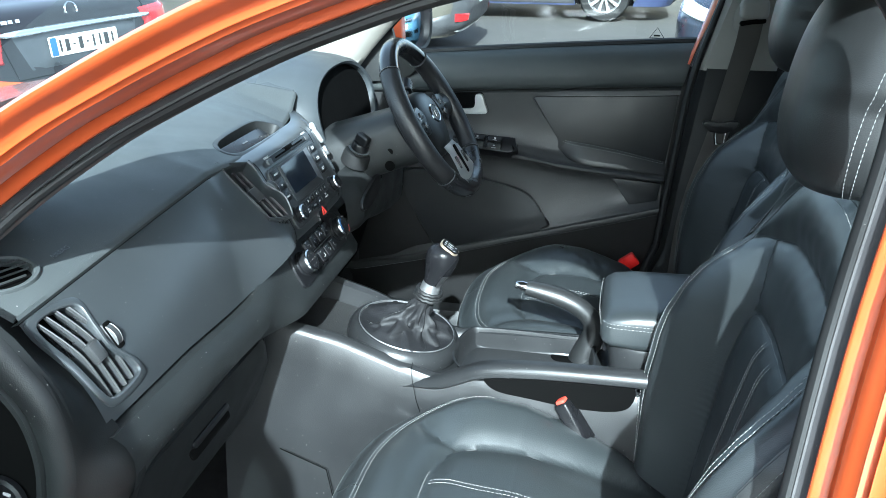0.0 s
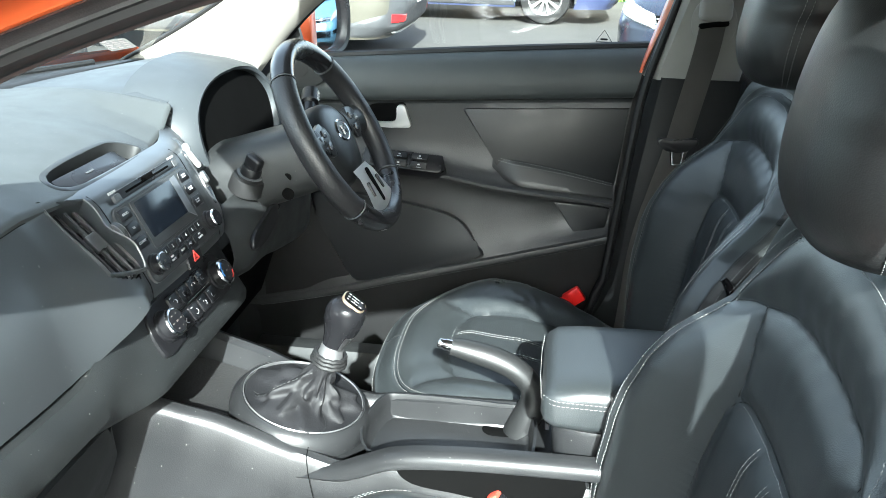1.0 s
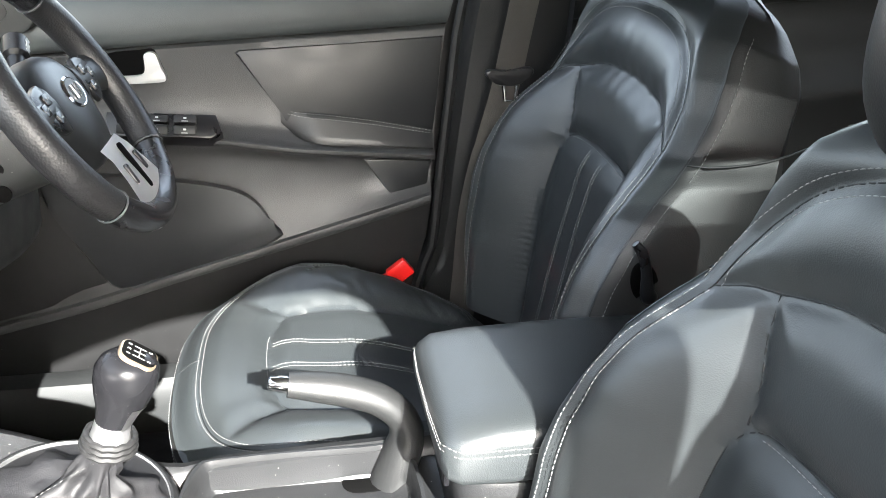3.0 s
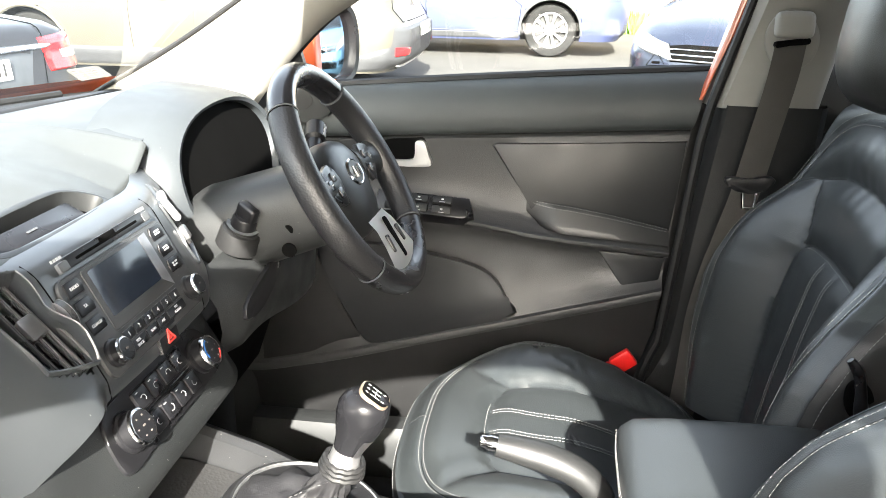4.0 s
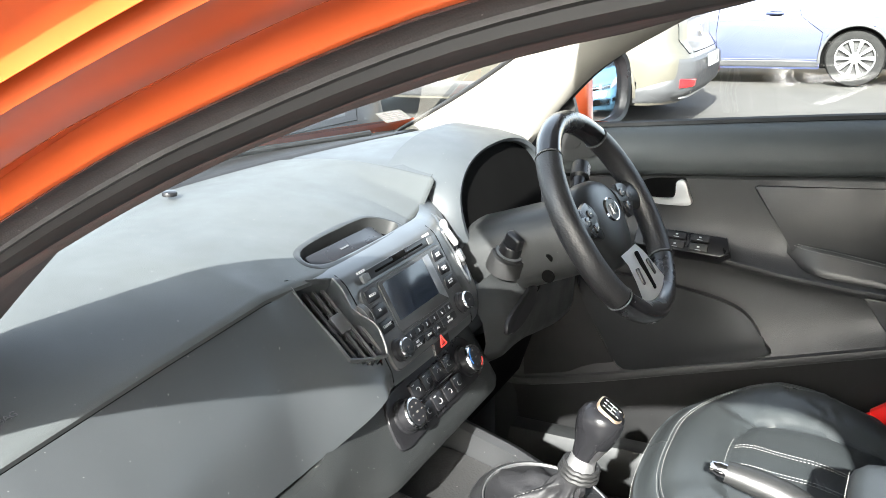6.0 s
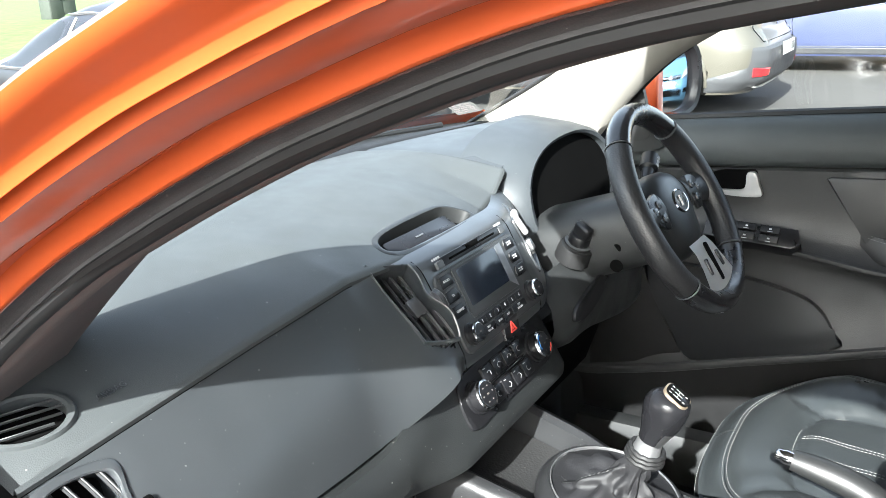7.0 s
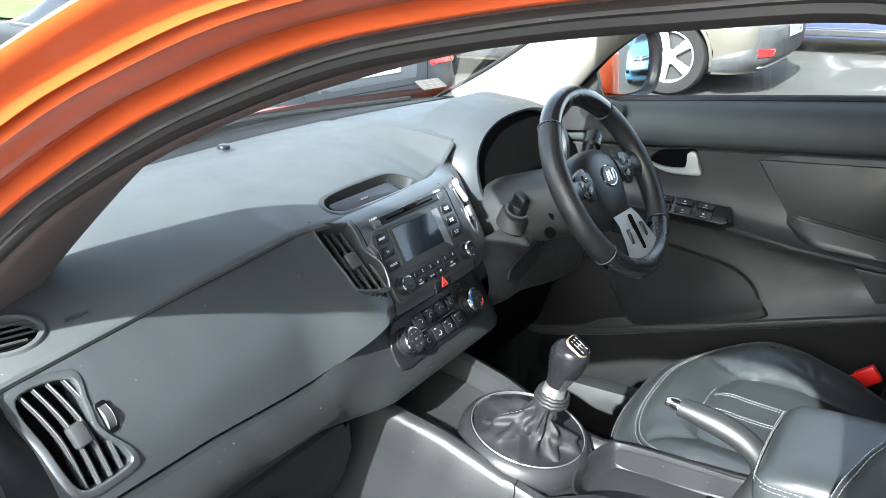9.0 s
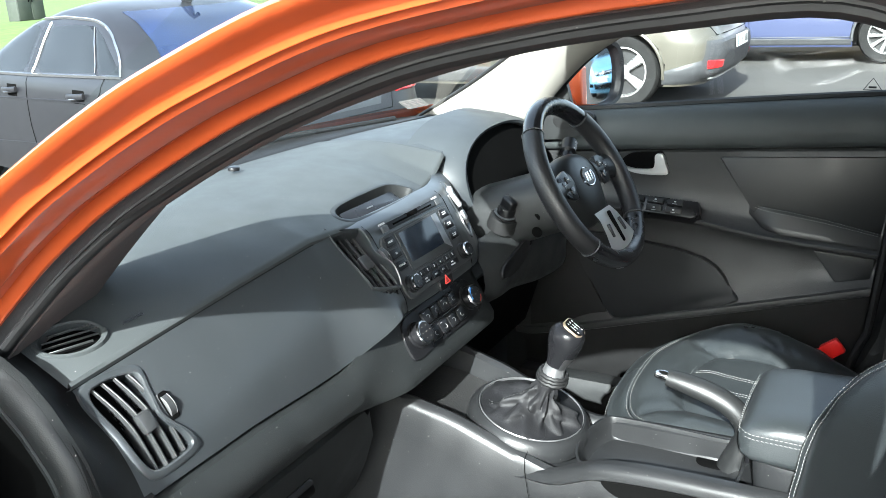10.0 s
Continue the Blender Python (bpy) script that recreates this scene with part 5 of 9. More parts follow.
lathe(bm, [(0.0215, 0.0012), (0.0220, 0.0016), (0.0212, 0.0020)], im, 36)
part("ignition_ring", bm, GREY_BODY, ignition)
for s in (1,):
    bm = bmesh.new()
    p0 = Vector((-0.428, 0.338 + s * 0.085, 0.985))
    p1 = Vector((-0.447, 0.338 + s * 0.182, 1.052))
    tube(bm, [p0, p0.lerp(p1, 0.5), p0.lerp(p1, 0.72), p0.lerp(p1, 0.76), p1], [0.008, 0.009, 0.011, 0.0165, 0.0155], 14)
    st = part("stalk", bm, PIANO, column, "black control stalk")
    bm = bmesh.new()
    for k in (0.80, 0.86, 0.93):
        q = p0.lerp(p1, k)
        slab(bm, rounded(0.007, 0.007, 0.001), 0.0008, basis(q + Vector((0.0152, 0, 0.005)), (0, 1, 0.3), (0.95, 0, 0.3)))
    part("stalk_print", bm, PRINT, st, flat=True)

# ---- centre console ----
console = thing("centre_console", (-0.2, 0, 0.36), "scuffed grey plastic centre console with a tray", "centre console", kind="structure")


def console_top(x):
    return lerp_table([(-0.60, 0.775), (-0.48, 0.772), (-0.40, 0.752), (-0.29, 0.708), (-0.24, 0.694), (-0.20, 0.700), (0.0, 0.704), (0.12, 0.704), (0.62, 0.69)], x)[0]


bm = bmesh.new()
rows = []
for x in np.concatenate((np.linspace(-0.60, -0.20, 24), np.linspace(-0.17, 0.62, 18))):
    z = float(console_top(x))
    w = float(lerp_table([(-0.60, 0.118), (-0.48, 0.110), (-0.30, 0.098), (-0.15, 0.100), (0.62, 0.105)], x)[0])
    rim = 0.0 if x > -0.24 else 0.030 * smoothstep(-0.26, -0.40, x)
    low = 0.36
    dip = 0.026 * smoothstep(-0.25, -0.225, x) * smoothstep(0.015, -0.012, x)
    half = [(-(w + 0.055), low), (-(w + 0.040), low + 0.10), (-(w + 0.022), z - 0.16), (-(w + 0.010), z - 0.06), (-(w + 0.003), z - 0.014), (-(w - 0.004), z - 0.003), (-(w - 0.014), z), (-(w - 0.024), z - 0.006), (-(w - 0.030), z - 0.014 - rim - dip)]
    rows.append([(x, y, h) for y, h in half] + [(x, 0.0, z - 0.016 - rim - dip)] + [(x, -y, h) for y, h in reversed(half)])
skin(bm, rows)
part("console_body", bm, CONSOLE, console, "scuffed grey console shell")
# seam across the left side and front footwell trim
bm = bmesh.new()
tube(bm, [(-0.288, -0.079, 0.7105), (-0.286, -0.097, 0.706), (-0.283, -0.105, 0.690), (-0.275, -0.113, 0.66), (-0.26, -0.122, 0.62)], 0.0005, 6)
tube(bm, [(-0.50, -0.152, 0.56), (-0.42, -0.152, 0.53), (-0.405, -0.158, 0.46), (-0.40, -0.164, 0.38)], 0.0009, 6)
part("console_seam", bm, VOID, console, "fine panel seam")
# open tray ahead of the gear lever
bm = bmesh.new()
skin(bm, [[(x, y, console_top(x) - 0.040 - 0.004 * math.cos(30 * y)) for y in np.linspace(-0.076, 0.076, 12)] for x in np.linspace(-0.565, -0.34, 12)])
part("tray_mat", bm, TRAY, console, "ribbed black rubber mat")
bm = bmesh.new()
skin(bm, [[(-0.495 - 0.02 * k, y, 0.80 - 0.045 * k + 0.0) for y in np.linspace(-0.105, 0.105, 9)] for k in np.linspace(-1.0, 1, 6)])
part("socket_panel", bm, HARD, console, "grained panel with power sockets")
sm = basis((-0.4905, 0.0, 0.795), (0, 1, 0), (0.91, 0, -0.40))
for y, r in ((0.036, 0.016), (-0.058, 0.014)):
    bm = bmesh.new()
    lathe(bm, [(r, 0.0), (r * 0.98, 0.004), (r * 0.8, 0.0045), (r * 0.78, 0.003)], sm @ pose(y, -0.002, 0.001), 24)
    sock = part("power_socket", bm, PIANO, console, "round black power socket cap")
    bm = bmesh.new()
    label_bars(bm, sm @ pose(y, -0.002, 0.006), 0.010, 0.005, 1, 2, 3)
    part("socket_print", bm, PRINT, sock, flat=True)
bm = bmesh.new()
slab(bm, rounded(0.042, 0.014, 0.003), 0.003, sm @ pose(-0.012, -0.010, 0.001), 0.001)
port = part("media_port", bm, PIANO, console, "black media sockets")
bm = bmesh.new()
label_bars(bm, sm @ pose(-0.012, -0.010, 0.0045), 0.036, 0.004, 1, 4, 9)
part("port_print", bm, PRINT, port, flat=True)

# raised hand rail along the passenger side of the rear console
for s in (-1,):
    bm = bmesh.new()
    path = spline([(-0.300, s * 0.092, 0.684), (-0.25, s * 0.098, 0.697), (-0.205, s * 0.104, 0.720), (-0.165, s * 0.107, 0.737), (-0.09, s * 0.108, 0.746), (0.0, s * 0.108, 0.749), (0.10, s * 0.108, 0.750), (0.22, s * 0.108, 0.748)], 5)
    rows = []
    for i, p in enumerate(path):
        g = smoothstep(0, 9, i)
        w, h = 0.010 + 0.003 * g, 0.012 + 0.011 * g
        rows.append([p + Vector((0, s * u, v)) for u, v in ((-w, -0.004), (-w + 0.003, -0.0005), (0.002, 0.0), (w - 0.004, -0.002), (w, -0.007), (w + 0.003, -h * 0.6), (w + 0.002, -h + 0.004), (w - 0.003, -h), (-w + 0.004, -h), (-w, -h + 0.004))])
    skin(bm, rows, wrap=True, cap=True)
    part("side_rail", bm, CONSOLE, console, "scuffed grey side rail")
    # thin black plate: the slot's shade as colour, not a real opening
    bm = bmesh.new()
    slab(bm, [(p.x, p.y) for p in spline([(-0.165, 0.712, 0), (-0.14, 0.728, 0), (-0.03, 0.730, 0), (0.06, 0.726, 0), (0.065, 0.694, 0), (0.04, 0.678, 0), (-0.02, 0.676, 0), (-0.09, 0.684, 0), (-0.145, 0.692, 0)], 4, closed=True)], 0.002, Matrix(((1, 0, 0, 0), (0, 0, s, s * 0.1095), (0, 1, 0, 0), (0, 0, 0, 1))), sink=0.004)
    part("rail_slot", bm, VOID, console, "near-black plate painting the shaded slot under the rail")
# handbrake well
bm = bmesh.new()
well = [(p.x, p.y) for p in spline([(-0.235, 0.0, 0), (-0.222, 0.070, 0), (-0.19, 0.084, 0), (-0.05, 0.082, 0), (0.0, 0.07, 0), (0.0, -0.06, 0), (-0.05, -0.074, 0), (-0.19, -0.070, 0), (-0.222, -0.055, 0)], 4, closed=True)]
skin(bm, [[Vector((p[0], p[1], 0.703)) for p in well], [Vector((-0.12 + (p[0] + 0.12) * 0.97, p[1] * 0.96, 0.703)) for p in well], [Vector((-0.12 + (p[0] + 0.12) * 0.95, p[1] * 0.94, 0.698)) for p in well], [Vector((-0.12 + (p[0] + 0.12) * 0.94, p[1] * 0.92, 0.690)) for p in well], [Vector((-0.12 + (p[0] + 0.12) * 0.92, p[1] * 0.90, 0.674)) for p in well], [Vector((-0.12 + (p[0] + 0.12) * 0.88, p[1] * 0.84, 0.668)) for p in well]], wrap=True, cap=False)
bm.faces.new([bm.verts.new((-0.12 + (p[0] + 0.12) * 0.88, p[1] * 0.84, 0.668)) for p in well])
bmesh.ops.remove_doubles(bm, verts=bm.verts[:], dist=1e-5)
part("handbrake_well", bm, CONSOLE, console, "shallow grey tray beside the handbrake")

# ---- gear lever ----
RING_C = Vector((-0.320, 0.008, 0.727))
rm = basis(RING_C, (1, 0, -0.24), (0.24, 0, 1))
lever = thing("gear_lever", RING_C, "gear lever with a polished black knob and leather gaiter", "gear lever")
bm = bmesh.new()
lathe(bm, [(0.099, -0.026), (0.099, -0.014), (0.096, -0.006), (0.091, 0.001), (0.087, 0.0035), (0.0845, 0.003), (0.083, 0.001), (0.07, 0.0005)], rm, 64)
base = part("base_ring", bm, CONSOLE, lever, "wide dark base ring")
bm = bmesh.new()
lathe(bm, [(0.0842, 0.0), (0.0846, 0.0040), (0.0838, 0.0050), (0.0828, 0.0042), (0.082, 0.0)], rm, 64)
part("chrome_ring", bm, ALLOY, base, "worn chrome ring")
knob_at = Vector((-0.262, -0.003, 0.855))
axis_l = (knob_at - Vector((-0.300, 0.004, 0.728))).normalized()
lm = basis(knob_at, (0, 1, 0), axis_l)
bm = bmesh.new()
rows = []
foot = Vector((-0.316, 0.007, 0.729))
neck = knob_at - axis_l * 0.060
rnd = random.Random(4)
for k in np.linspace(0, 1, 25):
    c = foot.lerp(neck, k ** 0.9 * (0.15 + 0.85 * k))
    r = 0.0655 * (1 - k) ** 2.4 + 0.0165 + 0.004 * math.exp(-((k - 0.25) / 0.2) ** 2)
    rows.append([c + (rm.to_3x3() @ Vector((math.cos(a), math.sin(a), 0))) * r * (1 + (0.17 * math.sin(5 * a + 3 * k) + 0.13 * math.sin(9 * a - 6 * k + 1) + 0.09 * math.sin(14 * a + 11 * k) + 0.30 * noise.noise(Vector((3 * math.cos(a), 3 * math.sin(a), 6 * k)))) * math.sin(math.pi * min(1, k * 1.15)) ** 0.8) + Vector((0, 0, 0.010 * math.sin(3 * a + 4 * k) * math.sin(math.pi * k))) for a in (2 * math.pi * i / 96 for i in range(96))])
skin(bm, rows, wrap=True)
gaiter = part("gaiter", bm, GAITER, lever, "creased dark leather gaiter")
for a0 in (200, 300, 60):
    pts = [Vector(rows[j][int((a0 + 2 * j) / 360 * 96) % 96]) for j in range(0, 24)]
    stitches(gaiter, pts, [(p - foot).normalized() + Vector((0, 0, 0.4)) for p in pts], HARD)
bm = bmesh.new()
for j in range(3):
    tube(bm, [neck - axis_l * (0.004 - 0.0055 * j) + (lm.to_3x3() @ Vector((math.cos(a), math.sin(a), 0))) * (0.0225 - 0.001 * j) + Vector((0, 0, 0.0006 * math.sin(12 * a))) for a in (2 * math.pi * i / 48 for i in range(48))], 0.0032, 7, closed=True)
part("cord_tie", bm, RUBBER, gaiter, "twisted black cord round the gaiter")
bm = bmesh.new()
lathe(bm, [(0.0175, -0.066), (0.0185, -0.056), (0.0165, -0.048), (0.0150, -0.034), (0.0135, -0.02)], lm, 28)
part("collar", bm, ALLOY, lever, "satin metal collar")
bm = bmesh.new()
rows = []
for d, rx, ry, ox in ((-0.044, 0.0135, 0.0135, 0.0), (-0.036, 0.0150, 0.0150, 0.0), (-0.022, 0.0165, 0.0185, 0.002), (-0.008, 0.0195, 0.0235, 0.003), (0.006, 0.0230, 0.0265, 0.003), (0.018, 0.0245, 0.0270, 0.003), (0.027, 0.0225, 0.0245, 0.004), (0.033, 0.0165, 0.0190, 0.005), (0.035, 0.009, 0.011, 0.006)):
    rows.append([lm @ Vector((rx * math.cos(a), ox * -1 + ry * math.sin(a), d)) for a in (2 * math.pi * i / 32 for i in range(32))])
skin(bm, rows, wrap=True, cap=True)
knob_ob = part("knob", bm, KNOB, lever, "polished black gear knob")
bm = bmesh.new()
skin(bm, [[lm @ Vector((rx * 1.02 * math.cos(a), -ox + ry * 1.02 * math.sin(a), d)) for a in (radians(v) for v in np.linspace(212, 262, 7))] for d, rx, ry, ox in ((-0.042, 0.0138, 0.0138, 0.0), (-0.030, 0.0157, 0.0165, 0.001), (-0.020, 0.0170, 0.0190, 0.002), (-0.012, 0.0188, 0.0222, 0.003))])
bmesh.ops.solidify(bm, geom=bm.faces[:], thickness=0.0012)
part("knob_front", bm, ALLOY, knob_ob, "satin metal strip under the knob")
km = lm @ pose(0.0, -0.009, 0.0328, 20, 0, 0)
bm = bmesh.new()
slab(bm, rounded(0.031, 0.034, 0.010), 0.0035, km, 0.001)
part("knob_plate", bm, material("worn bronze rim", (0.36, 0.28, 0.20), 0.35, metal=0.8), knob_ob, "bright edged shift pattern plate")
bm = bmesh.new()
slab(bm, rounded(0.0275, 0.0305, 0.0085), 0.0006, km @ pose(0, 0, 0.0036))
part("plate_face", bm, VOID, knob_ob, flat=True)
bm = bmesh.new()
for x in (-0.007, 0.0, 0.007):
    slab(bm, rounded(0.0006, 0.011, 0.0002), 0.0003, km @ pose(x, 0, 0.0043))
slab(bm, rounded(0.0143, 0.0006, 0.0002), 0.00035, km @ pose(0, 0, 0.0043))
part("shift_pattern", bm, PRINT, knob_ob, "white shift pattern", flat=True)
for i, (x, y) in enumerate(((-0.007, 0.0095), (-0.007, -0.0095), (0, 0.0095), (0, -0.0095), (0.007, 0.0095), (0.007, -0.0095))):
    lettering("shift_number", str(i + 1), 0.0045, km @ pose(x, y, 0.0044), PRINT, knob_ob)

# ---- handbrake ----
brake = thing("handbrake", (-0.02, 0.075, 0.66), "black leather handbrake lever with a chrome button", "handbrake")
hb = spline([(-0.122, 0.075, 0.792), (-0.095, 0.075, 0.787), (-0.06, 0.075, 0.778), (-0.03, 0.075, 0.764), (-0.008, 0.075, 0.742), (-0.002, 0.075, 0.716), (-0.010, 0.072, 0.690), (-0.022, 0.068, 0.66)], 5)
bm = bmesh.new()
tube(bm, hb, [0.0125 + 0.004 * math.sin(math.pi * min(0.5, i / (len(hb) - 1) * 1.6)) + 0.006 * smoothstep(18, 34, i) for i in range(len(hb))], 16, squash=1.15, up=(0, 1, 0))
grip = part("grip", bm, LEATHER_SIDE, brake, "leather-grained grip")
bm = bmesh.new()
stitch_row(bm, [p + Vector((0.0, -0.0145, -0.002)) for p in hb[3:24]], [(0, -1, 0.1)] * 21, 0.004, 0.002, 0.0005)
part("grip_stitching", bm, GREY_BODY, grip)
bm = bmesh.new()
lathe(bm, [(0.0085, -0.006), (0.009, 0.004), (0.0075, 0.008), (0.0070, 0.014), (0.0055, 0.0155)], basis((-0.126, 0.075, 0.793), (0, 1, 0), (-0.98, 0, 0.18)), 20)
part("release_button", bm, CHROME, brake, "chrome release button")
bm = bmesh.new()
slab(bm, rounded(0.105, 0.036, 0.017), 0.002, pose(-0.020, 0.066, 0.667), 0.0008)
part("lever_slot", bm, VOID, brake, "dark slot round the lever")

# ---- centre armrest ----
arm = thing("centre_armrest", (0.13, 0.01, 0.70), "black leather centre armrest with grey stitching", "armrest")
bm = bmesh.new()
rows = []
for x, inset, top, bot in ((0.008, 0.014, 0.812, 0.785), (0.013, 0.005, 0.820, 0.775), (0.026, 0.0, 0.829, 0.768), (0.06, 0.0, 0.834, 0.765), (0.14, 0.0, 0.836, 0.765), (0.24, 0.0, 0.836, 0.765), (0.34, 0.0, 0.834, 0.765), (0.352, 0.006, 0.826, 0.77)):
    w, c, h = 0.098 - inset, 0.012, (top - bot) / 2
    rows.append([Vector((x, c + w * math.copysign(abs(math.cos(q)) ** 0.38, math.cos(q)), (top + bot) / 2 + h * math.copysign(abs(math.sin(q)) ** 0.42, math.sin(q)))) for q in (2 * math.pi * i / 40 for i in range(40))])
skin(bm, rows, wrap=True, cap=True)
lid = part("lid", bm, LEATHER, arm, "padded black leather lid")
for dz in (0.811, 0.805):
    stitches(lid, [(0.35 - 0.32 * k, -0.0865, dz + 0.004 * k) for k in np.linspace(0, 1, 12)] + [(0.020, -0.083, dz + 0.004), (0.0085, -0.070, dz + 0.004), (0.006, -0.02, dz + 0.004), (0.006, 0.05, dz + 0.004), (0.009, 0.095, dz + 0.004)], [(0, -1, 0)] * 12 + [(-0.5, -0.9, 0), (-0.9, -0.4, 0), (-1, 0, 0), (-1, 0, 0), (-1, 0.3, 0)])
bm = bmesh.new()
rows = []
for z, s in ((0.640, 0.95), (0.72, 0.98), (0.765, 1.0), (0.770, 0.98)):
    rows.append([Vector((0.19 + 0.168 * s * math.copysign(abs(math.cos(q)) ** 0.3, math.cos(q)), 0.012 + 0.094 * s * math.copysign(abs(math.sin(q)) ** 0.3, math.sin(q)), z)) for q in (2 * math.pi * i / 40 for i in range(40))])
skin(bm, rows, wrap=True, cap=True)
part("storage_box", bm, CONSOLE, arm, "grey plastic storage box")
bm = bmesh.new()
box(bm, (0.006, 0.012, 0.05), pose(0.018, -0.045, 0.775), 0.002)
part("latch", bm, PIANO, lid)

# ---- front seats ----
def cushion_point(r, a):
    """Top of the seat cushion in polar form: r 0..1 from its middle to the rim, a round it (0 to the rear, 90 to the right)."""
    c, s = math.cos(a), math.sin(a)
    p = 3.0 if c < 0 else 5.0
    k = (abs(c) ** p + abs(s) ** p) ** (-1 / p)
    x, y = 0.245 * k * c * r, 0.272 * k * s * r
    z = 0.652 + 0.036 * smoothstep(0.10, 0.22, abs(y)) * smoothstep(-0.25, -0.05, x) - 0.030 * smoothstep(-0.02, 0.25, x) * smoothstep(0.22, 0.05, abs(y)) + 0.012 * math.cos(y * 9) * smoothstep(-0.05, -0.18, x)
    edge = smoothstep(0.80, 1.0, r)
    z -= 0.030 * edge * edge
    z -= lerp_table([(-0.08, 0.0), (0.0, 0.010), (0.077, 0.038), (0.127, 0.063), (0.245, 0.115)], x)[0] * (0.45 + 0.55 * smoothstep(0.06, 0.24, abs(y)))
    return Vector((x, y, z))


def cushion_normal(r, a):
    e = 0.01
    u = cushion_point(min(1, r + e), a) - cushion_point(r - e, a)
    v = cushion_point(r, a + e) - cushion_point(r, a - e)
    n = u.cross(v).normalized()
    return n if n.z > 0 else -n


def back_width(h):
    return float(np.interp(h, [0.0, 0.06, 0.14, 0.22, 0.28, 0.33, 0.365, 0.39, 0.42, 0.46, 0.495, 0.520, 0.535], [0.238, 0.250, 0.257, 0.260, 0.258, 0.252, 0.241, 0.229, 0.222, 0.212, 0.194, 0.160, 0.110]))


def back_z(h):
    return 0.600 + h + 0.014 * smoothstep(0.37, 0.535, h)


def back_bolster(h):
    """How far the side bolsters stand forward."""
    return float(np.interp(h, [0.0, 0.06, 0.11, 0.16, 0.22, 0.26, 0.30, 0.33, 0.35, 0.37, 0.39, 0.43, 0.50], [0.066, 0.078, 0.086, 0.092, 0.095, 0.092, 0.082, 0.069, 0.056, 0.040, 0.026, 0.012, 0.0]))


def back_point(h, s, lift=0.0):
    """Front of the backrest: h up from its foot, s -1..1 across."""
    w = back_width(h)
    y = w * s
    bol = back_bolster(h) * smoothstep(0.42, 0.90, abs(s))
    edge = smoothstep(0.84, 1.0, abs(s))
    x = 0.212 + 0.235 * h + 0.010 * smoothstep(0.25, 0.0, h) + 0.005 - bol + 0.030 * edge ** 2 + 0.03 * smoothstep(0.47, 0.535, h) ** 2 - lift
    return Vector((x, y, back_z(h)))


def back_normal(h, s):
    e = 0.006
    n = (back_point(h + e, s) - back_point(h - e, s)).cross(back_point(h, s + e) - back_point(h, s - e)).normalized()
    return n if n.x < 0 else -n


def near(pts, seams):
    """Distance from each (u, v) to the nearest of the seams."""
    q = np.array(pts)
    best = np.full(len(q), 9.0)
    for ln in seams:
        c = np.array(ln)
        d = np.sqrt(((q[:, None, :] - c[None, :, :]) ** 2).sum(-1)).min(1)
        best = np.minimum(best, d)
    return best


def fine(pts, n=12):
    return [(p.x, p.y) for p in spline([(a, b, 0) for a, b in pts], n)]


def cushion_polar(x, y):
    a = math.atan2(y / 0.272, x / 0.245)
    c, s = math.cos(a), math.sin(a)
    p = 3.0 if c < 0 else 5.0
    k = (abs(c) ** p + abs(s) ** p) ** (-1 / p)
    return math.hypot(x / (0.245 * k), y / (0.272 * k)), a


def cushion_rim(r, a):
    q = cushion_point(r, a)
    return (q.x, q.y)


SPAN = [radians(v) for v in np.linspace(38, 322, 130)]
CUSHION_RING = [cushion_rim(0.86, a) for a in SPAN]
CUSHION_FRONT = fine([(0.0, -0.134), (-0.06, -0.129), (-0.100, -0.112), (-0.117, -0.06), (-0.121, 0.0), (-0.117, 0.06), (-0.100, 0.112), (-0.06, 0.129), (0.0, 0.134)], 8)
CUSHION_SIDES = [fine([(0.0, s * 0.134), (0.10, s * 0.146), (0.20, s * 0.156)], 12) for s in (-1, 1)]
CUSHION_DIAG = [fine([(-0.094, s * 0.117), (-0.135, s * 0.145), (-0.165, s * 0.176)], 6) for s in (-1, 1)]
CUSHION_CROSS = [(-0.245 * r, 0.0) for r in np.linspace(0.865, 0.985, 6)]
CUSHION_RIBS = [[(x, y) for x in np.linspace(-0.116, 0.20, 24)] for y in (-0.030, 0.030)]



def cushion_shape(flat, inner):
    """How far the upholstery stands off the plain cushion at each (x, y)."""
    d = near(flat, [CUSHION_RING, CUSHION_FRONT, *CUSHION_SIDES, *CUSHION_DIAG])
    d2 = near(flat, CUSHION_RIBS)
    out = []
    for (x, y), a, b in zip(flat, d, d2):
        q = Vector((x, y, 0))
        worn = smoothstep(0.13, 0.17, y * -inner) * smoothstep(-0.16, -0.06, x)
        out.append(-0.0095 * math.exp(-((a / 0.018) ** 2)) - 0.003 * math.exp(-((a / 0.005) ** 2)) - 0.0022 * math.exp(-((b / 0.005) ** 2)) + worn * (0.0010 * math.sin(150 * x + 60 * y + 9 * noise.noise(q * 20)) + 0.0016 * noise.noise(q * 34)) + 0.0016 * noise.noise(q * 14))
    return out


# lines on the back in (height, y)
BOLSTER_SEAM = [(0.0, 0.210), (0.06, 0.216), (0.11, 0.218), (0.20, 0.219), (0.26, 0.221), (0.306, 0.221), (0.34, 0.216), (0.365, 0.207), (0.388, 0.197)]
BACK_SIDE = [[(h, s * lerp_table(BOLSTER_SEAM, h)[0]) for h in np.linspace(0.0, 0.388, 60)] for s in (-1, 1)]
YOKE = fine([(0.388, -0.197), (0.412, -0.191), (0.44, -0.178), (0.470, -0.150), (0.490, -0.105), (0.499, -0.045), (0.500, 0.0), (0.499, 0.045), (0.490, 0.105), (0.470, 0.150), (0.44, 0.178), (0.412, 0.191), (0.388, 0.197)], 8)
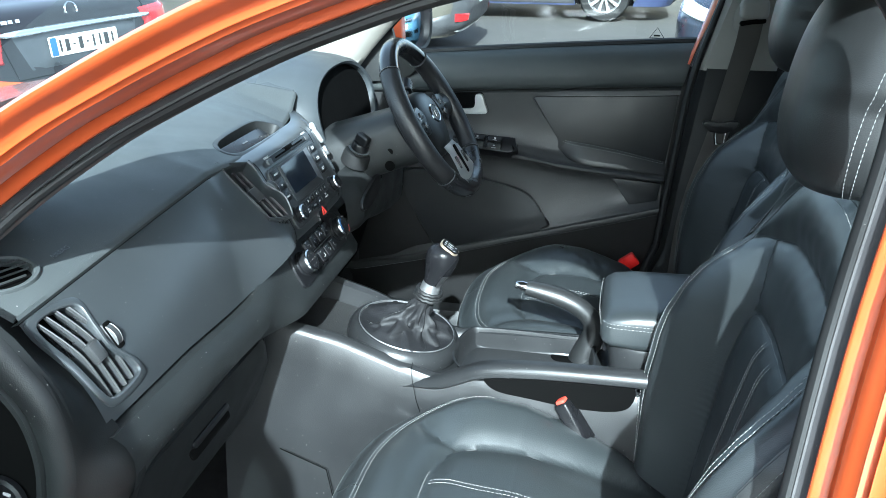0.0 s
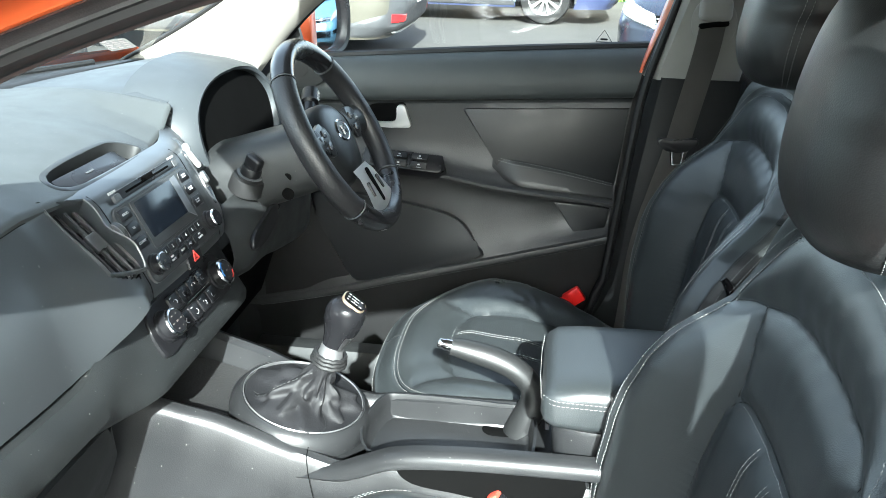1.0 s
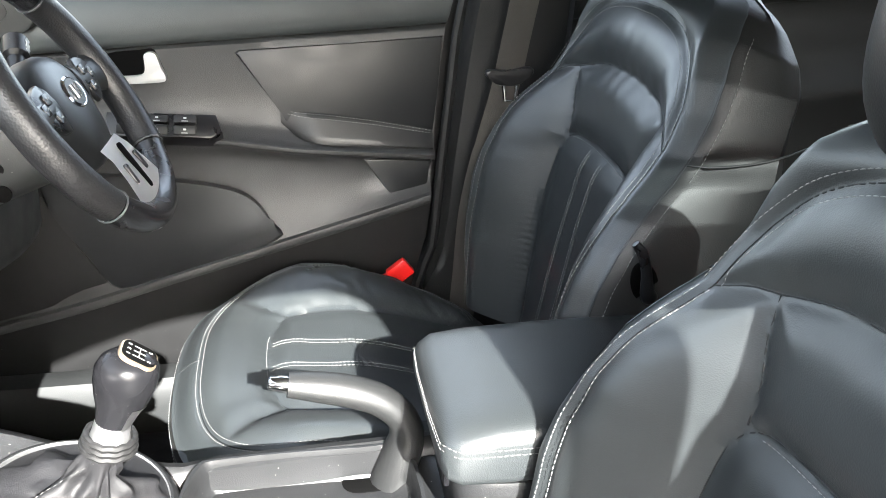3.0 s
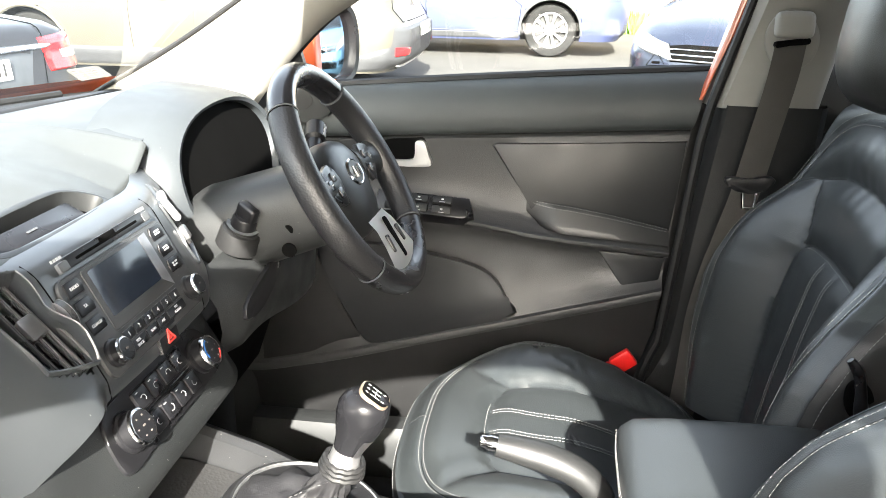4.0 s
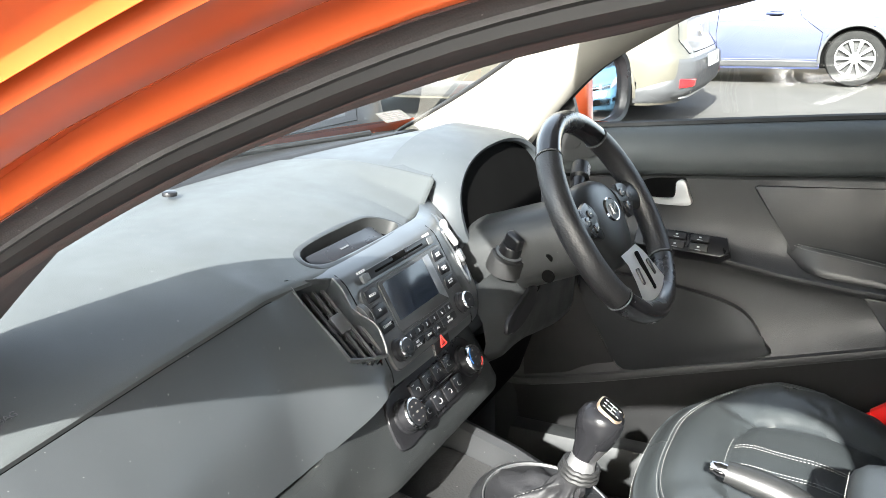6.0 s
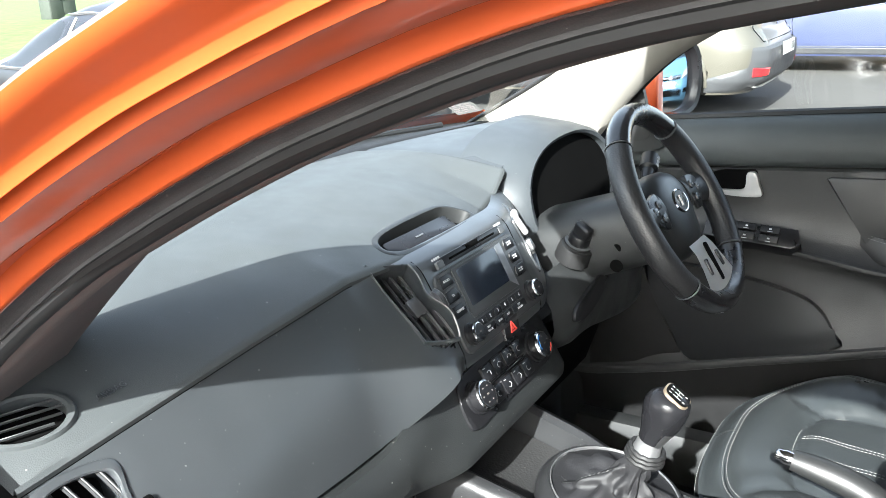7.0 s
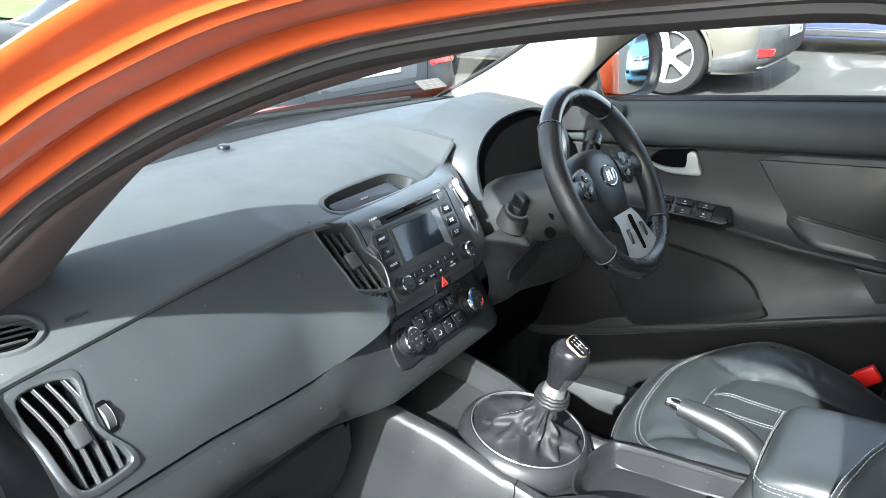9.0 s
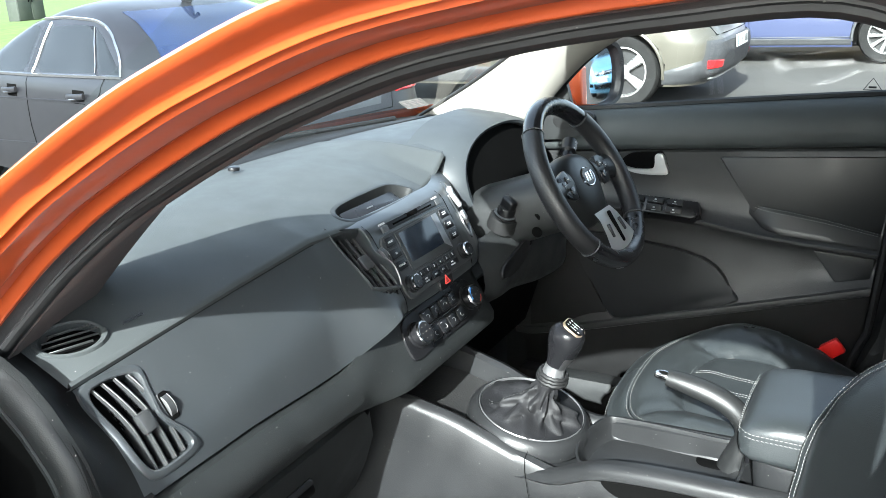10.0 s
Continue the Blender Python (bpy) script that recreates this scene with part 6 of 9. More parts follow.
SHIELD_TOP = fine([(0.406, -0.144), (0.417, -0.100), (0.424, -0.05), (0.426, 0.0), (0.424, 0.05), (0.417, 0.100), (0.406, 0.144)], 8)
SHOULDER = [fine([(0.406, s * 0.144), (0.401, s * 0.168), (0.389, s * 0.196)], 8) for s in (-1, 1)]
SHIELD_SIDE = [fine([(0.406, s * 0.144), (0.375, s * 0.138), (0.345, s * 0.129), (0.314, s * 0.126)], 8) for s in (-1, 1)]
ARCH = fine([(0.0, -0.112), (0.10, -0.127), (0.20, -0.134), (0.27, -0.134), (0.302, -0.128), (0.317, -0.108), (0.324, -0.06), (0.326, 0.0), (0.324, 0.06), (0.317, 0.108), (0.302, 0.128), (0.27, 0.134), (0.20, 0.134), (0.10, 0.127), (0.0, 0.112)], 10)
BACK_RIBS = [[(h, y) for h in np.linspace(0.01, 0.318, 28)] for y in (-0.025, 0.025)]


def back_shape(flat):
    """How far the upholstery sinks into the plain backrest at each (height, y)."""
    d = near(flat, [*BACK_SIDE, YOKE, SHIELD_TOP, *SHOULDER, *SHIELD_SIDE, ARCH])
    d2 = near(flat, BACK_RIBS)
    out = []
    for (h, y), a, b in zip(flat, d, d2):
        q = Vector((0, y, h))
        out.append(0.0100 * math.exp(-((a / 0.018) ** 2)) + 0.003 * math.exp(-((a / 0.005) ** 2)) + 0.002 * math.exp(-((b / 0.005) ** 2)) + 0.0016 * noise.noise(q * 13) + 0.0003 * math.sin(y * 160 + 4 * noise.noise(q * 8)) * smoothstep(0.37, 0.42, h) * smoothstep(0.5, 0.46, h))
    return out


def front_seat(at, inner, head, label, back=0.0):
    """A sports seat in black leather. inner: +1 when the car's middle is towards +y; head: height of its headrest; back: how far the backrest stands behind its usual place."""
    seat = thing("front_seat", at, label, "car seat", "front seats", local=True)
    rnd = random.Random(int(head * 1000))
    # cushion: upper leather, drawn in along its seams
    N = 168
    ang = [2 * math.pi * i / N for i in range(N)]
    R = [0.02, 0.06] + list(np.linspace(0.1, 0.82, 37)) + list(np.linspace(0.832, 1.0, 15))
    grid = [[cushion_point(r, a) for a in ang] for r in R]
    flat = [(q.x, q.y) for row in grid for q in row]
    for q, o in zip((q for row in grid for q in row), cushion_shape(flat, inner)):
        q.z += o
    top = lambda ln, up=0.0: [cushion_point(*cushion_polar(x, y)) + Vector((0, 0, up + o)) for (x, y), o in zip(ln, cushion_shape(ln, inner))]
    nrm = lambda ln: [cushion_normal(max(0.03, min(0.97, cushion_polar(x, y)[0])), cushion_polar(x, y)[1]) for x, y in ln]
    bm = bmesh.new()
    skin(bm, grid, wrap=True, cap=True)
    for f in bm.faces:
        c = f.calc_center_median()
        if inner < 0 and 0.135 + 0.04 * smoothstep(0.0, 0.2, c.x) < c.y < 0.232 and -0.125 < c.x:
            f.material_index = 1
    cushion = part("cushion", bm, LEATHER, seat, "black leather cushion")
    cushion.data.materials.append(LEATHER_WORN)
    bm = bmesh.new()
    rows = []
    for r, dz in ((0.998, -0.003), (1.012, -0.008), (1.016, -0.015), (1.013, -0.022), (1.006, -0.026), (1.012, -0.031), (1.006, -0.06), (0.985, -0.10), (0.95, -0.14)):
        rows.append([Vector((cushion_point(1.0, a).x * r, cushion_point(1.0, a).y * r, cushion_point(1.0, a).z + dz)) for a in ang])
    skin(bm, rows, wrap=True)
    part("cushion_skirt", bm, LEATHER_SIDE, cushion, "black vinyl cushion side")
    for r in (0.848, 0.872):
        ln = [cushion_rim(r, a) for a in SPAN]
        stitches(cushion, top(ln, 0.0012), nrm(ln))
    for r, dz in ((1.0135, -0.009), (1.012, -0.031)):
        stitches(cushion, [Vector((cushion_point(1.0, a).x * r, cushion_point(1.0, a).y * r, cushion_point(1.0, a).z + dz)) for a in SPAN], [Vector((math.cos(a), math.sin(a), 0.5)) for a in SPAN])
    seam(cushion, top(CUSHION_RING, 0.0001), 0.0009)
    for ln in [CUSHION_FRONT, *CUSHION_SIDES, *CUSHION_DIAG]:
        seam(cushion, top(ln, 0.0001), 0.0008)
    seam(cushion, top(CUSHION_CROSS, 0.0002), 0.0008)
    stitches(cushion, top([(x - 0.003, y) for x, y in CUSHION_FRONT[24:-24]], 0.0010), nrm(CUSHION_FRONT[24:-24]))
    for ln in CUSHION_RIBS:
        for o in (-0.004, 0.004):
            l2 = [(x, y + o) for x, y in ln]
            stitches(cushion, top(l2, 0.0010), nrm(l2))
    # backrest front
    S = [math.sin(v * math.pi / 2) if abs(v) > 0.5 else v * math.sin(math.pi / 4) * 2 for v in np.linspace(-1, 1, 121)]
    H = list(np.linspace(0.0, 0.505, 160)) + [0.510, 0.516, 0.523, 0.529, 0.534]
    grid = [[back_point(h, s) for s in S] for h in H]
    flat = [(h, q.y) for h, row in zip(H, grid) for q in row]
    for q, o in zip((q for row in grid for q in row), back_shape(flat)):
        q.x += o
    on = lambda ln, up=0.0: [back_point(h, max(-1, min(1, y / back_width(h)))) + back_normal(h, max(-0.98, min(0.98, y / back_width(h)))) * up + Vector((o, 0, 0)) for (h, y), o in zip(ln, back_shape(ln))]
    out = lambda ln: [back_normal(h, max(-0.98, min(0.98, y / back_width(h)))) for h, y in ln]
    bm = bmesh.new()
    skin(bm, grid)
    poly = [(a, b) for a, b in ARCH]
    for f in bm.faces:
        c = f.calc_center_median()
        if c.z < 0.935 and inside(Vector((c.z - 0.6, c.y, 0)), poly):
            f.material_index = 1
    backrest = part("backrest", bm, LEATHER, seat, "black leather backrest with a darker ribbed insert")
    backrest.data.materials.append(LEATHER_INSERT)
    # sides and rear of the backrest
    bm = bmesh.new()
    rows = []
    for h in H:
        l, r = back_point(h, -1), back_point(h, 1)
        l.x += 0.0
        t = (0.042 * smoothstep(0.56, 0.50, h) + 0.05 + back_bolster(h)) * math.sqrt(max(0.04, 1 - smoothstep(0.455, 0.545, h) ** 2))
        fall = 0.050 * smoothstep(0.40, 0.52, h)
        w = back_width(h)
        pin = 0.006 * math.exp(-(((h - 0.386) / 0.012) ** 2))
        ring = []
        for s in (-1, 1):
            e = back_point(h, s)
            side = [e + Vector((-0.001, -s * 0.002, 0)), e + Vector((0.010, s * 0.005, 0)), e + Vector((0.022, s * (0.007 - pin), 0)), e + Vector((0.5 * t, s * (0.010 - pin), 0)), e + Vector((0.85 * t, s * 0.004, 0)), Vector((e.x + t, s * w * 0.93, e.z)), Vector((e.x + t * 1.08, s * w * 0.6, e.z)), Vector((e.x + t * 1.1, s * w * 0.2, e.z))]
            side = [q - Vector((0, 0, fall * min(1.0, max(0.0, q.x - e.x) / 0.11))) for q in side]
            ring.append(side)
        rows.append(ring[0] + ring[1][::-1])
    skin(bm, rows)
    bm.faces.new([bm.verts.new(p) for p in rows[-1]])
    shellb = part("backrest_shell", bm, LEATHER_SIDE, backrest, "black vinyl backrest side and rear")
    for ln in BACK_SIDE:
        seam(backrest, on(ln, 0.0001), 0.0009)
        for o in (-0.0052, 0.0052):
            l2 = [(h, y + o) for h, y in ln]
            stitches(backrest, on(l2, 0.0021), out(l2))
    seam(backrest, on(YOKE, 0.0001), 0.0009)
    for k in (0.955, 1.04):
        l2 = [(0.388 + (h - 0.388) * (0.94 if k < 1 else 1.06), y * k) for h, y in YOKE]
        stitches(backrest, on(l2, 0.0021), out(l2))
    for ln in [SHIELD_TOP, *SHOULDER, *SHIELD_SIDE, ARCH]:
        seam(backrest, on(ln, 0.0001), 0.0008)
    stitches(backrest, on([(h - 0.0035, y) for h, y in ARCH[50:-50]], 0.0018), out(ARCH[50:-50]))
    for ln in BACK_RIBS:
        for o in (-0.0035, 0.0035):
            l2 = [(h, y + o) for h, y in ln]
            stitches(backrest, on(l2, 0.0021), out(l2))
    for s in (-1, 1):
        hh = list(np.linspace(0.372, 0.50, 24))
        stitches(backrest, [back_point(h, s) + Vector((0.012, s * 0.0065, 0)) for h in hh], [Vector((-0.3, s, 0))] * 24)
        hh = list(np.linspace(0.02, 0.362, 50))
        stitches(backrest, [back_point(h, s) + Vector((0.012, s * 0.0065, 0)) for h in hh], [Vector((-0.3, s, 0))] * 50)
        e = back_point(0.386, s)
        seam(backrest, [e + Vector((0.0, s * 0.0, 0.0))] + [e + Vector((0.02 + 0.112 * k, s * (0.0105 if k < 0.7 else 0.0105 - 0.02 * (k - 0.7)), 0.018 * k * k - 0.004 * k)) for k in np.linspace(0, 1, 6)], 0.0014)
        seam(backrest, [back_point(0.36 - 0.34 * k, s) + Vector((0.095 - 0.012 * k + back_bolster(0.36 - 0.34 * k), s * 0.005, 0)) for k in np.linspace(0, 1, 10)], 0.0014)
    # headrest on two posts
    hc = Vector((0.355, 0.0, head))
    bm = bmesh.new()
    rows = []
    for k in np.linspace(0, 1, 25):
        t = 2 * k - 1
        f = max((1 - abs(t) ** 3.6) ** (1 / 2.6), 0.05)
        w = 0.116 * (0.86 + 0.14 * f) * max(0.3, f ** 0.6) * (0.95 if t < 0 else 1.0)
        dp = 0.066 * max(0.15, f) * (1.0 + 0.12 * t)
        c = hc + Vector((0.028 * t - 0.012 * (1 - t * t), 0, 0.116 * t))
        rows.append([c + Vector((dp * math.copysign(abs(math.cos(q)) ** 0.75, math.cos(q)) + 0.018 * math.sin(q) ** 2, w * math.copysign(abs(math.sin(q)) ** 0.7, math.sin(q)), 0)) for q in (2 * math.pi * i / 48 for i in range(48))])
    skin(bm, rows, wrap=True, cap=True)
    headrest = part("headrest", bm, LEATHER_SIDE, seat, "black leather headrest")
    for s in (-1, 1):
        for j in (14, 15):
            idx = j if s > 0 else 48 - j
            pts = [rows[i][idx] for i in range(1, 24)]
            stitches(headrest, pts, [Vector((0, s, 0))] * len(pts))
    for s in (-1, 1):
        bm = bmesh.new()
        tube(bm, [hc + Vector((0.040, s * 0.06, -0.085)), hc + Vector((0.046, s * 0.06, -0.16))], 0.006, 12)
        part("headrest_post", bm, CHROME, headrest, "chrome headrest post")
        bm = bmesh.new()
        box(bm, (0.036, 0.040, 0.012), pose(hc.x + 0.046, s * 0.06, 1.131, 0, 18, 0), 0.004)
        part("post_guide", bm, PIANO, headrest, "black post guide")
    # tilt lever in its recess on the inner flank
    if inner < 0:
        lv = Vector((0.258, back_point(0.29, inner).y + inner * 0.009, 0.885))
        bm = bmesh.new()
        slab(bm, disc(0.015, 28, ry=0.025), 0.001, basis(lv - Vector((-0.004, 0, 0.016)), (1, 0, 0.3), (0, inner, 0)), 0.0005, sink=0.02)
        recess = part("lever_recess", bm, VOID, seat, "dark oval lever recess")
        bm = bmesh.new()
        tube(bm, spline([lv + Vector((0.012, inner * 0.004, -0.034)), lv + Vector((0.004, inner * 0.010, -0.022)), lv + Vector((0.0, inner * 0.012, 0.0)), lv + Vector((-0.006, inner * 0.012, 0.022)), lv + Vector((-0.016, inner * 0.011, 0.036))], 4), [0.008, 0.009, 0.009, 0.0085, 0.008, 0.0075, 0.007, 0.0066, 0.0062, 0.006, 0.006, 0.006, 0.006, 0.006, 0.0055, 0.005, 0.004], 12, squash=0.8, up=(0, 1, 0))
        part("tilt_lever", bm, PIANO, seat, "black backrest tilt lever")
    for ob in [c for c in seat.children if c.name.split(".")[0] != "cushion"]:
        ob.location.x += back
    # metal base
    bm = bmesh.new()
    box(bm, (0.44, 0.40, 0.14), pose(0.0, 0, 0.44), 0.02)
    part("seat_base", bm, RUBBER, seat, "dark seat base")
    return seat


front_seat(pose(-0.095, -0.334, 0.0), 1, 1.240, "black leather passenger seat with grey double stitching")
front_seat(pose(-0.032, 0.362, 0.0), -1, 1.246, "black leather driver's seat with grey double stitching and worn bolster", 0.025)

# buckles and tags
bk = thing("seat_belt_buckle", (-0.03, -0.09, 0.6), "black seat belt buckle with an orange-red button", "belt buckle", "seat belt buckles")
bmx = basis((-0.040, -0.105, 0.688), (0.30, 1, 0), (-0.60, -0.15, 0.75))
bm = bmesh.new()
box(bm, (0.042, 0.024, 0.078), bmx @ pose(0, 0, -0.040), 0.005, 3)
part("buckle_body", bm, PIANO, bk)
bm = bmesh.new()
box(bm, (0.036, 0.016, 0.008), bmx @ pose(0, -0.002, 0.0005), 0.003)
part("buckle_button", bm, BUCKLE_RED, bk, "orange-red press button")
bm = bmesh.new()
tube(bm, [(-0.005, -0.10, 0.645), (0.01, -0.095, 0.61), (0.02, -0.09, 0.55)], 0.008, 8)
part("buckle_stalk", bm, RUBBER, bk)
# ---- driver's door, closed ----
def line_at(pts, x):
    return lerp_table(pts, x)[0]


BELT = [(-0.62, 1.068), (-0.46, 1.080), (-0.25, 1.097), (-0.05, 1.112), (0.17, 1.127)]
LINE1 = [(-0.62, 0.984), (-0.46, 0.993), (-0.144, 1.012), (0.16, 1.031)]
SHELF = [(-0.62, 0.892), (-0.36, 0.874), (-0.21, 0.863), (-0.096, 0.845), (0.0, 0.836), (0.16, 0.824)]
LOW = [(-0.62, 0.543), (-0.408, 0.596), (-0.133, 0.673), (0.072, 0.731), (0.16, 0.757)]


def door_rear(z):
    """The door's rear edge."""
    return lerp_table([(0.45, 0.07), (0.606, 0.095), (0.66, 0.116), (0.83, 0.130), (1.03, 0.149), (1.13, 0.172)], z)[0]


door = thing("driver_door", (-0.25, 0.74, 0.42), "closed driver's door with black trim and a silver handle", "car door", kind="structure")


def door_skin(name, upper, lower, prof, mat, label, x0=-0.66, n=28):
    """A band of the door between two lines; prof: (0 at the upper line .. 1 at the lower, y)."""
    bm = bmesh.new()
    rows = []
    for k in np.linspace(0, 1, n):
        row = []
        for f, y in prof:
            zu = line_at(upper, x0 + (0.15 - x0) * k)
            zl = line_at(lower, x0 + (0.15 - x0) * k)
            z = zu + (zl - zu) * f
            x = x0 + (door_rear(z) - x0) * k
            row.append((x, y + 0.012 * smoothstep(-0.45, -0.66, x), z))
        rows.append(row)
    skin(bm, rows)
    return part(name, bm, mat, door, label)


door_skin("upper_trim", BELT, LINE1, [(-0.03, 0.758), (0.0, 0.742), (0.05, 0.733), (0.15, 0.722), (0.35, 0.712), (0.6, 0.706), (0.82, 0.706), (0.93, 0.711), (0.98, 0.720), (1.0, 0.728)], DOOR_SOFT, "soft grey-black upper door trim")
door_skin("middle_trim", LINE1, SHELF, [(0.0, 0.728), (0.015, 0.722), (0.04, 0.719), (0.3, 0.722), (0.6, 0.722), (0.86, 0.716), (0.96, 0.705), (1.0, 0.690)], DOOR, "grained black middle door trim")
door_skin("door_shelf", SHELF, [(x, z - 0.014) for x, z in SHELF], [(0.0, 0.690), (0.08, 0.685), (0.25, 0.6825), (0.6, 0.6825), (0.85, 0.685), (1.0, 0.692)], DOOR, "grained black door shelf")
door_skin("lower_trim", [(x, z - 0.014) for x, z in SHELF], LOW, [(0.0, 0.692), (0.04, 0.702), (0.15, 0.709), (0.3, 0.712), (0.5, 0.712), (0.8, 0.702), (0.93, 0.694), (1.0, 0.690)], DOOR, "scuffed grey lower door trim")
door_skin("ridge", LOW, [(x, z - 0.022) for x, z in LOW], [(0.0, 0.690), (0.15, 0.683), (0.5, 0.681), (0.85, 0.684), (1.0, 0.691)], DOOR, "grey ridge along the door's foot")
# seal black on the door's foot puts footwell shade into its colour
door_skin("foot_trim", [(x, z - 0.022) for x, z in LOW], [(-0.66, 0.40), (0.16, 0.43)], [(0.0, 0.691), (0.2, 0.697), (0.6, 0.700), (1.0, 0.72)], RUBBER, "foot of the door, blackened for footwell shade")
# padded panel and armrest
bm = bmesh.new()
DM = Matrix(((1, 0, 0, 0), (0, 0, -1, 0.7195), (0, 1, 0, 0), (0, 0, 0, 1)))
slab(bm, [(-0.186, 0.990), (-0.180, 0.9945), (0.0, 1.003), (0.144, 1.012), (0.136, 0.92), (0.128, 0.834), (-0.098, 0.849), (-0.120, 0.892), (-0.125, 0.900)], 0.006, DM, 0.0035, sink=0.004)
part("door_pad", bm, DOOR_DARK, door, "smooth black padded door panel")
bm = bmesh.new()
rows = []
for k in np.linspace(0, 1, 20):
    x = -0.122 + 0.249 * k
    zt = lerp_table([(0, 0.897), (0.3, 0.890), (0.6, 0.878), (1.0, 0.857)], k)[0]
    zb = lerp_table([(0, 0.876), (0.12, 0.849), (0.3, 0.842), (1.0, 0.829)], k)[0]
    w = smoothstep(-0.02, 0.25, k)
    rows.append([(x, 0.716 + (y - 0.716) * w, zt + (zb - zt) * f) for f, y in ((0.0, 0.7128), (0.05, 0.7095), (0.18, 0.7065), (0.4, 0.702), (0.7, 0.695), (0.9, 0.691), (1.0, 0.692))])
skin(bm, rows)
armd = part("door_armrest", bm, LEATHER_SIDE, door, "padded black door armrest")
for f in (1, 2):
    stitches(armd, [Vector(r[f]) for r in rows], [(0, -0.7, 0.7)] * len(rows))
# map pocket
bm = bmesh.new()
slab(bm, [(p.x, p.y) for p in spline([(-0.405, 0.602, 0), (-0.30, 0.630, 0), (-0.138, 0.677, 0), (-0.150, 0.712, 0), (-0.172, 0.748, 0), (-0.212, 0.773, 0), (-0.30, 0.792, 0), (-0.42, 0.806, 0), (-0.500, 0.80, 0), (-0.487, 0.735, 0), (-0.445, 0.665, 0)], 4, closed=True)], 0.016, Matrix(((1, 0, 0, 0), (0, 0, -1, 0.704), (0, 1, 0, 0), (0, 0, 0, 1))), 0.007, 3)
part("map_pocket", bm, DOOR_DARK, door, "satin black map pocket")
bm = bmesh.new()
skin(bm, [[(-0.66 + (x + 0.66), 0.697 + d, z) for x, z in ((-0.50, 0.80), (-0.487, 0.735), (-0.445, 0.665), (-0.405, 0.602))] for d in (-0.004, 0.0, 0.004)])
part("speaker_edge", bm, RUBBER, door)
# cover in seal black too, footwell shade held in the colour
bm = bmesh.new()
slab(bm, [(-0.62, 0.80), (-0.51, 0.80), (-0.49, 0.73), (-0.45, 0.66), (-0.412, 0.600), (-0.62, 0.55)], 0.006, Matrix(((1, 0, 0, 0), (0, 0, -1, 0.700), (0, 1, 0, 0), (0, 0, 0, 1))), 0.003)
part("speaker_cover", bm, RUBBER, door, "speaker cover, blackened for footwell shade")
bm = bmesh.new()
slab(bm, [(0.010, 0.812), (0.062, 0.737), (0.074, 0.731), (0.117, 0.743), (0.124, 0.806)], 0.003, Matrix(((1, 0, 0, 0), (0, 0, -1, 0.705), (0, 1, 0, 0), (0, 0, 0, 1))), 0.003)
part("end_panel", bm, DOOR_DARK, door, "dark panel at the door's rear")
# inner handle
bm = bmesh.new()
slab(bm, [(p.x, p.y) for p in spline([(-0.40, 0.975, 0), (-0.375, 0.993, 0), (-0.33, 0.9975, 0), (-0.306, 0.996, 0), (-0.303, 0.957, 0), (-0.31, 0.951, 0), (-0.36, 0.952, 0), (-0.395, 0.962, 0)], 4, closed=True)], 0.003, DM, 0.001)
hrec = part("handle_recess", bm, VOID, door, "dark handle recess")
bm = bmesh.new()
slab(bm, [(p.x, p.y) for p in spline([(-0.400, 0.966, 0), (-0.370, 0.959, 0), (-0.330, 0.9605, 0), (-0.3225, 0.972, 0), (-0.3215, 0.9925, 0), (-0.306, 0.9935, 0), (-0.299, 0.972, 0), (-0.293, 0.955, 0), (-0.305, 0.949, 0), (-0.365, 0.950, 0)], 4, closed=True)], 0.014, DM, 0.003)
part("inner_handle", bm, SILVER, hrec, "satin silver door handle")
# window switches on the shelf
sw = basis((-0.290, 0.676, 0.886), (1, 0, -0.06), (0, -0.80, 0.60))
bm = bmesh.new()
slab(bm, [(-0.095, -0.019), (0.062, -0.019), (0.078, -0.008), (0.068, 0.020), (-0.095, 0.020)], 0.008, sw, 0.003, sink=0.03)
swp = part("switch_panel", bm, PIANO, door, "black window switch panel")
for i in range(3):
    for j in range(2):
        at = sw @ pose(-0.062 + 0.042 * i, -0.008 + 0.017 * j, 0.009, 14 - 26 * j, 0, 0)
        bm = bmesh.new()
        box(bm, (0.034, 0.014, 0.008), at, 0.002)
        b = part("window_switch", bm, RUBBER, swp)
        bm = bmesh.new()
        slab(bm, rounded(0.0045, 0.0028, 0.0005), 0.0004, at @ pose(0, 0.001, 0.004))
        slab(bm, rounded(0.010, 0.0010, 0.0003), 0.0004, at @ pose(0, -0.0045, 0.004))
        part("switch_print", bm, PRINT, b, flat=True)
# belt rail, window glass and frame
bm = bmesh.new()
tube(bm, [(x, 0.757, line_at(BELT, x) + 0.002) for x in np.linspace(-0.60, 0.175, 14)], 0.009, 8)
part("belt_strip", bm, RUBBER, door, "black window wiper strip")
bm = bmesh.new()
skin(bm, [[(x, 0.775 - 0.10 * k * k, line_at(BELT, x) + k * (min(1.40, 1.19 + (x + 0.56) * 0.62 if x < -0.2 else 1.40) - line_at(BELT, x))) for x in np.linspace(-0.57, 0.19, 16)] for k in np.linspace(0, 1, 6)])
glass = part("door_glass", bm, CLEAR, door, "clear door window")
glass.visible_shadow = False
# warning sticker etched low in the glass
bm = bmesh.new()
gm = Matrix(((1, 0, 0, 0.085), (0, 0, -1, 0.7715), (0, 1, 0, 1.137), (0, 0, 0, 1)))
for a, b in (((-0.016, -0.006), (0.016, -0.006)), ((0.016, -0.006), (0, 0.017)), ((0, 0.017), (-0.016, -0.006))):
    tube(bm, [gm @ Vector((*a, 0)), gm @ Vector((*b, 0))], 0.0007, 5)
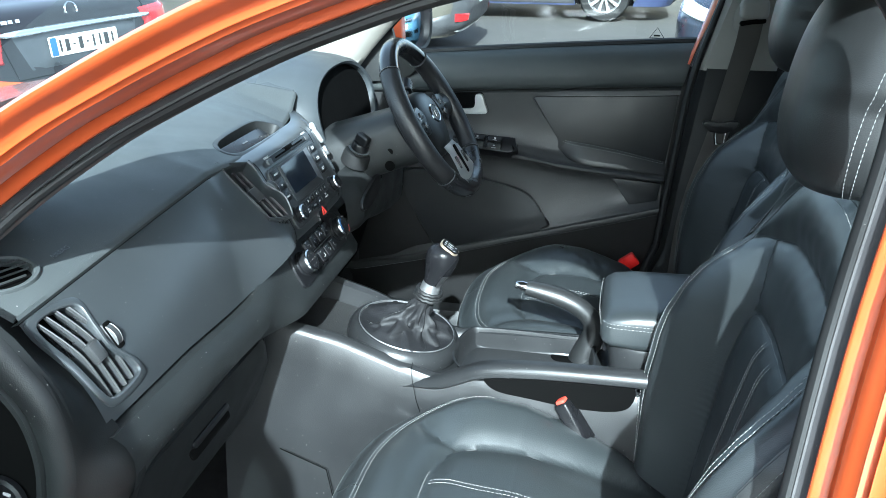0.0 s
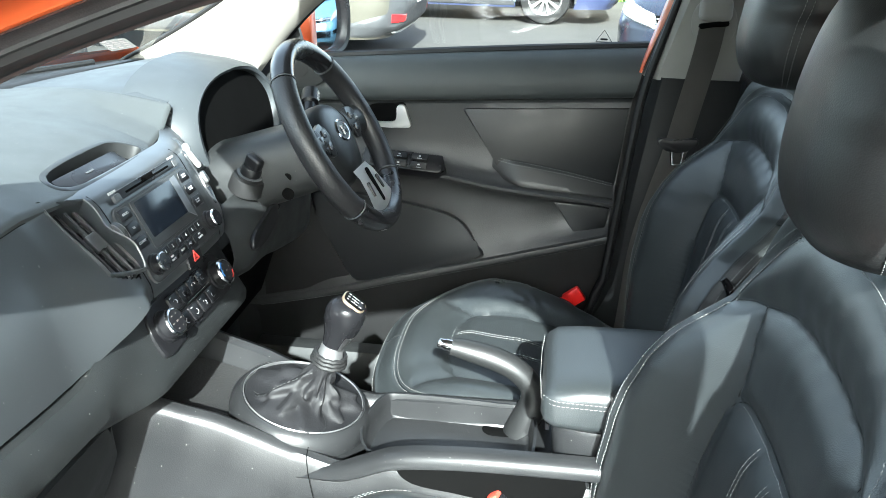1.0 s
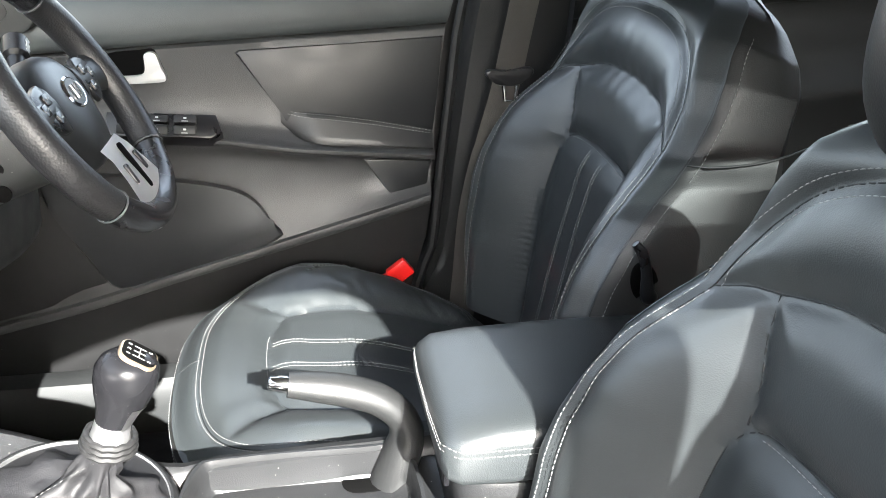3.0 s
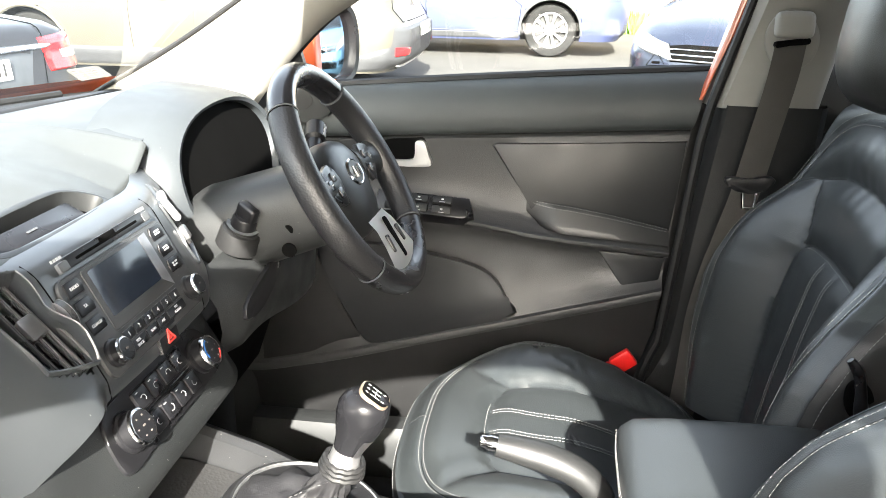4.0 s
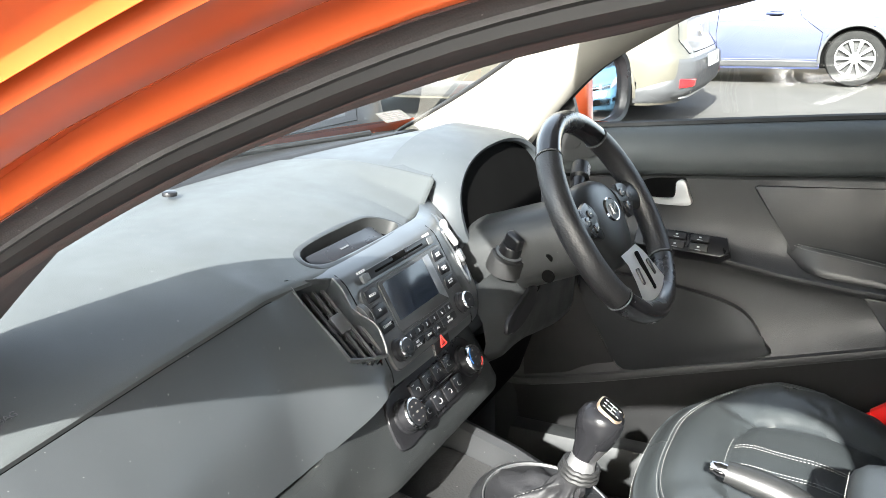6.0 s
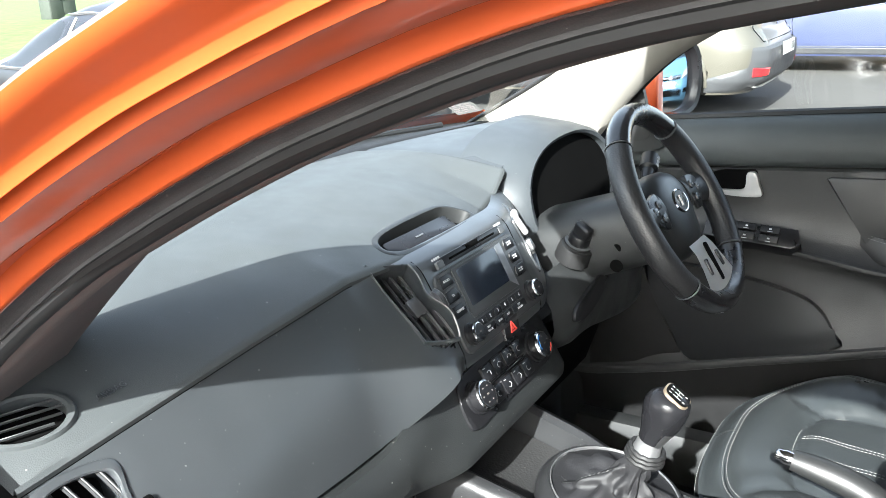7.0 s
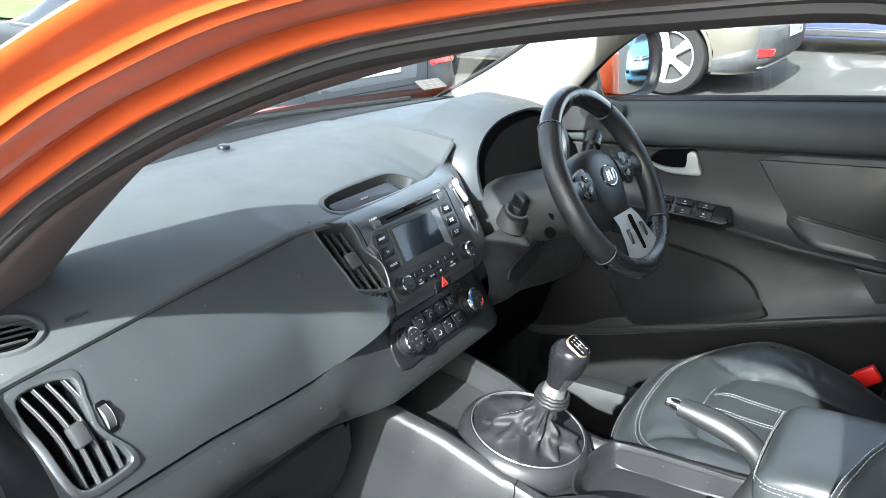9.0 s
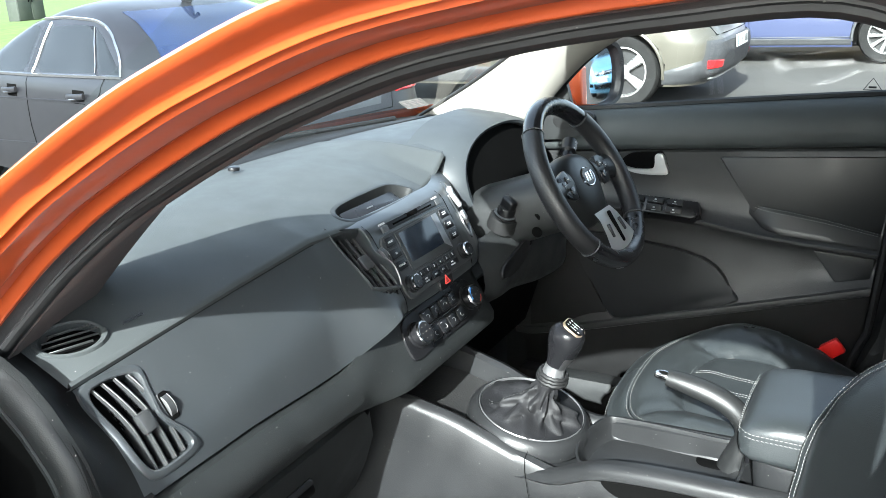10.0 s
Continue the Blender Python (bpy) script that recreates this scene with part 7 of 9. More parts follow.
slab(bm, rounded(0.014, 0.004, 0.001), 0.0004, gm @ pose(0, -0.001, 0))
label_bars(bm, gm @ pose(0, -0.011, 0), 0.034, 0.003, 1, 8, 4)
part("glass_sticker", bm, RUBBER, glass, "small triangular alarm sticker", flat=True)
bm = bmesh.new()
tube(bm, spline([(-0.612, 0.72, 1.055), (-0.545, 0.70, 1.135), (-0.462, 0.682, 1.214), (-0.355, 0.668, 1.28), (-0.24, 0.66, 1.33), (-0.10, 0.65, 1.367), (0.10, 0.645, 1.388), (0.24, 0.645, 1.392)], 5), 0.014, 8)
part("window_frame", bm, RUBBER, door, "black window frame")
SM = Matrix(((1, 0, 0, 0), (0, 0, -1, 0.712), (0, 1, 0, 0), (0, 0, 0, 1)))
bm = bmesh.new()
slab(bm, [(p.x, p.y) for p in spline([(-0.625, 1.020, 0), (-0.56, 1.018, 0), (-0.50, 1.026, 0), (-0.462, 1.046, 0), (-0.462, 1.078, 0), (-0.505, 1.092, 0), (-0.518, 1.13, 0), (-0.535, 1.172, 0), (-0.575, 1.12, 0), (-0.625, 1.07, 0)], 4, closed=True)], 0.014, SM, 0.004, 3)
sail = part("mirror_sail", bm, HARD, door, "black corner panel by the mirror")
bm = bmesh.new()
slab(bm, disc(0.026, 28, -0.529, 1.061, 0.018), 0.0015, SM @ pose(0, 0, 0.014), 0.0006)
part("tweeter", bm, RUBBER, sail, "oval speaker grille")
bm = bmesh.new()
rows = []
for z in np.linspace(1.085, 1.36, 10):
    x = 0.165 + 0.288 * (z - 1.12)
    w = 0.0015 + 0.003 * smoothstep(1.0, 1.1, z) + 0.008 * smoothstep(1.12, 1.22, z)
    rows.append([(x - 0.001, 0.722, z), (x, 0.713 - 0.012 * smoothstep(1.0, 1.12, z), z), (x + w * 0.4, 0.711 - 0.012 * smoothstep(1.0, 1.12, z), z), (x + w, 0.711 - 0.012 * smoothstep(1.0, 1.12, z), z), (x + w + 0.001, 0.722, z)])
skin(bm, rows)
part("door_edge", bm, ORANGE, door, "orange painted door edge")
# outer door skin
bm = bmesh.new()
skin(bm, [[(x, 0.80 + 0.07 * smoothstep(1.08, 0.8, z) - 0.04 * smoothstep(0.98, 1.1, z), z) for z in np.linspace(0.38, 1.09, 9)] for x in np.linspace(-0.75, 0.30, 8)])
part("door_outer", bm, ORANGE, door, "orange painted outer door skin")
bm = bmesh.new()
skin(bm, [[(x, 0.745, z) for x in (0.04, 0.20, 0.42)] for z in (0.38, 0.7, 1.0, 1.10)])
skin(bm, [[(x + 0.288 * (z - 1.12), 0.747, z) for x in (0.172, 0.30, 0.42)] for z in (1.09, 1.20, 1.36)])
part("shut_face", bm, RUBBER, door, "black face behind the door's rear edge")
# red tag at the door's rear foot
bm = bmesh.new()
box(bm, (0.040, 0.016, 0.034), pose(0.066, 0.660, 0.620, 0, -38, 0), 0.004)
box(bm, (0.016, 0.010, 0.05), pose(0.052, 0.662, 0.594, 0, -30, 0), 0.003)
single("red_buckle_tag", bm, RED, "bright red plastic tag beside the driver's seat", "red tag")

# ---- door mirror ----
mirror = thing("door_mirror", (-0.54, 0.98, 1.05), "orange and black door mirror", "door mirror")
MN = Vector((1.0, -0.326, 0.047)).normalized()
mm = basis((-0.548, 0.955, 1.128), Vector((0.31, 0.951, 0)), MN)
bm = bmesh.new()
mo = [(p.x, p.y) for p in spline([(-0.088, -0.055, 0), (-0.092, 0.03, 0), (-0.07, 0.062, 0), (0.0, 0.072, 0), (0.070, 0.062, 0), (0.092, 0.02, 0), (0.085, -0.04, 0), (0.05, -0.066, 0), (-0.05, -0.068, 0)], 4, closed=True)]
ring = lambda s, d: [mm @ Vector((p[0] * s, p[1] * s, d)) for p in mo]
skin(bm, [ring(1.12, -0.03), ring(1.20, 0.004), ring(1.17, 0.014), ring(1.06, 0.012), ring(1.01, -0.006)], wrap=True)
part("mirror_rim", bm, PIANO, mirror, "black mirror rim")
bm = bmesh.new()
skin(bm, [ring(1.10, -0.03), ring(1.08, -0.06), ring(0.95, -0.095), ring(0.6, -0.115), ring(0.1, -0.12)], wrap=True, cap=True)
part("mirror_cap", bm, ORANGE, mirror, "orange painted mirror cap")
bm = bmesh.new()
R = 1.37
rows = []
for s in (0.02, 0.2, 0.4, 0.6, 0.8, 1.0):
    rows.append([mm @ Vector((p[0] * s, p[1] * s, -((p[0] * s) ** 2 + (p[1] * s) ** 2) / (2 * R) + 0.001)) for p in mo])
skin(bm, rows, wrap=True, cap=True)
part("mirror_glass", bm, MIRROR, mirror, "convex mirror glass")
bm = bmesh.new()
tube(bm, [(-0.56, 0.76, 1.085), (-0.57, 0.83, 1.075), (-0.585, 0.90, 1.085)], [0.035, 0.028, 0.035], 14, squash=0.8)
part("mirror_arm", bm, ORANGE, mirror, "orange painted mirror arm")
bm = bmesh.new()
slab(bm, [(-0.562, 1.07), (-0.519, 1.07), (-0.522, 1.165), (-0.534, 1.175), (-0.556, 1.168)], 0.03, Matrix(((1, 0, 0, 0), (0, 0, -1, 0.825), (0, 1, 0, 0), (0, 0, 0, 1))), 0.008, 3)
part("mirror_base", bm, ORANGE, mirror, "orange painted mirror base")

# ---- middle pillar, belts and the rear door on the driver's side ----
bp = thing("middle_pillar", (0.25, 0.68, 0.4), "middle roof pillar with grey upper and black lower trim", "roof pillar", kind="structure")
bm = bmesh.new()
rows = []
for z in np.linspace(1.078, 1.43, 10):
    a = 0.174 + 0.28 * (z - 1.08)
    b = 0.338 + 0.15 * (z - 1.08)
    y = 0.672 - 0.10 * (z - 1.08) - 0.10 * smoothstep(1.3, 1.5, z)
    rows.append([(a - 0.012, y + 0.05, z), (a, y + 0.012, z), (a + 0.012, y, z), ((a + b) / 2, y - 0.006, z), (b - 0.012, y, z), (b, y + 0.012, z), (b + 0.01, y + 0.05, z)])
skin(bm, rows)
upper = part("upper_trim", bm, PILLAR, bp, "light grey upper pillar trim")
bm = bmesh.new()
rows = []
for z in np.linspace(1.083, 0.38, 14):
    a = float(np.interp(z, [0.4, 0.5, 0.606, 0.66, 0.83, 1.083], [-0.02, 0.06, 0.115, 0.135, 0.150, 0.182]))
    b = 0.352 + 0.05 * smoothstep(0.8, 0.4, z)
    y = 0.668 + 0.012 * smoothstep(1.08, 1.0, z)
    rows.append([(a - 0.006, y + 0.06, z), (a, y + 0.015, z), (a + 0.014, y, z), ((a + b) / 2, y - 0.004, z), (b - 0.012, y, z), (b, y + 0.012, z), (b + 0.01, y + 0.06, z)])
skin(bm, rows)
part("lower_trim", bm, PILLAR_BLACK, bp, "black lower pillar trim")
# belt guide
gd = basis((0.272, 0.646, 1.190), (1, 0, 0.15), (0, -1, 0.1))
bm = bmesh.new()
slab(bm, disc(0.040, 28, ry=0.046), 0.003, gd, 0.0015)
part("guide_plate", bm, PILLAR, upper, "grey belt guide plate")
bm = bmesh.new()
box(bm, (0.058, 0.040, 0.026), gd @ pose(0.002, 0.022, 0.014, 0, 0, -8), 0.010, 3)
part("guide_cover", bm, PILLAR, upper, "grey belt guide cover")
bm = bmesh.new()
box(bm, (0.052, 0.010, 0.020), gd @ pose(-0.002, -0.004, 0.010), 0.004, 2)
part("guide_slot", bm, VOID, upper, "dark slot under the belt guide")
belt = thing("seat_belt", (0.24, 0.63, 0.5), "grey seat belt with a steel tongue hanging on the pillar", "seat belt")
bm = bmesh.new()
w = 0.023
run = spline([(0.268, 0.628, 1.185), (0.260, 0.618, 1.13), (0.241, 0.612, 1.03), (0.226, 0.610, 0.95), (0.206, 0.618, 0.86), (0.186, 0.630, 0.74), (0.18, 0.645, 0.60), (0.17, 0.65, 0.46)], 5)
skin(bm, [[p + Vector((-w, 0.003 + (0.006 if i > 20 else 0), 0)), p + Vector((0, -0.001, 0)), p + Vector((w, 0.003, 0.002))] for i, p in enumerate(run)])
bmesh.ops.solidify(bm, geom=bm.faces[:], thickness=0.0014)
part("webbing", bm, WEBBING, belt, "grey woven webbing")
tm = basis((0.229, 0.604, 0.968), (1, 0, 0.06), (0, -1, 0.05))
bm = bmesh.new()
slab(bm, [(p.x, p.y) for p in spline([(-0.036, 0.006, 0), (-0.036, 0.014, 0), (-0.026, 0.0155, 0), (0.0, 0.012, 0), (0.028, 0.0155, 0), (0.037, 0.012, 0), (0.037, 0.005, 0), (0.025, -0.004, 0), (0.014, -0.010, 0), (-0.012, -0.010, 0), (-0.025, -0.004, 0)], 3, closed=True)], 0.012, tm @ pose(0, 0, -0.004), 0.003)
tongue = part("tongue_grip", bm, PIANO, belt, "black tongue grip")
bm = bmesh.new()
tube(bm, [tm @ Vector(p) for p in ((-0.010, -0.008, 0.003), (-0.009, -0.034, 0.003), (0.009, -0.034, 0.003), (0.010, -0.008, 0.003))], 0.0028, 8)
part("steel_tongue", bm, CHROME, belt, "steel tongue")
# rear door
rear = thing("rear_door", (0.75, 0.74, 0.42), "closed rear door with black trim", "car door", kind="structure")
RB = [(0.36, 1.150), (0.67, 1.172), (0.95, 1.189), (1.4, 1.21)]
bm = bmesh.new()
skin(bm, [[(x, y, line_at(RB, x) + dz) for y, dz in ((0.756, 0.006), (0.738, 0.0), (0.722, -0.02), (0.708, -0.07), (0.706, -0.10), (0.714, -0.113), (0.722, -0.117), (0.718, -0.122), (0.715, -0.19), (0.712, -0.24), (0.690, -0.265), (0.688, -0.29), (0.705, -0.315), (0.706, -0.5), (0.70, -0.72))] for x in np.linspace(0.33, 1.4, 12)])
part("rear_door_trim", bm, DOOR, rear, "grained black rear door trim")
bm = bmesh.new()
tube(bm, [(x, 0.757, line_at(RB, x) + 0.006) for x in np.linspace(0.36, 1.4, 8)], 0.009, 8)
part("belt_strip", bm, RUBBER, rear)
bm = bmesh.new()
skin(bm, [[(x, 0.775 - 0.11 * k * k, line_at(RB, x) + k * (1.41 - line_at(RB, x))) for x in (0.37, 0.7, 1.0, 1.36)] for k in np.linspace(0, 1, 5)])
rg = part("rear_glass", bm, CLEAR, rear, "clear rear window")
rg.visible_shadow = False
bm = bmesh.new()
skin(bm, [[(x, 0.80 + 0.07 * smoothstep(1.1, 0.8, z) - 0.04 * smoothstep(1.0, 1.15, z), z) for z in np.linspace(0.38, 1.15, 9)] for x in np.linspace(0.30, 1.35, 6)])
part("rear_door_outer", bm, ORANGE, rear, "orange painted outer skin")

# ---- passenger door, standing open ----
open_door = thing("passenger_door", pose(-0.745, -0.79, 0.40, 0, 0, -62), "open passenger door, orange outside and black inside", "car door", local=True)
bm = bmesh.new()
skin(bm, [[(x, -0.05 - 0.05 * smoothstep(0.68, 0.35, z), z) for z in np.linspace(0.0, 0.70, 8)] for x in np.linspace(0.02, 1.02, 10)])
part("door_outer", bm, ORANGE, open_door, "orange painted outer skin")
bm = bmesh.new()
skin(bm, [[(x, 0.06 + 0.02 * math.sin(6 * z), z) for z in np.linspace(0.02, 0.69, 8)] for x in np.linspace(0.02, 0.98, 10)])
part("door_trim", bm, HARD, open_door, "black inner door trim")
bm = bmesh.new()
skin(bm, [[(x, y, 0.69) for y in (-0.05, 0.07)] for x in (0.02, 0.5, 1.02)])
skin(bm, [[(0.02, y, z) for y in (-0.08, 0.07)] for z in (0.0, 0.35, 0.69)])
skin(bm, [[(1.0, y, z) for y in (-0.08, 0.07)] for z in (0.0, 0.35, 0.69)])
part("door_edge", bm, ORANGE, open_door, "orange painted door edge")
bm = bmesh.new()
tube(bm, [(0.02, 0, 0.69), (0.22, 0.02, 0.83), (0.45, 0.04, 0.93), (0.72, 0.05, 0.985), (0.95, 0.05, 0.99), (1.01, 0.04, 0.95), (0.98, 0.0, 0.69)], 0.022, 8)
part("window_frame", bm, RUBBER, open_door, "black window frame")
# unseen pane; its added tint shades the lower dash and console
bm = bmesh.new()
skin(bm, [[(0.04, 0.0, 0.69), (0.04, 0.0, 0.70)], [(0.22, 0.0, 0.69), (0.22, 0.02, 0.83)], [(0.45, 0.0, 0.69), (0.45, 0.04, 0.93)], [(0.72, 0.0, 0.69), (0.72, 0.05, 0.985)], [(0.98, 0.0, 0.69), (0.98, 0.05, 0.985)]])
part("door_glass", bm, SUN_DIMMING_PANE, open_door, "door window with tint added for shade")
# ---- parked cars ----
def parked_car(label, m, paint, levels, wheels, wheel_r, rim, name="parked_car", group="parked cars"):
    """A parked car, nose towards its own +x. levels: (z, tail x, nose x, half width, corner radius) from the sill to the roof."""
    car = thing(name, m, label, "car", group, local=True)
    zs = sorted(set([round(v, 3) for v in np.concatenate((np.arange(levels[0][0], 0.80, 0.035), np.array([l[0] for l in levels if l[0] >= 0.80])))]))

    def outline(z):
        x0, x1, w, c = lerp_table(levels, z)
        L = x1 - x0
        pts = []
        c = min(c, w * 0.95, L * 0.45)
        n_side, n_end, n_c = 64, 8, 7
        for i in range(n_side):
            pts.append((x1 - c - (L - 2 * c) * i / n_side, w))
        for i in range(n_c):
            a = radians(90 * i / n_c)
            pts.append((x0 + c - c * math.sin(a), w - c * 0.9 + c * 0.9 * math.cos(a)))
        for i in range(2 * n_end):
            f = i / (2 * n_end)
            yy = (w - c * 0.9) * (1 - 2 * f)
            pts.append((x0 - 0.03 * (1 - (yy / w) ** 2), yy))
        for i in range(n_c):
            a = radians(90 * (1 - i / n_c))
            pts.append((x0 + c - c * math.sin(a), -(w - c * 0.9 + c * 0.9 * math.cos(a))))
        for i in range(n_side):
            pts.append((x0 + c + (L - 2 * c) * i / n_side, -w))
        for i in range(n_c):
            a = radians(90 * i / n_c)
            pts.append((x1 - c + c * math.sin(a), -(w - c * 0.9 + c * 0.9 * math.cos(a))))
        for i in range(2 * n_end):
            f = i / (2 * n_end)
            yy = -(w - c * 0.9) * (1 - 2 * f)
            pts.append((x1 + 0.05 * (1 - (yy / w) ** 2), yy))
        for i in range(n_c):
            a = radians(90 * (1 - i / n_c))
            pts.append((x1 - c + c * math.sin(a), w - c * 0.9 + c * 0.9 * math.cos(a)))
        return [Vector((x, y, z)) for x, y in pts]

    arch = wheel_r + 0.055
    bm = bmesh.new()
    v = skin(bm, [outline(z) for z in zs], wrap=True)
    bm.faces.new(v[-1])
    dead = []
    for f in bm.faces:
        c = f.calc_center_median()
        if abs(c.y) > 0.5 and any(math.hypot(c.x - wx, c.z - wheel_r) < arch for wx in wheels):
            dead.append(f)
    bmesh.ops.delete(bm, geom=dead, context="FACES")
    for vv in bm.verts:
        if abs(vv.co.y) > 0.5:
            for wx in wheels:
                d = Vector((vv.co.x - wx, vv.co.z - wheel_r))
                if 0.01 < d.length < arch:
                    d = d.normalized() * arch
                    vv.co.x, vv.co.z = wx + d.x, wheel_r + d.y
    body = part("body", bm, paint, car, angle=32)

    def side(x, z, s, off=0.0):
        x0, x1, w, c = lerp_table(levels, z)
        y = w
        for e, sg in ((x0 + c, -1), (x1 - c, 1)):
            t = (x - e) * sg
            if t > 0:
                y = w - c * 0.9 + c * 0.9 * math.sqrt(max(0.0, 1 - min(1.0, t / c) ** 2))
        return Vector((x, s * (y + off), z))

    def tail(y, z, off=0.0, nose=False):
        x0, x1, w, c = lerp_table(levels, z)
        c = min(c, w * 0.95)
        t = max(0.0, abs(y) - (w - c * 0.9)) / (c * 0.9)
        back = c * (1 - math.sqrt(max(0.0, 1 - min(1.0, t) ** 2)))
        if nose:
            return Vector((x1 + 0.05 * (1 - (y / w) ** 2) - back + off, y, z))
        return Vector((x0 - 0.03 * (1 - (y / w) ** 2) + back - off, y, z))

    def patch(name, corners, fn, mat, parent, label="", off=0.006, n=8, r=0.0):
        """A raised panel on the body: four corners in the surface's own two measures."""
        bm = bmesh.new()
        (a, b), (c, d), (e, f), (g, h) = corners
        rows = []
        for i in range(n + 1):
            u = i / n
            row = []
            for j in range(n + 1):
                t = j / n
                p = (a * (1 - u) * (1 - t) + c * u * (1 - t) + e * u * t + g * (1 - u) * t, b * (1 - u) * (1 - t) + d * u * (1 - t) + f * u * t + h * (1 - u) * t)
                edge = 0.0 if i in (0, n) or j in (0, n) else off
                row.append(fn(p[0], p[1], edge))
            rows.append(row)
        skin(bm, rows)
        return part(name, bm, mat, parent, label)

    def seam(name, pts, fn, mat, parent, r=0.004, off=0.0):
        bm = bmesh.new()
        q = []
        for (a, b), (c, d) in zip(pts, pts[1:]):
            q += [fn(a + (c - a) * i / 6, b + (d - b) * i / 6, off) for i in range(6)]
        q.append(fn(*pts[-1], off))
        tube(bm, q, r, 5)
        return part(name, bm, mat, parent)

    # underside and wheels
    bm = bmesh.new()
    x0, x1, w, c = lerp_table(levels, levels[0][0])
    box(bm, (x1 - x0 - 0.3, 2 * w - 0.16, 0.5), pose((x0 + x1) / 2, 0, 0.45), 0.03)
    part("underbody", bm, VOID, car, "dark underbody")
    for wx in wheels:
        for s in (-1, 1):
            at = Matrix.Translation((wx, s * (w - 0.115), wheel_r)) @ pose(0, 0, 0, -90 * s, 0, 0)
            bm = bmesh.new()
            lathe(bm, [(wheel_r * 0.66, -0.10), (wheel_r * 0.93, -0.105), (wheel_r, -0.07), (wheel_r, 0.07), (wheel_r * 0.94, 0.103), (wheel_r * 0.80, 0.110), (wheel_r * 0.69, 0.100), (wheel_r * 0.66, 0.085), (wheel_r * 0.66, 0.0)], at, 48)
            wheel_ob = part("wheel", bm, TYRE, car, "black tyre")
            bm = bmesh.new()
            lathe(bm, [(wheel_r * 0.67, 0.02), (wheel_r * 0.675, 0.092), (wheel_r * 0.635, 0.094), (wheel_r * 0.62, 0.06), (wheel_r * 0.60, 0.02)], at, 48)
            part("rim_edge", bm, WHEEL_SILVER, wheel_ob, "bright rim edge")
            bm = bmesh.new()
            lathe(bm, [(0.0, 0.03), (wheel_r * 0.62, 0.03), (wheel_r * 0.62, 0.035), (0.01, 0.04)], at, 32)
            part("brake_disc", bm, WHEEL_DARK, wheel_ob)
            bm = bmesh.new()
            n, wa, wb, pair = rim
            for i in range(n):
                for o in ((-pair, pair) if pair > 1 else (0,)):
                    sp = at @ pose(0, 0, 0, 0, 0, 360 * i / n + o)
                    pts = [(wheel_r * 0.10, wa), (wheel_r * 0.35, (wa + wb) / 2), (wheel_r * 0.64, wb)]
                    rows = [[sp @ Vector((rr, -ww, 0.074)), sp @ Vector((rr, -ww * 0.7, 0.090)), sp @ Vector((rr, ww * 0.7, 0.090)), sp @ Vector((rr, ww, 0.074))] for rr, ww in pts]
                    skin(bm, rows, wrap=True, cap=True)
            lathe(bm, [(wheel_r * 0.20, 0.06), (wheel_r * 0.20, 0.088), (wheel_r * 0.15, 0.096), (0.01, 0.098)], at, 24)
            part("spokes", bm, WHEEL_SILVER, wheel_ob, "silver alloy spokes")
            bm = bmesh.new()
            tube(bm, [Vector((wx + arch * math.cos(a), s * (side(wx + arch * math.cos(a), max(levels[0][0], wheel_r + arch * math.sin(a)), 1).y + 0.002), wheel_r + arch * math.sin(a))) for a in (radians(v) for v in np.linspace(-8, 188, 30))], 0.016, 8)
            part("arch_lip", bm, paint if rim[3] == 0 else GREY_BODY, body)
    return car, body, side, tail, patch, seam


def number_plate(parent, m, w=0.52, h=0.11, seed=1):
    """A number plate whose characters are plain bars."""
    bm = bmesh.new()
    slab(bm, rounded(w, h, 0.01), 0.008, m, 0.002)
    p = part("number_plate", bm, PLATE, parent, "white number plate with a blue band")
    bm = bmesh.new()
    slab(bm, rounded(0.045, h * 0.92, 0.006), 0.0012, m @ pose(-w / 2 + 0.027, 0, 0.008))
    part("blue_band", bm, PLATE_BLUE, p, flat=True)
    bm = bmesh.new()
    rnd = random.Random(seed)
    for i in range(9):
        if i in (2, 4):
            slab(bm, rounded(0.018, 0.010, 0.002), 0.0012, m @ pose(-0.185 + 0.05 * i, 0, 0.008))
        else:
            slab(bm, rounded(rnd.choice((0.014, 0.030, 0.034)), h * 0.62, 0.003), 0.0012, m @ pose(-0.185 + 0.05 * i, 0, 0.008))
    part("plate_bars", bm, PLATE_INK, p, flat=True)
    return p


def place(x, y, yaw):
    """A car's place on the ground; yaw: the way its nose points, in degrees from +x."""
    return pose(x, y, ground_z(y), 0, 0, yaw)


CHAMPAGNE = material("champagne metallic paint", (0.076, 0.071, 0.058), 0.36, metal=0.25, vary=0.03, vary_scale=0.5, coat=0.5, coat_rough=0.12)
BLUE = material("violet-blue metallic paint", (0.031, 0.040, 0.090), 0.48, metal=0.12, vary=0.03, vary_scale=0.5, coat=0.35, coat_rough=0.32)
NAVY = material("near-black blue paint", (0.012, 0.016, 0.030), 0.25, metal=0.2, vary=0.05, vary_scale=0.5, coat=1.0, coat_rough=0.2)
GRAPHITE = material("dark grey metallic paint", (0.009, 0.0092, 0.0112), 0.40, metal=0.1, vary=0.04, vary_scale=0.5, coat=0.35, coat_rough=0.10, spec=0.4)
LIGHT_BLUE = material("pale blue metallic paint", (0.10, 0.22, 0.33), 0.36, metal=0.2, vary=0.03, vary_scale=0.5, coat=0.6, coat_rough=0.15)
CLADDING = material("grey bumper plastic", (0.036, 0.037, 0.040), 0.55, grain=0.4, grain_scale=400, vary=0.1)

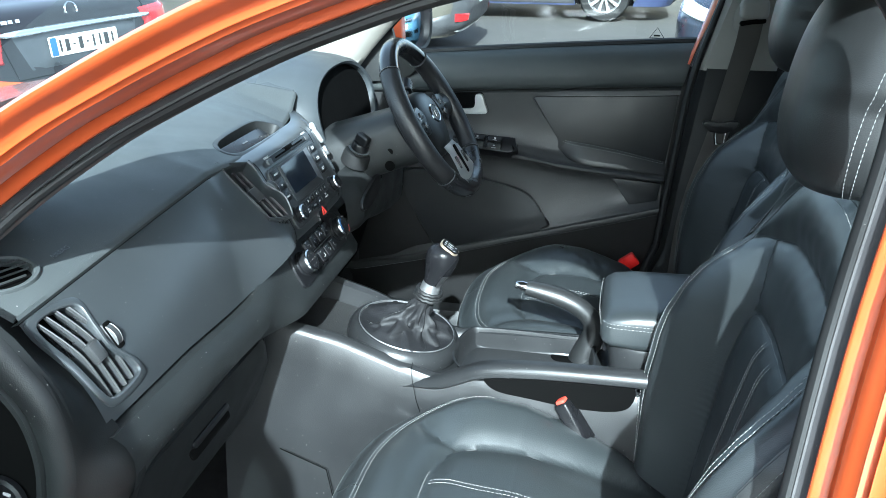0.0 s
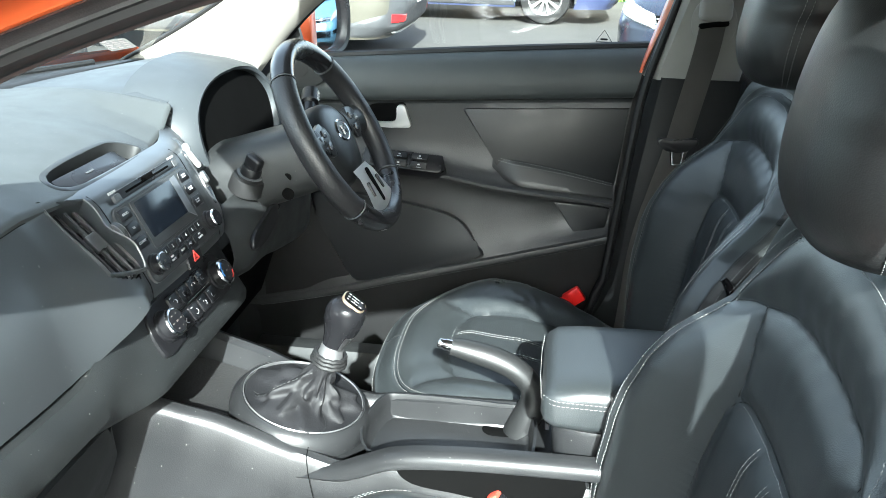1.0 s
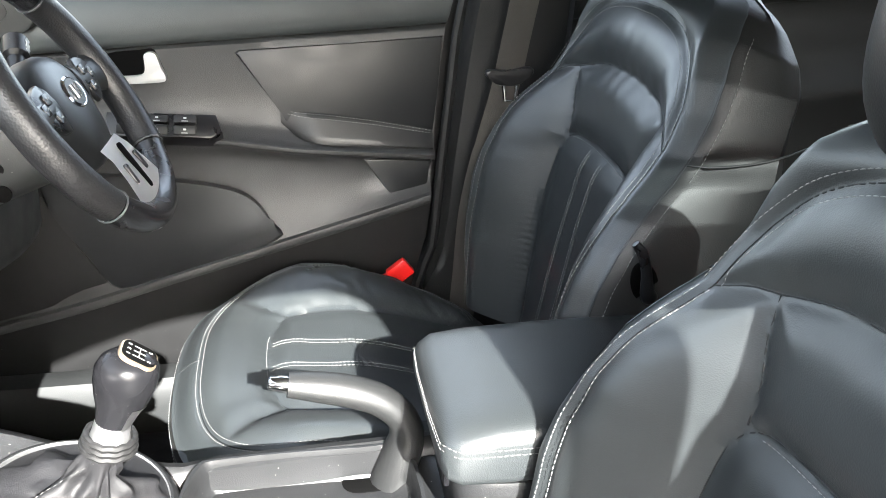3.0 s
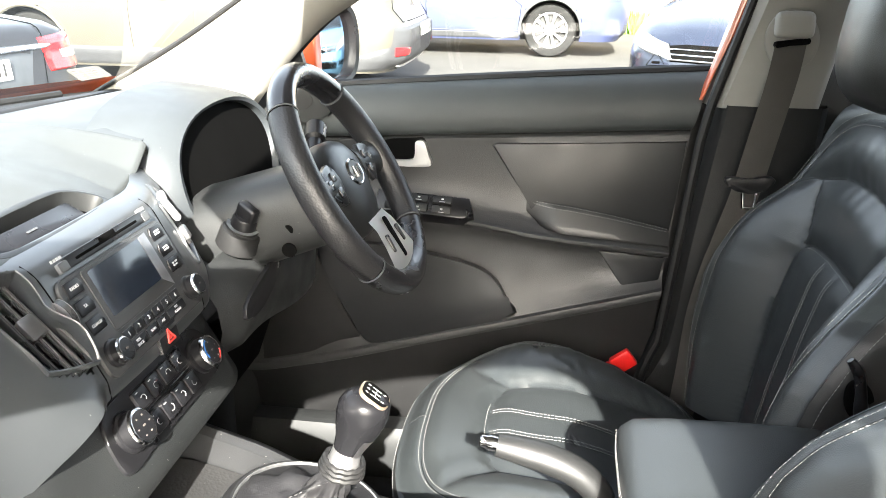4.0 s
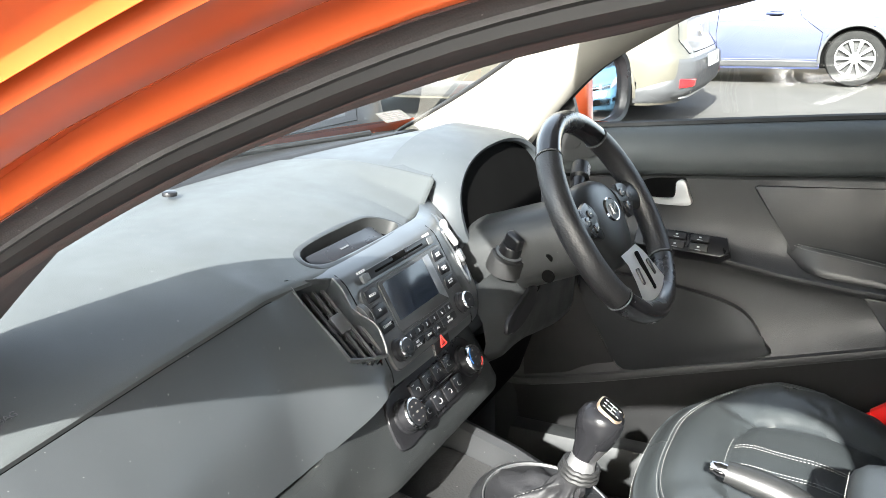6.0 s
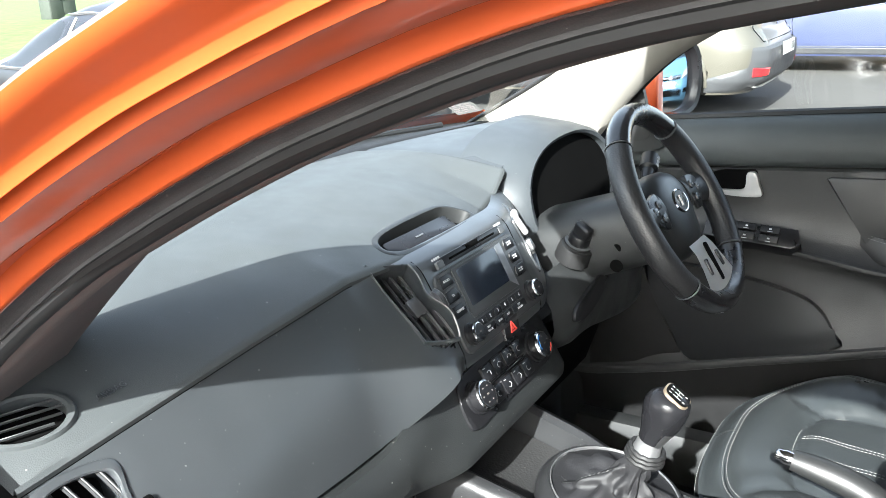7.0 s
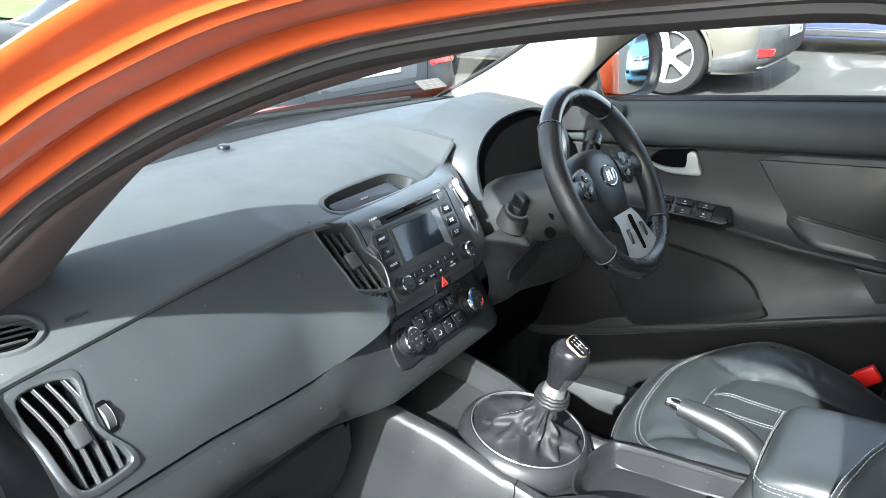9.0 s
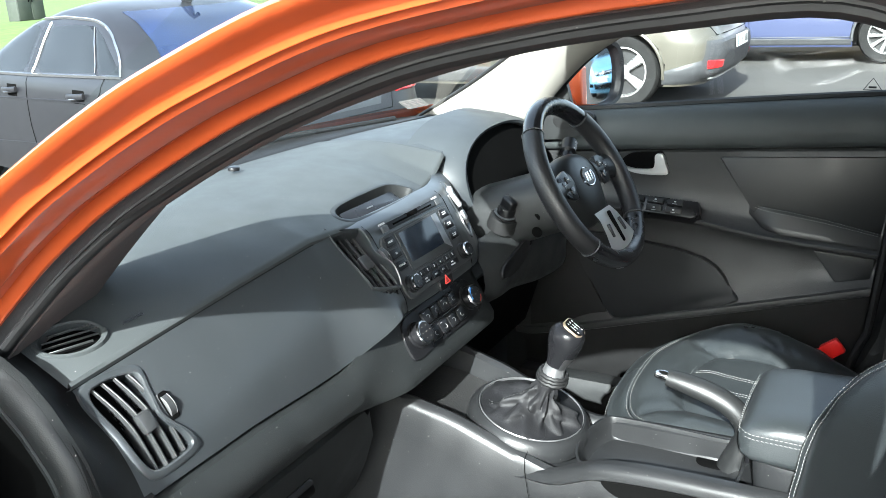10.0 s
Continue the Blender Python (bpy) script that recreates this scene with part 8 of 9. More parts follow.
# champagne crossover: nose towards -x
LV = [(0.22, -2.02, 2.05, 0.86, 0.30), (0.34, -2.14, 2.17, 0.90, 0.34), (0.50, -2.17, 2.20, 0.915, 0.36), (0.62, -2.16, 2.18, 0.92, 0.36), (0.76, -2.08, 2.10, 0.915, 0.36), (0.90, -2.07, 1.95, 0.905, 0.36), (1.00, -2.05, 1.55, 0.89, 0.40), (1.06, -2.02, 1.15, 0.875, 0.40), (1.20, -1.93, 0.85, 0.81, 0.38), (1.40, -1.78, 0.42, 0.73, 0.36), (1.54, -1.60, 0.10, 0.66, 0.36), (1.61, -1.40, -0.15, 0.56, 0.40), (1.635, -1.1, -0.5, 0.40, 0.35)]
car, body, side, tail, patch, seam = parked_car("champagne metallic crossover car with grey bumper cladding", place(-3.62, 7.55, 180), CHAMPAGNE, LV, (-1.33, 1.30), 0.345, (5, 0.030, 0.050, 0))
patch("rear_bumper", [(-0.84, 0.27), (0.84, 0.27), (0.80, 0.62), (-0.80, 0.62)], tail, CLADDING, car, "grey plastic rear bumper", 0.03, 16)
seam("skid_lip", [(-0.70, 0.285), (-0.45, 0.262), (0.45, 0.262), (0.70, 0.285)], tail, SILVER, body, 0.016, 0.012)
for s in (-1, 1):
    patch("rear_reflector", [(s * 0.60, 0.375), (s * 0.80, 0.375), (s * 0.81, 0.45), (s * 0.61, 0.44)], lambda y, z, o: tail(y, z, o + 0.034), LAMP_RED, body, "red bumper reflector", 0.006)
    patch("tail_lamp", [(s * 0.66, 0.97), (s * 0.885, 0.93), (s * 0.875, 1.07), (s * 0.80, 1.08)], lambda y, z, o: tail(y, z, o), LAMP_RED, body, "red tail lamp", 0.02)
    patch("tail_lamp_side", [(-2.02, 0.95), (-1.72, 1.06), (-1.86, 1.12), (-1.99, 1.07)], lambda x, z, o, s=s: side(x, z, s, o), LAMP_RED, body, "red tail lamp", 0.012)
    patch("sill_cladding", [(-1.0, 0.24), (0.98, 0.24), (0.98, 0.40), (-1.0, 0.40)], lambda x, z, o, s=s: side(x, z, s, o), CLADDING, body, "grey sill cladding", 0.012)
    patch("rear_side_cladding", [(-2.07, 0.24), (-1.71, 0.24), (-1.72, 0.36), (-2.09, 0.46)], lambda x, z, o, s=s: side(x, z, s, o), CLADDING, body, "", 0.014)
    w = patch("rear_side_window", [(-0.55, 1.10), (0.28, 1.085), (0.18, 1.46), (-0.55, 1.47)], lambda x, z, o, s=s: side(x, z, s, o), DARK_GLASS, body, "dark rear side window", 0.006)
    patch("front_side_window", [(0.33, 1.085), (0.95, 1.075), (0.48, 1.37), (0.24, 1.45)], lambda x, z, o, s=s: side(x, z, s, o), DARK_GLASS, body, "dark front side window", 0.006)
    patch("quarter_window", [(-1.30, 1.14), (-0.60, 1.10), (-0.60, 1.47), (-1.05, 1.45)], lambda x, z, o, s=s: side(x, z, s, o), DARK_GLASS, body, "dark quarter window", 0.006)
    seam("door_gap", [(0.28, 1.06), (0.30, 0.75), (0.28, 0.34)], lambda x, z, o, s=s: side(x, z, s, o), VOID, body)
    seam("door_gap", [(-0.62, 1.06), (-0.72, 0.85), (-0.95, 0.72), (-0.92, 0.40)], lambda x, z, o, s=s: side(x, z, s, o), VOID, body)
    bm = bmesh.new()
    box(bm, (0.12, 0.22, 0.15), pose(-0.05, s * 1.0, 0.965, 0, 0, s * 10), 0.04, 3)
    tube(bm, [(-0.05, s * 0.87, 0.93), (-0.05, s * 0.94, 0.95)], 0.03, 8)
    mh = part("door_mirror", bm, PIANO, body, "black door mirror")
    bm = bmesh.new()
    slab(bm, rounded(0.17, 0.10, 0.03), 0.003, basis((-0.112, s * 0.995, 0.965), (s * 0.17, 1, 0), (-1, 0, 0)), 0.001)
    part("mirror_glass", bm, MIRROR, mh)
patch("rear_window", [(-0.58, 1.12), (0.58, 1.12), (0.50, 1.45), (-0.50, 1.45)], tail, DARK_GLASS, body, "dark rear window", 0.01)
seam("tailgate_gap", [(-0.70, 1.08), (-0.72, 0.78), (-0.66, 0.66), (0.66, 0.66), (0.72, 0.78), (0.70, 1.08)], tail, VOID, body)
number_plate(body, basis(tail(0, 0.57, 0.045), (0, -1, 0), (-1, 0, 0.06)), seed=3)
bm = bmesh.new()
lathe(bm, [(0.05, 0.0), (0.05, 0.008), (0.035, 0.012)], basis(tail(0, 0.82, 0.005), (0, 1, 0), (-1, 0, 0.2)) @ Matrix.Diagonal((0.9, 1.1, 1, 1)), 20)
part("badge", bm, CHROME, body, "small bright badge")

# violet-blue estate: nose towards -x
LV = [(0.20, -2.12, 2.05, 0.83, 0.30), (0.32, -2.22, 2.18, 0.87, 0.36), (0.48, -2.25, 2.22, 0.885, 0.40), (0.60, -2.24, 2.21, 0.892, 0.40), (0.72, -2.20, 2.12, 0.895, 0.40), (0.82, -2.18, 1.98, 0.888, 0.40), (0.92, -2.15, 1.55, 0.875, 0.42), (0.98, -2.10, 1.20, 0.855, 0.42), (1.10, -2.0, 0.90, 0.79, 0.40), (1.28, -1.82, 0.48, 0.70, 0.36), (1.41, -1.62, 0.10, 0.62, 0.36), (1.47, -1.40, -0.2, 0.50, 0.40), (1.485, -1.1, -0.5, 0.36, 0.33)]
car, body, side, tail, patch, seam = parked_car("violet-blue metallic estate car with ten-spoke wheels", place(-1.53, 11.0, 180), BLUE, LV, (-1.30, 1.30), 0.325, (10, 0.011, 0.029, 1))
for s in (-1, 1):
    S = lambda x, z, o, s=s: side(x, z, s, o)
    patch("tail_lamp_side", [(-2.12, 0.86), (-1.68, 0.97), (-1.86, 1.02), (-2.08, 1.01)], S, LAMP_RED, body, "red tail lamp", 0.015)
    patch("tail_lamp", [(s * 0.50, 0.88), (s * 0.86, 0.86), (s * 0.84, 1.01), (s * 0.55, 0.99)], tail, LAMP_RED, body, "red tail lamp", 0.015)
    patch("sill_strip", [(-0.92, 0.22), (0.92, 0.22), (0.92, 0.30), (-0.92, 0.30)], S, CLADDING, body, "grey sill", 0.012)
    patch("rear_side_window", [(-0.60, 1.01), (0.22, 1.0), (0.14, 1.36), (-0.56, 1.37)], S, DARK_GLASS, body, "dark rear side window", 0.005)
    patch("front_side_window", [(0.27, 1.0), (1.0, 0.99), (0.48, 1.27), (0.2, 1.35)], S, DARK_GLASS, body, "dark front side window", 0.005)
    patch("quarter_window", [(-1.45, 1.05), (-0.66, 1.01), (-0.62, 1.37), (-1.2, 1.36)], S, DARK_GLASS, body, "dark quarter window", 0.005)
    seam("door_gap", [(0.22, 0.98), (0.25, 0.6), (0.22, 0.30)], S, VOID, body)
    seam("door_gap", [(-0.64, 0.98), (-0.70, 0.80), (-0.94, 0.62), (-0.90, 0.30)], S, VOID, body)
    seam("body_crease", [(-2.0, 0.80), (-0.8, 0.775), (0.2, 0.755), (1.2, 0.72)], S, BLUE, body, 0.006)
    seam("sill_line", [(-0.92, 0.315), (0.0, 0.315), (0.92, 0.315)], S, GREY_BODY, body, 0.006)
    for hx in (-0.50, 0.36):
        bm = bmesh.new()
        tube(bm, [S(hx + 0.19 * k, 0.845, 0.012 + 0.022 * math.sin(math.pi * k)) for k in np.linspace(0, 1, 8)], 0.014, 8, squash=1.2)
        part("door_handle", bm, BLUE, body, "body-coloured door handle")
        patch("handle_cup", [(hx + 0.02, 0.81), (hx + 0.15, 0.81), (hx + 0.15, 0.87), (hx + 0.02, 0.87)], S, VOID, body, "", 0.003)
    bm = bmesh.new()
    tube(bm, [S(-1.52 + 0.085 * math.cos(a), 0.89 + 0.08 * math.sin(a), 0.001) for a in (2 * math.pi * i / 24 for i in range(24))], 0.0025, 5, closed=True)
    part("fuel_flap", bm, VOID, body, "round fuel flap gap")
patch("bumper_diffuser", [(-0.75, 0.24), (0.75, 0.24), (0.80, 0.40), (-0.80, 0.40)], tail, CLADDING, body, "grey lower bumper", 0.01)
patch("rear_window", [(-0.55, 1.05), (0.55, 1.05), (0.48, 1.35), (-0.48, 1.35)], tail, DARK_GLASS, body, "dark rear window", 0.01)

# near-black hatchback, seen from its nose
LV = [(0.18, -2.05, 1.98, 0.82, 0.34), (0.30, -2.12, 2.10, 0.87, 0.42), (0.45, -2.14, 2.14, 0.885, 0.45), (0.60, -2.12, 2.12, 0.892, 0.45), (0.72, -2.08, 2.04, 0.893, 0.45), (0.80, -2.06, 1.90, 0.888, 0.46), (0.88, -2.04, 1.62, 0.88, 0.46), (0.93, -2.02, 1.28, 0.87, 0.44), (0.98, -2.0, 1.02, 0.85, 0.42), (1.12, -1.9, 0.78, 0.78, 0.38), (1.30, -1.72, 0.36, 0.68, 0.36), (1.42, -1.5, 0.0, 0.58, 0.36), (1.46, -1.2, -0.3, 0.40, 0.35)]
VW_YAW = 245


def front_of(x, y, yaw, length):
    a = radians(yaw)
    return place(x - math.cos(a) * length, y - math.sin(a) * length, yaw)


car, body, side, tail, patch, seam = parked_car("near-black hatchback with a chrome-barred grille and pale headlamps", front_of(1.07, 5.05, VW_YAW, 2.16), NAVY, LV, (-1.30, 1.30), 0.32, (5, 0.03, 0.045, 0))
NOSE = lambda y, z, o: tail(y, z, o, True)
for s in (-1, 1):
    patch("headlamp", [(s * 0.44, 0.585), (s * 0.85, 0.66), (s * 0.83, 0.77), (s * 0.50, 0.685)], NOSE, LAMP_CLEAR, body, "clear headlamp", 0.02, 8)
    patch("fog_intake", [(s * 0.50, 0.33), (s * 0.82, 0.36), (s * 0.80, 0.46), (s * 0.50, 0.45)], NOSE, VOID, body, "black air intake", 0.006)
    S = lambda x, z, o, s=s: side(x, z, s, o)
    patch("front_side_window", [(0.2, 0.99), (0.92, 0.99), (0.42, 1.26), (0.15, 1.34)], S, DARK_GLASS, body, "dark side window", 0.005)
    patch("rear_side_window", [(-1.2, 1.02), (0.15, 0.99), (0.10, 1.34), (-1.0, 1.32)], S, DARK_GLASS, body, "dark side window", 0.005)
    bm = bmesh.new()
    box(bm, (0.13, 0.21, 0.13), pose(0.78, s * 0.985, 1.02, 0, 0, 0), 0.045, 3)
    part("door_mirror", bm, NAVY, body, "dark door mirror")
patch("grille", [(-0.46, 0.575), (0.46, 0.575), (0.50, 0.69), (-0.50, 0.69)], NOSE, VOID, body, "black grille", 0.012)
for z in (0.592, 0.625, 0.658):
    bm = bmesh.new()
    tube(bm, [NOSE(y, z, 0.016) for y in np.linspace(-0.47, 0.47, 14)], 0.006, 6)
    part("grille_bar", bm, CHROME, body, "chrome grille bar")
bm = bmesh.new()
gm = basis(NOSE(0, 0.635, 0.022), (0, 1, 0), (1, 0, 0.05))
lathe(bm, [(0.066, 0.0), (0.068, 0.008), (0.060, 0.012), (0.056, 0.008)], gm, 32)
emb = part("nose_badge", bm, CHROME, body, "round chrome badge")
bm = bmesh.new()
for a, b in (((-0.035, 0.03), (-0.012, -0.04)), ((-0.012, -0.04), (0.0, 0.0)), ((0.0, 0.0), (0.012, -0.04)), ((0.012, -0.04), (0.035, 0.03))):
    tube(bm, [gm @ Vector((*a, 0.010)), gm @ Vector((*b, 0.010))], 0.006, 6)
part("badge_bars", bm, CHROME, emb)
patch("lower_grille", [(-0.44, 0.28), (0.44, 0.28), (0.46, 0.42), (-0.46, 0.42)], NOSE, VOID, body, "black lower grille", 0.006)
patch("front_screen", [(-0.66, 0.99), (0.66, 0.99), (0.52, 1.36), (-0.52, 1.36)], NOSE, DARK_GLASS, body, "dark windscreen", 0.006)
number_plate(body, basis(NOSE(0, 0.46, 0.010), (0, 1, 0), (1, 0, 0)), seed=5)

# pale blue small car, seen from its nose and in the mirror
LV = [(0.18, -1.92, 1.88, 0.80, 0.34), (0.30, -1.98, 1.98, 0.84, 0.42), (0.46, -2.0, 2.0, 0.855, 0.45), (0.62, -1.98, 1.97, 0.86, 0.45), (0.75, -1.94, 1.86, 0.86, 0.45), (0.85, -1.92, 1.66, 0.855, 0.45), (0.94, -1.90, 1.35, 0.845, 0.44), (1.0, -1.88, 1.12, 0.83, 0.42), (1.15, -1.8, 0.86, 0.76, 0.38), (1.33, -1.62, 0.45, 0.67, 0.36), (1.45, -1.4, 0.08, 0.56, 0.36), (1.49, -1.1, -0.25, 0.40, 0.35)]
car, body, side, tail, patch, seam = parked_car("pale blue small car with a slim chrome grille bar", front_of(4.495, 4.937, 231.8, 2.0), LIGHT_BLUE, LV, (-1.25, 1.25), 0.31, (5, 0.03, 0.045, 0))
NOSE = lambda y, z, o: tail(y, z, o, True)
for s in (-1, 1):
    patch("headlamp", [(s * 0.46, 0.62), (s * 0.80, 0.66), (s * 0.80, 0.86), (s * 0.56, 0.74)], NOSE, LAMP_CLEAR, body, "clear headlamp", 0.02)
    patch("fog_intake", [(s * 0.52, 0.34), (s * 0.76, 0.34), (s * 0.76, 0.44), (s * 0.54, 0.42)], NOSE, VOID, body, "", 0.006)
    bm = bmesh.new()
    box(bm, (0.13, 0.20, 0.13), pose(0.86, s * 0.95, 1.05), 0.045, 3)
    part("door_mirror", bm, LIGHT_BLUE, body)
patch("grille", [(-0.40, 0.60), (0.40, 0.60), (0.46, 0.70), (-0.46, 0.70)], NOSE, VOID, body, "black grille", 0.010)
patch("lower_grille", [(-0.42, 0.27), (0.42, 0.27), (0.48, 0.42), (-0.48, 0.42)], NOSE, VOID, body, "black lower grille", 0.008)
bm = bmesh.new()
tube(bm, [NOSE(y, 0.665 - 0.02 * math.exp(-(y / 0.1) ** 2), 0.018) for y in np.linspace(-0.44, 0.44, 20)], 0.016, 8)
part("grille_bar", bm, CHROME, body, "chrome grille bar")
bm = bmesh.new()
lathe(bm, [(0.055, 0.0), (0.055, 0.008), (0.045, 0.01)], basis(NOSE(0, 0.655, 0.03), (0, 1, 0), (1, 0, 0.05)), 24)
part("nose_badge", bm, CHROME, body, "round chrome badge")
patch("front_screen", [(-0.64, 1.01), (0.64, 1.01), (0.50, 1.39), (-0.50, 1.39)], NOSE, DARK_GLASS, body, "dark windscreen", 0.006)
number_plate(body, basis(NOSE(0, 0.51, 0.014), (0, 1, 0), (1, 0, 0)), seed=6)

# dark grey saloon ahead in the hollow, tail towards us
LV = [(0.18, -2.28, 2.28, 0.86, 0.24), (0.30, -2.38, 2.38, 0.90, 0.26), (0.48, -2.42, 2.42, 0.92, 0.27), (0.62, -2.42, 2.40, 0.925, 0.27), (0.76, -2.39, 2.32, 0.925, 0.27), (0.86, -2.37, 2.15, 0.918, 0.27), (0.93, -2.36, 1.80, 0.908, 0.27), (0.965, -2.34, 1.40, 0.893, 0.27), (1.01, -2.28, 1.16, 0.868, 0.34), (1.03, -2.12, 1.08, 0.855, 0.40), (1.06, -1.76, 0.98, 0.835, 0.38), (1.20, -1.50, 0.68, 0.765, 0.36), (1.32, -1.20, 0.36, 0.695, 0.34), (1.40, -0.94, 0.06, 0.61, 0.34), (1.44, -0.74, -0.16, 0.50, 0.32), (1.46, -0.50, -0.3, 0.36, 0.3)]
car, body, side, tail, patch, seam = parked_car("dark grey saloon car with chrome window trim", pose(-5.46, 3.856, -0.133, 0, 0, 167.5) @ pose(0, 0, 0, -0.8, 0, 0), GRAPHITE, LV, (-1.27, 1.60), 0.33, (5, 0.03, 0.05, 0))
for s in (-1, 1):
    S = lambda x, z, o, s=s: side(x, z, s, o)
    patch("tail_lamp", [(s * 0.56, 0.755), (s * 0.905, 0.75), (s * 0.885, 0.965), (s * 0.52, 0.945)], tail, LAMP_RED, body, "red tail lamp", 0.02, 14)
    patch("tail_lamp_side", [(-2.36, 0.75), (-1.98, 0.80), (-2.04, 0.90), (-2.31, 0.965)], S, LAMP_RED, body, "red tail lamp", 0.012)
    patch("lamp_insert", [(s * 0.66, 0.825), (s * 0.86, 0.815), (s * 0.86, 0.875), (s * 0.65, 0.87)], lambda y, z, o: tail(y, z, o + 0.021), LAMP_CLEAR, body, "clear reversing lamp", 0.004)
    patch("rear_side_window", [(-1.042, 1.018), (-0.140, 0.998), (-0.200, 1.333), (-0.839, 1.308)], S, DARK_GLASS, body, "dark rear side window", 0.005)
    patch("quarter_light", [(-1.360, 1.023), (-1.064, 1.018), (-0.872, 1.303), (-1.030, 1.233)], S, DARK_GLASS, body, "small dark quarter light", 0.005)
    patch("front_side_window", [(0.020, 0.998), (0.950, 0.988), (0.380, 1.273), (-0.060, 1.333)], S, DARK_GLASS, body, "front side window", 0.005)
    patch("pillar_cover", [(-0.120, 0.998), (0.000, 0.998), (-0.080, 1.333), (-0.180, 1.333)], S, PIANO, body, "gloss black middle pillar", 0.006)
    seam("window_divider", [(-1.053, 1.018), (-0.861, 1.303)], S, CHROME, body, 0.005, 0.006)
    seam("window_divider", [(-0.130, 0.998), (-0.190, 1.333)], S, CHROME, body, 0.008, 0.006)
    seam("window_trim", [(-1.400, 1.005), (-0.100, 0.981), (1.000, 0.973)], S, CHROME, body, 0.014, 0.004)
    seam("window_trim", [(q.x, q.y) for q in spline([(-1.400, 1.005, 0), (-1.290, 1.133, 0), (-1.087, 1.263, 0), (-0.861, 1.335, 0), (-0.500, 1.358, 0), (-0.200, 1.361, 0), (0.350, 1.303, 0), (0.980, 0.983, 0)], 5)], S, CHROME, body, 0.012, 0.004)
    seam("door_gap", [(-0.06, 0.99), (-0.03, 0.6), (-0.06, 0.26)], S, VOID, body)
    seam("door_gap", [(-1.20, 1.01), (-1.16, 0.90), (-0.98, 0.72), (-0.86, 0.55), (-0.84, 0.3)], S, VOID, body)
    seam("body_crease", [(-2.0, 0.845), (-0.8, 0.825), (0.6, 0.79), (1.6, 0.75)], S, GRAPHITE, body, 0.009)
    seam("lower_crease", [(-0.84, 0.50), (0.2, 0.46), (1.2, 0.40)], S, GRAPHITE, body, 0.008)
    for hx in (-0.96, 0.10):
        bm = bmesh.new()
        tube(bm, [S(hx + 0.23 * k, 0.870 - 0.012 * k, 0.014 + 0.026 * math.sin(math.pi * k)) for k in np.linspace(0, 1, 8)], 0.017, 8, squash=1.3)
        handle = part("door_handle", bm, GRAPHITE, body, "body-coloured door handle with a chrome edge")
        bm = bmesh.new()
        tube(bm, [S(hx + 0.01 + 0.21 * k, 0.857 - 0.012 * k, 0.018 + 0.030 * math.sin(math.pi * k)) for k in np.linspace(0, 1, 8)], 0.006, 6)
        part("handle_edge", bm, CHROME, handle, "chrome handle edge")
        patch("handle_cup", [(hx + 0.02, 0.815), (hx + 0.19, 0.815), (hx + 0.19, 0.905), (hx + 0.02, 0.905)], S, VOID, body, "", 0.003)
patch("rear_window", [(-0.700, 1.078), (0.700, 1.078), (0.520, 1.388), (-0.520, 1.388)], tail, material("blue tinted rear glass", (0.010, 0.018, 0.050), 0.06, vary=0.3, vary_scale=3), body, "blue tinted rear window", 0.006, 14)
seam("boot_gap", [(-0.62, 1.05), (-0.56, 0.94), (-0.50, 0.66), (0.50, 0.66), (0.56, 0.94), (0.62, 1.05)], tail, VOID, body)
patch("plate_recess", [(-0.40, 0.70), (0.40, 0.70), (0.47, 0.885), (-0.47, 0.885)], tail, material("grey boot panel", (0.05, 0.055, 0.062), 0.4, metal=0.2, coat=0.4), body, "grey plate recess", 0.006)
number_plate(body, basis(tail(0, 0.805, 0.014), (0, -1, 0), (-1, 0, 0.1)), seed=8)
bm = bmesh.new()
slab(bm, [(p.x, p.y) for p in spline([(-0.515, -0.016, 0), (0.0, -0.012, 0), (0.515, -0.016, 0), (0.520, 0.014, 0), (0.0, 0.020, 0), (-0.520, 0.014, 0)], 6, closed=True)], 0.016, basis(tail(0, 0.905, 0.004), (0, -1, 0), (-1, 0, 0.05)), 0.004)
part("boot_strip", bm, CHROME, body, "broad chrome boot strip")
bm = bmesh.new()
tube(bm, [basis(tail(0, 0.985, 0.012), (0, -1, 0), (-1, 0, 0.2)) @ Vector((0.043 * math.cos(a), 0.043 * math.sin(a), 0)) for a in (2 * math.pi * i / 28 for i in range(28))], 0.006, 6, closed=True)
part("boot_badge", bm, CHROME, body, "round chrome badge ring")
bm = bmesh.new()
label_bars(bm, basis(tail(0.46, 0.965, 0.010), (0, -1, 0), (-1, 0, 0.2)), 0.19, 0.032, 1, 4, 2, 0.004)
part("boot_lettering", bm, CHROME, body, "small bright lettering bars", flat=True)
bm = bmesh.new()
tube(bm, [(-0.88, 0, 1.425), (-0.97, 0, 1.47), (-1.04, 0, 1.50), (-1.065, 0, 1.43)], [0.03, 0.022, 0.010, 0.012], 8, squash=2.0)
part("roof_antenna", bm, GRAPHITE, body, "shark-fin roof antenna")

# ---- fence, weeds and grass behind the cars ----
fence = thing("fence", (1.5, 14.0, ground_z(14)), "weathered wooden board fence", "fence")
for x0 in np.arange(-2.0, 6.0, 2.4):
    bm = bmesh.new()
    box(bm, (0.10, 0.10, 1.9), pose(x0, 14.08, 1.05), 0.01)
    part("post", bm, WOOD, fence)
for z in (0.5, 1.5):
    bm = bmesh.new()
    box(bm, (8.0, 0.05, 0.09), pose(2.0, 14.03, z), 0.006)
    part("rail", bm, WOOD, fence)
bm = bmesh.new()
box(bm, (0.145, 0.022, 1.75), Matrix(), 0.005, 1)
first = part("board", bm, WOOD, fence)
first.matrix_basis = pose(-2.0, 13.99, 1.02)
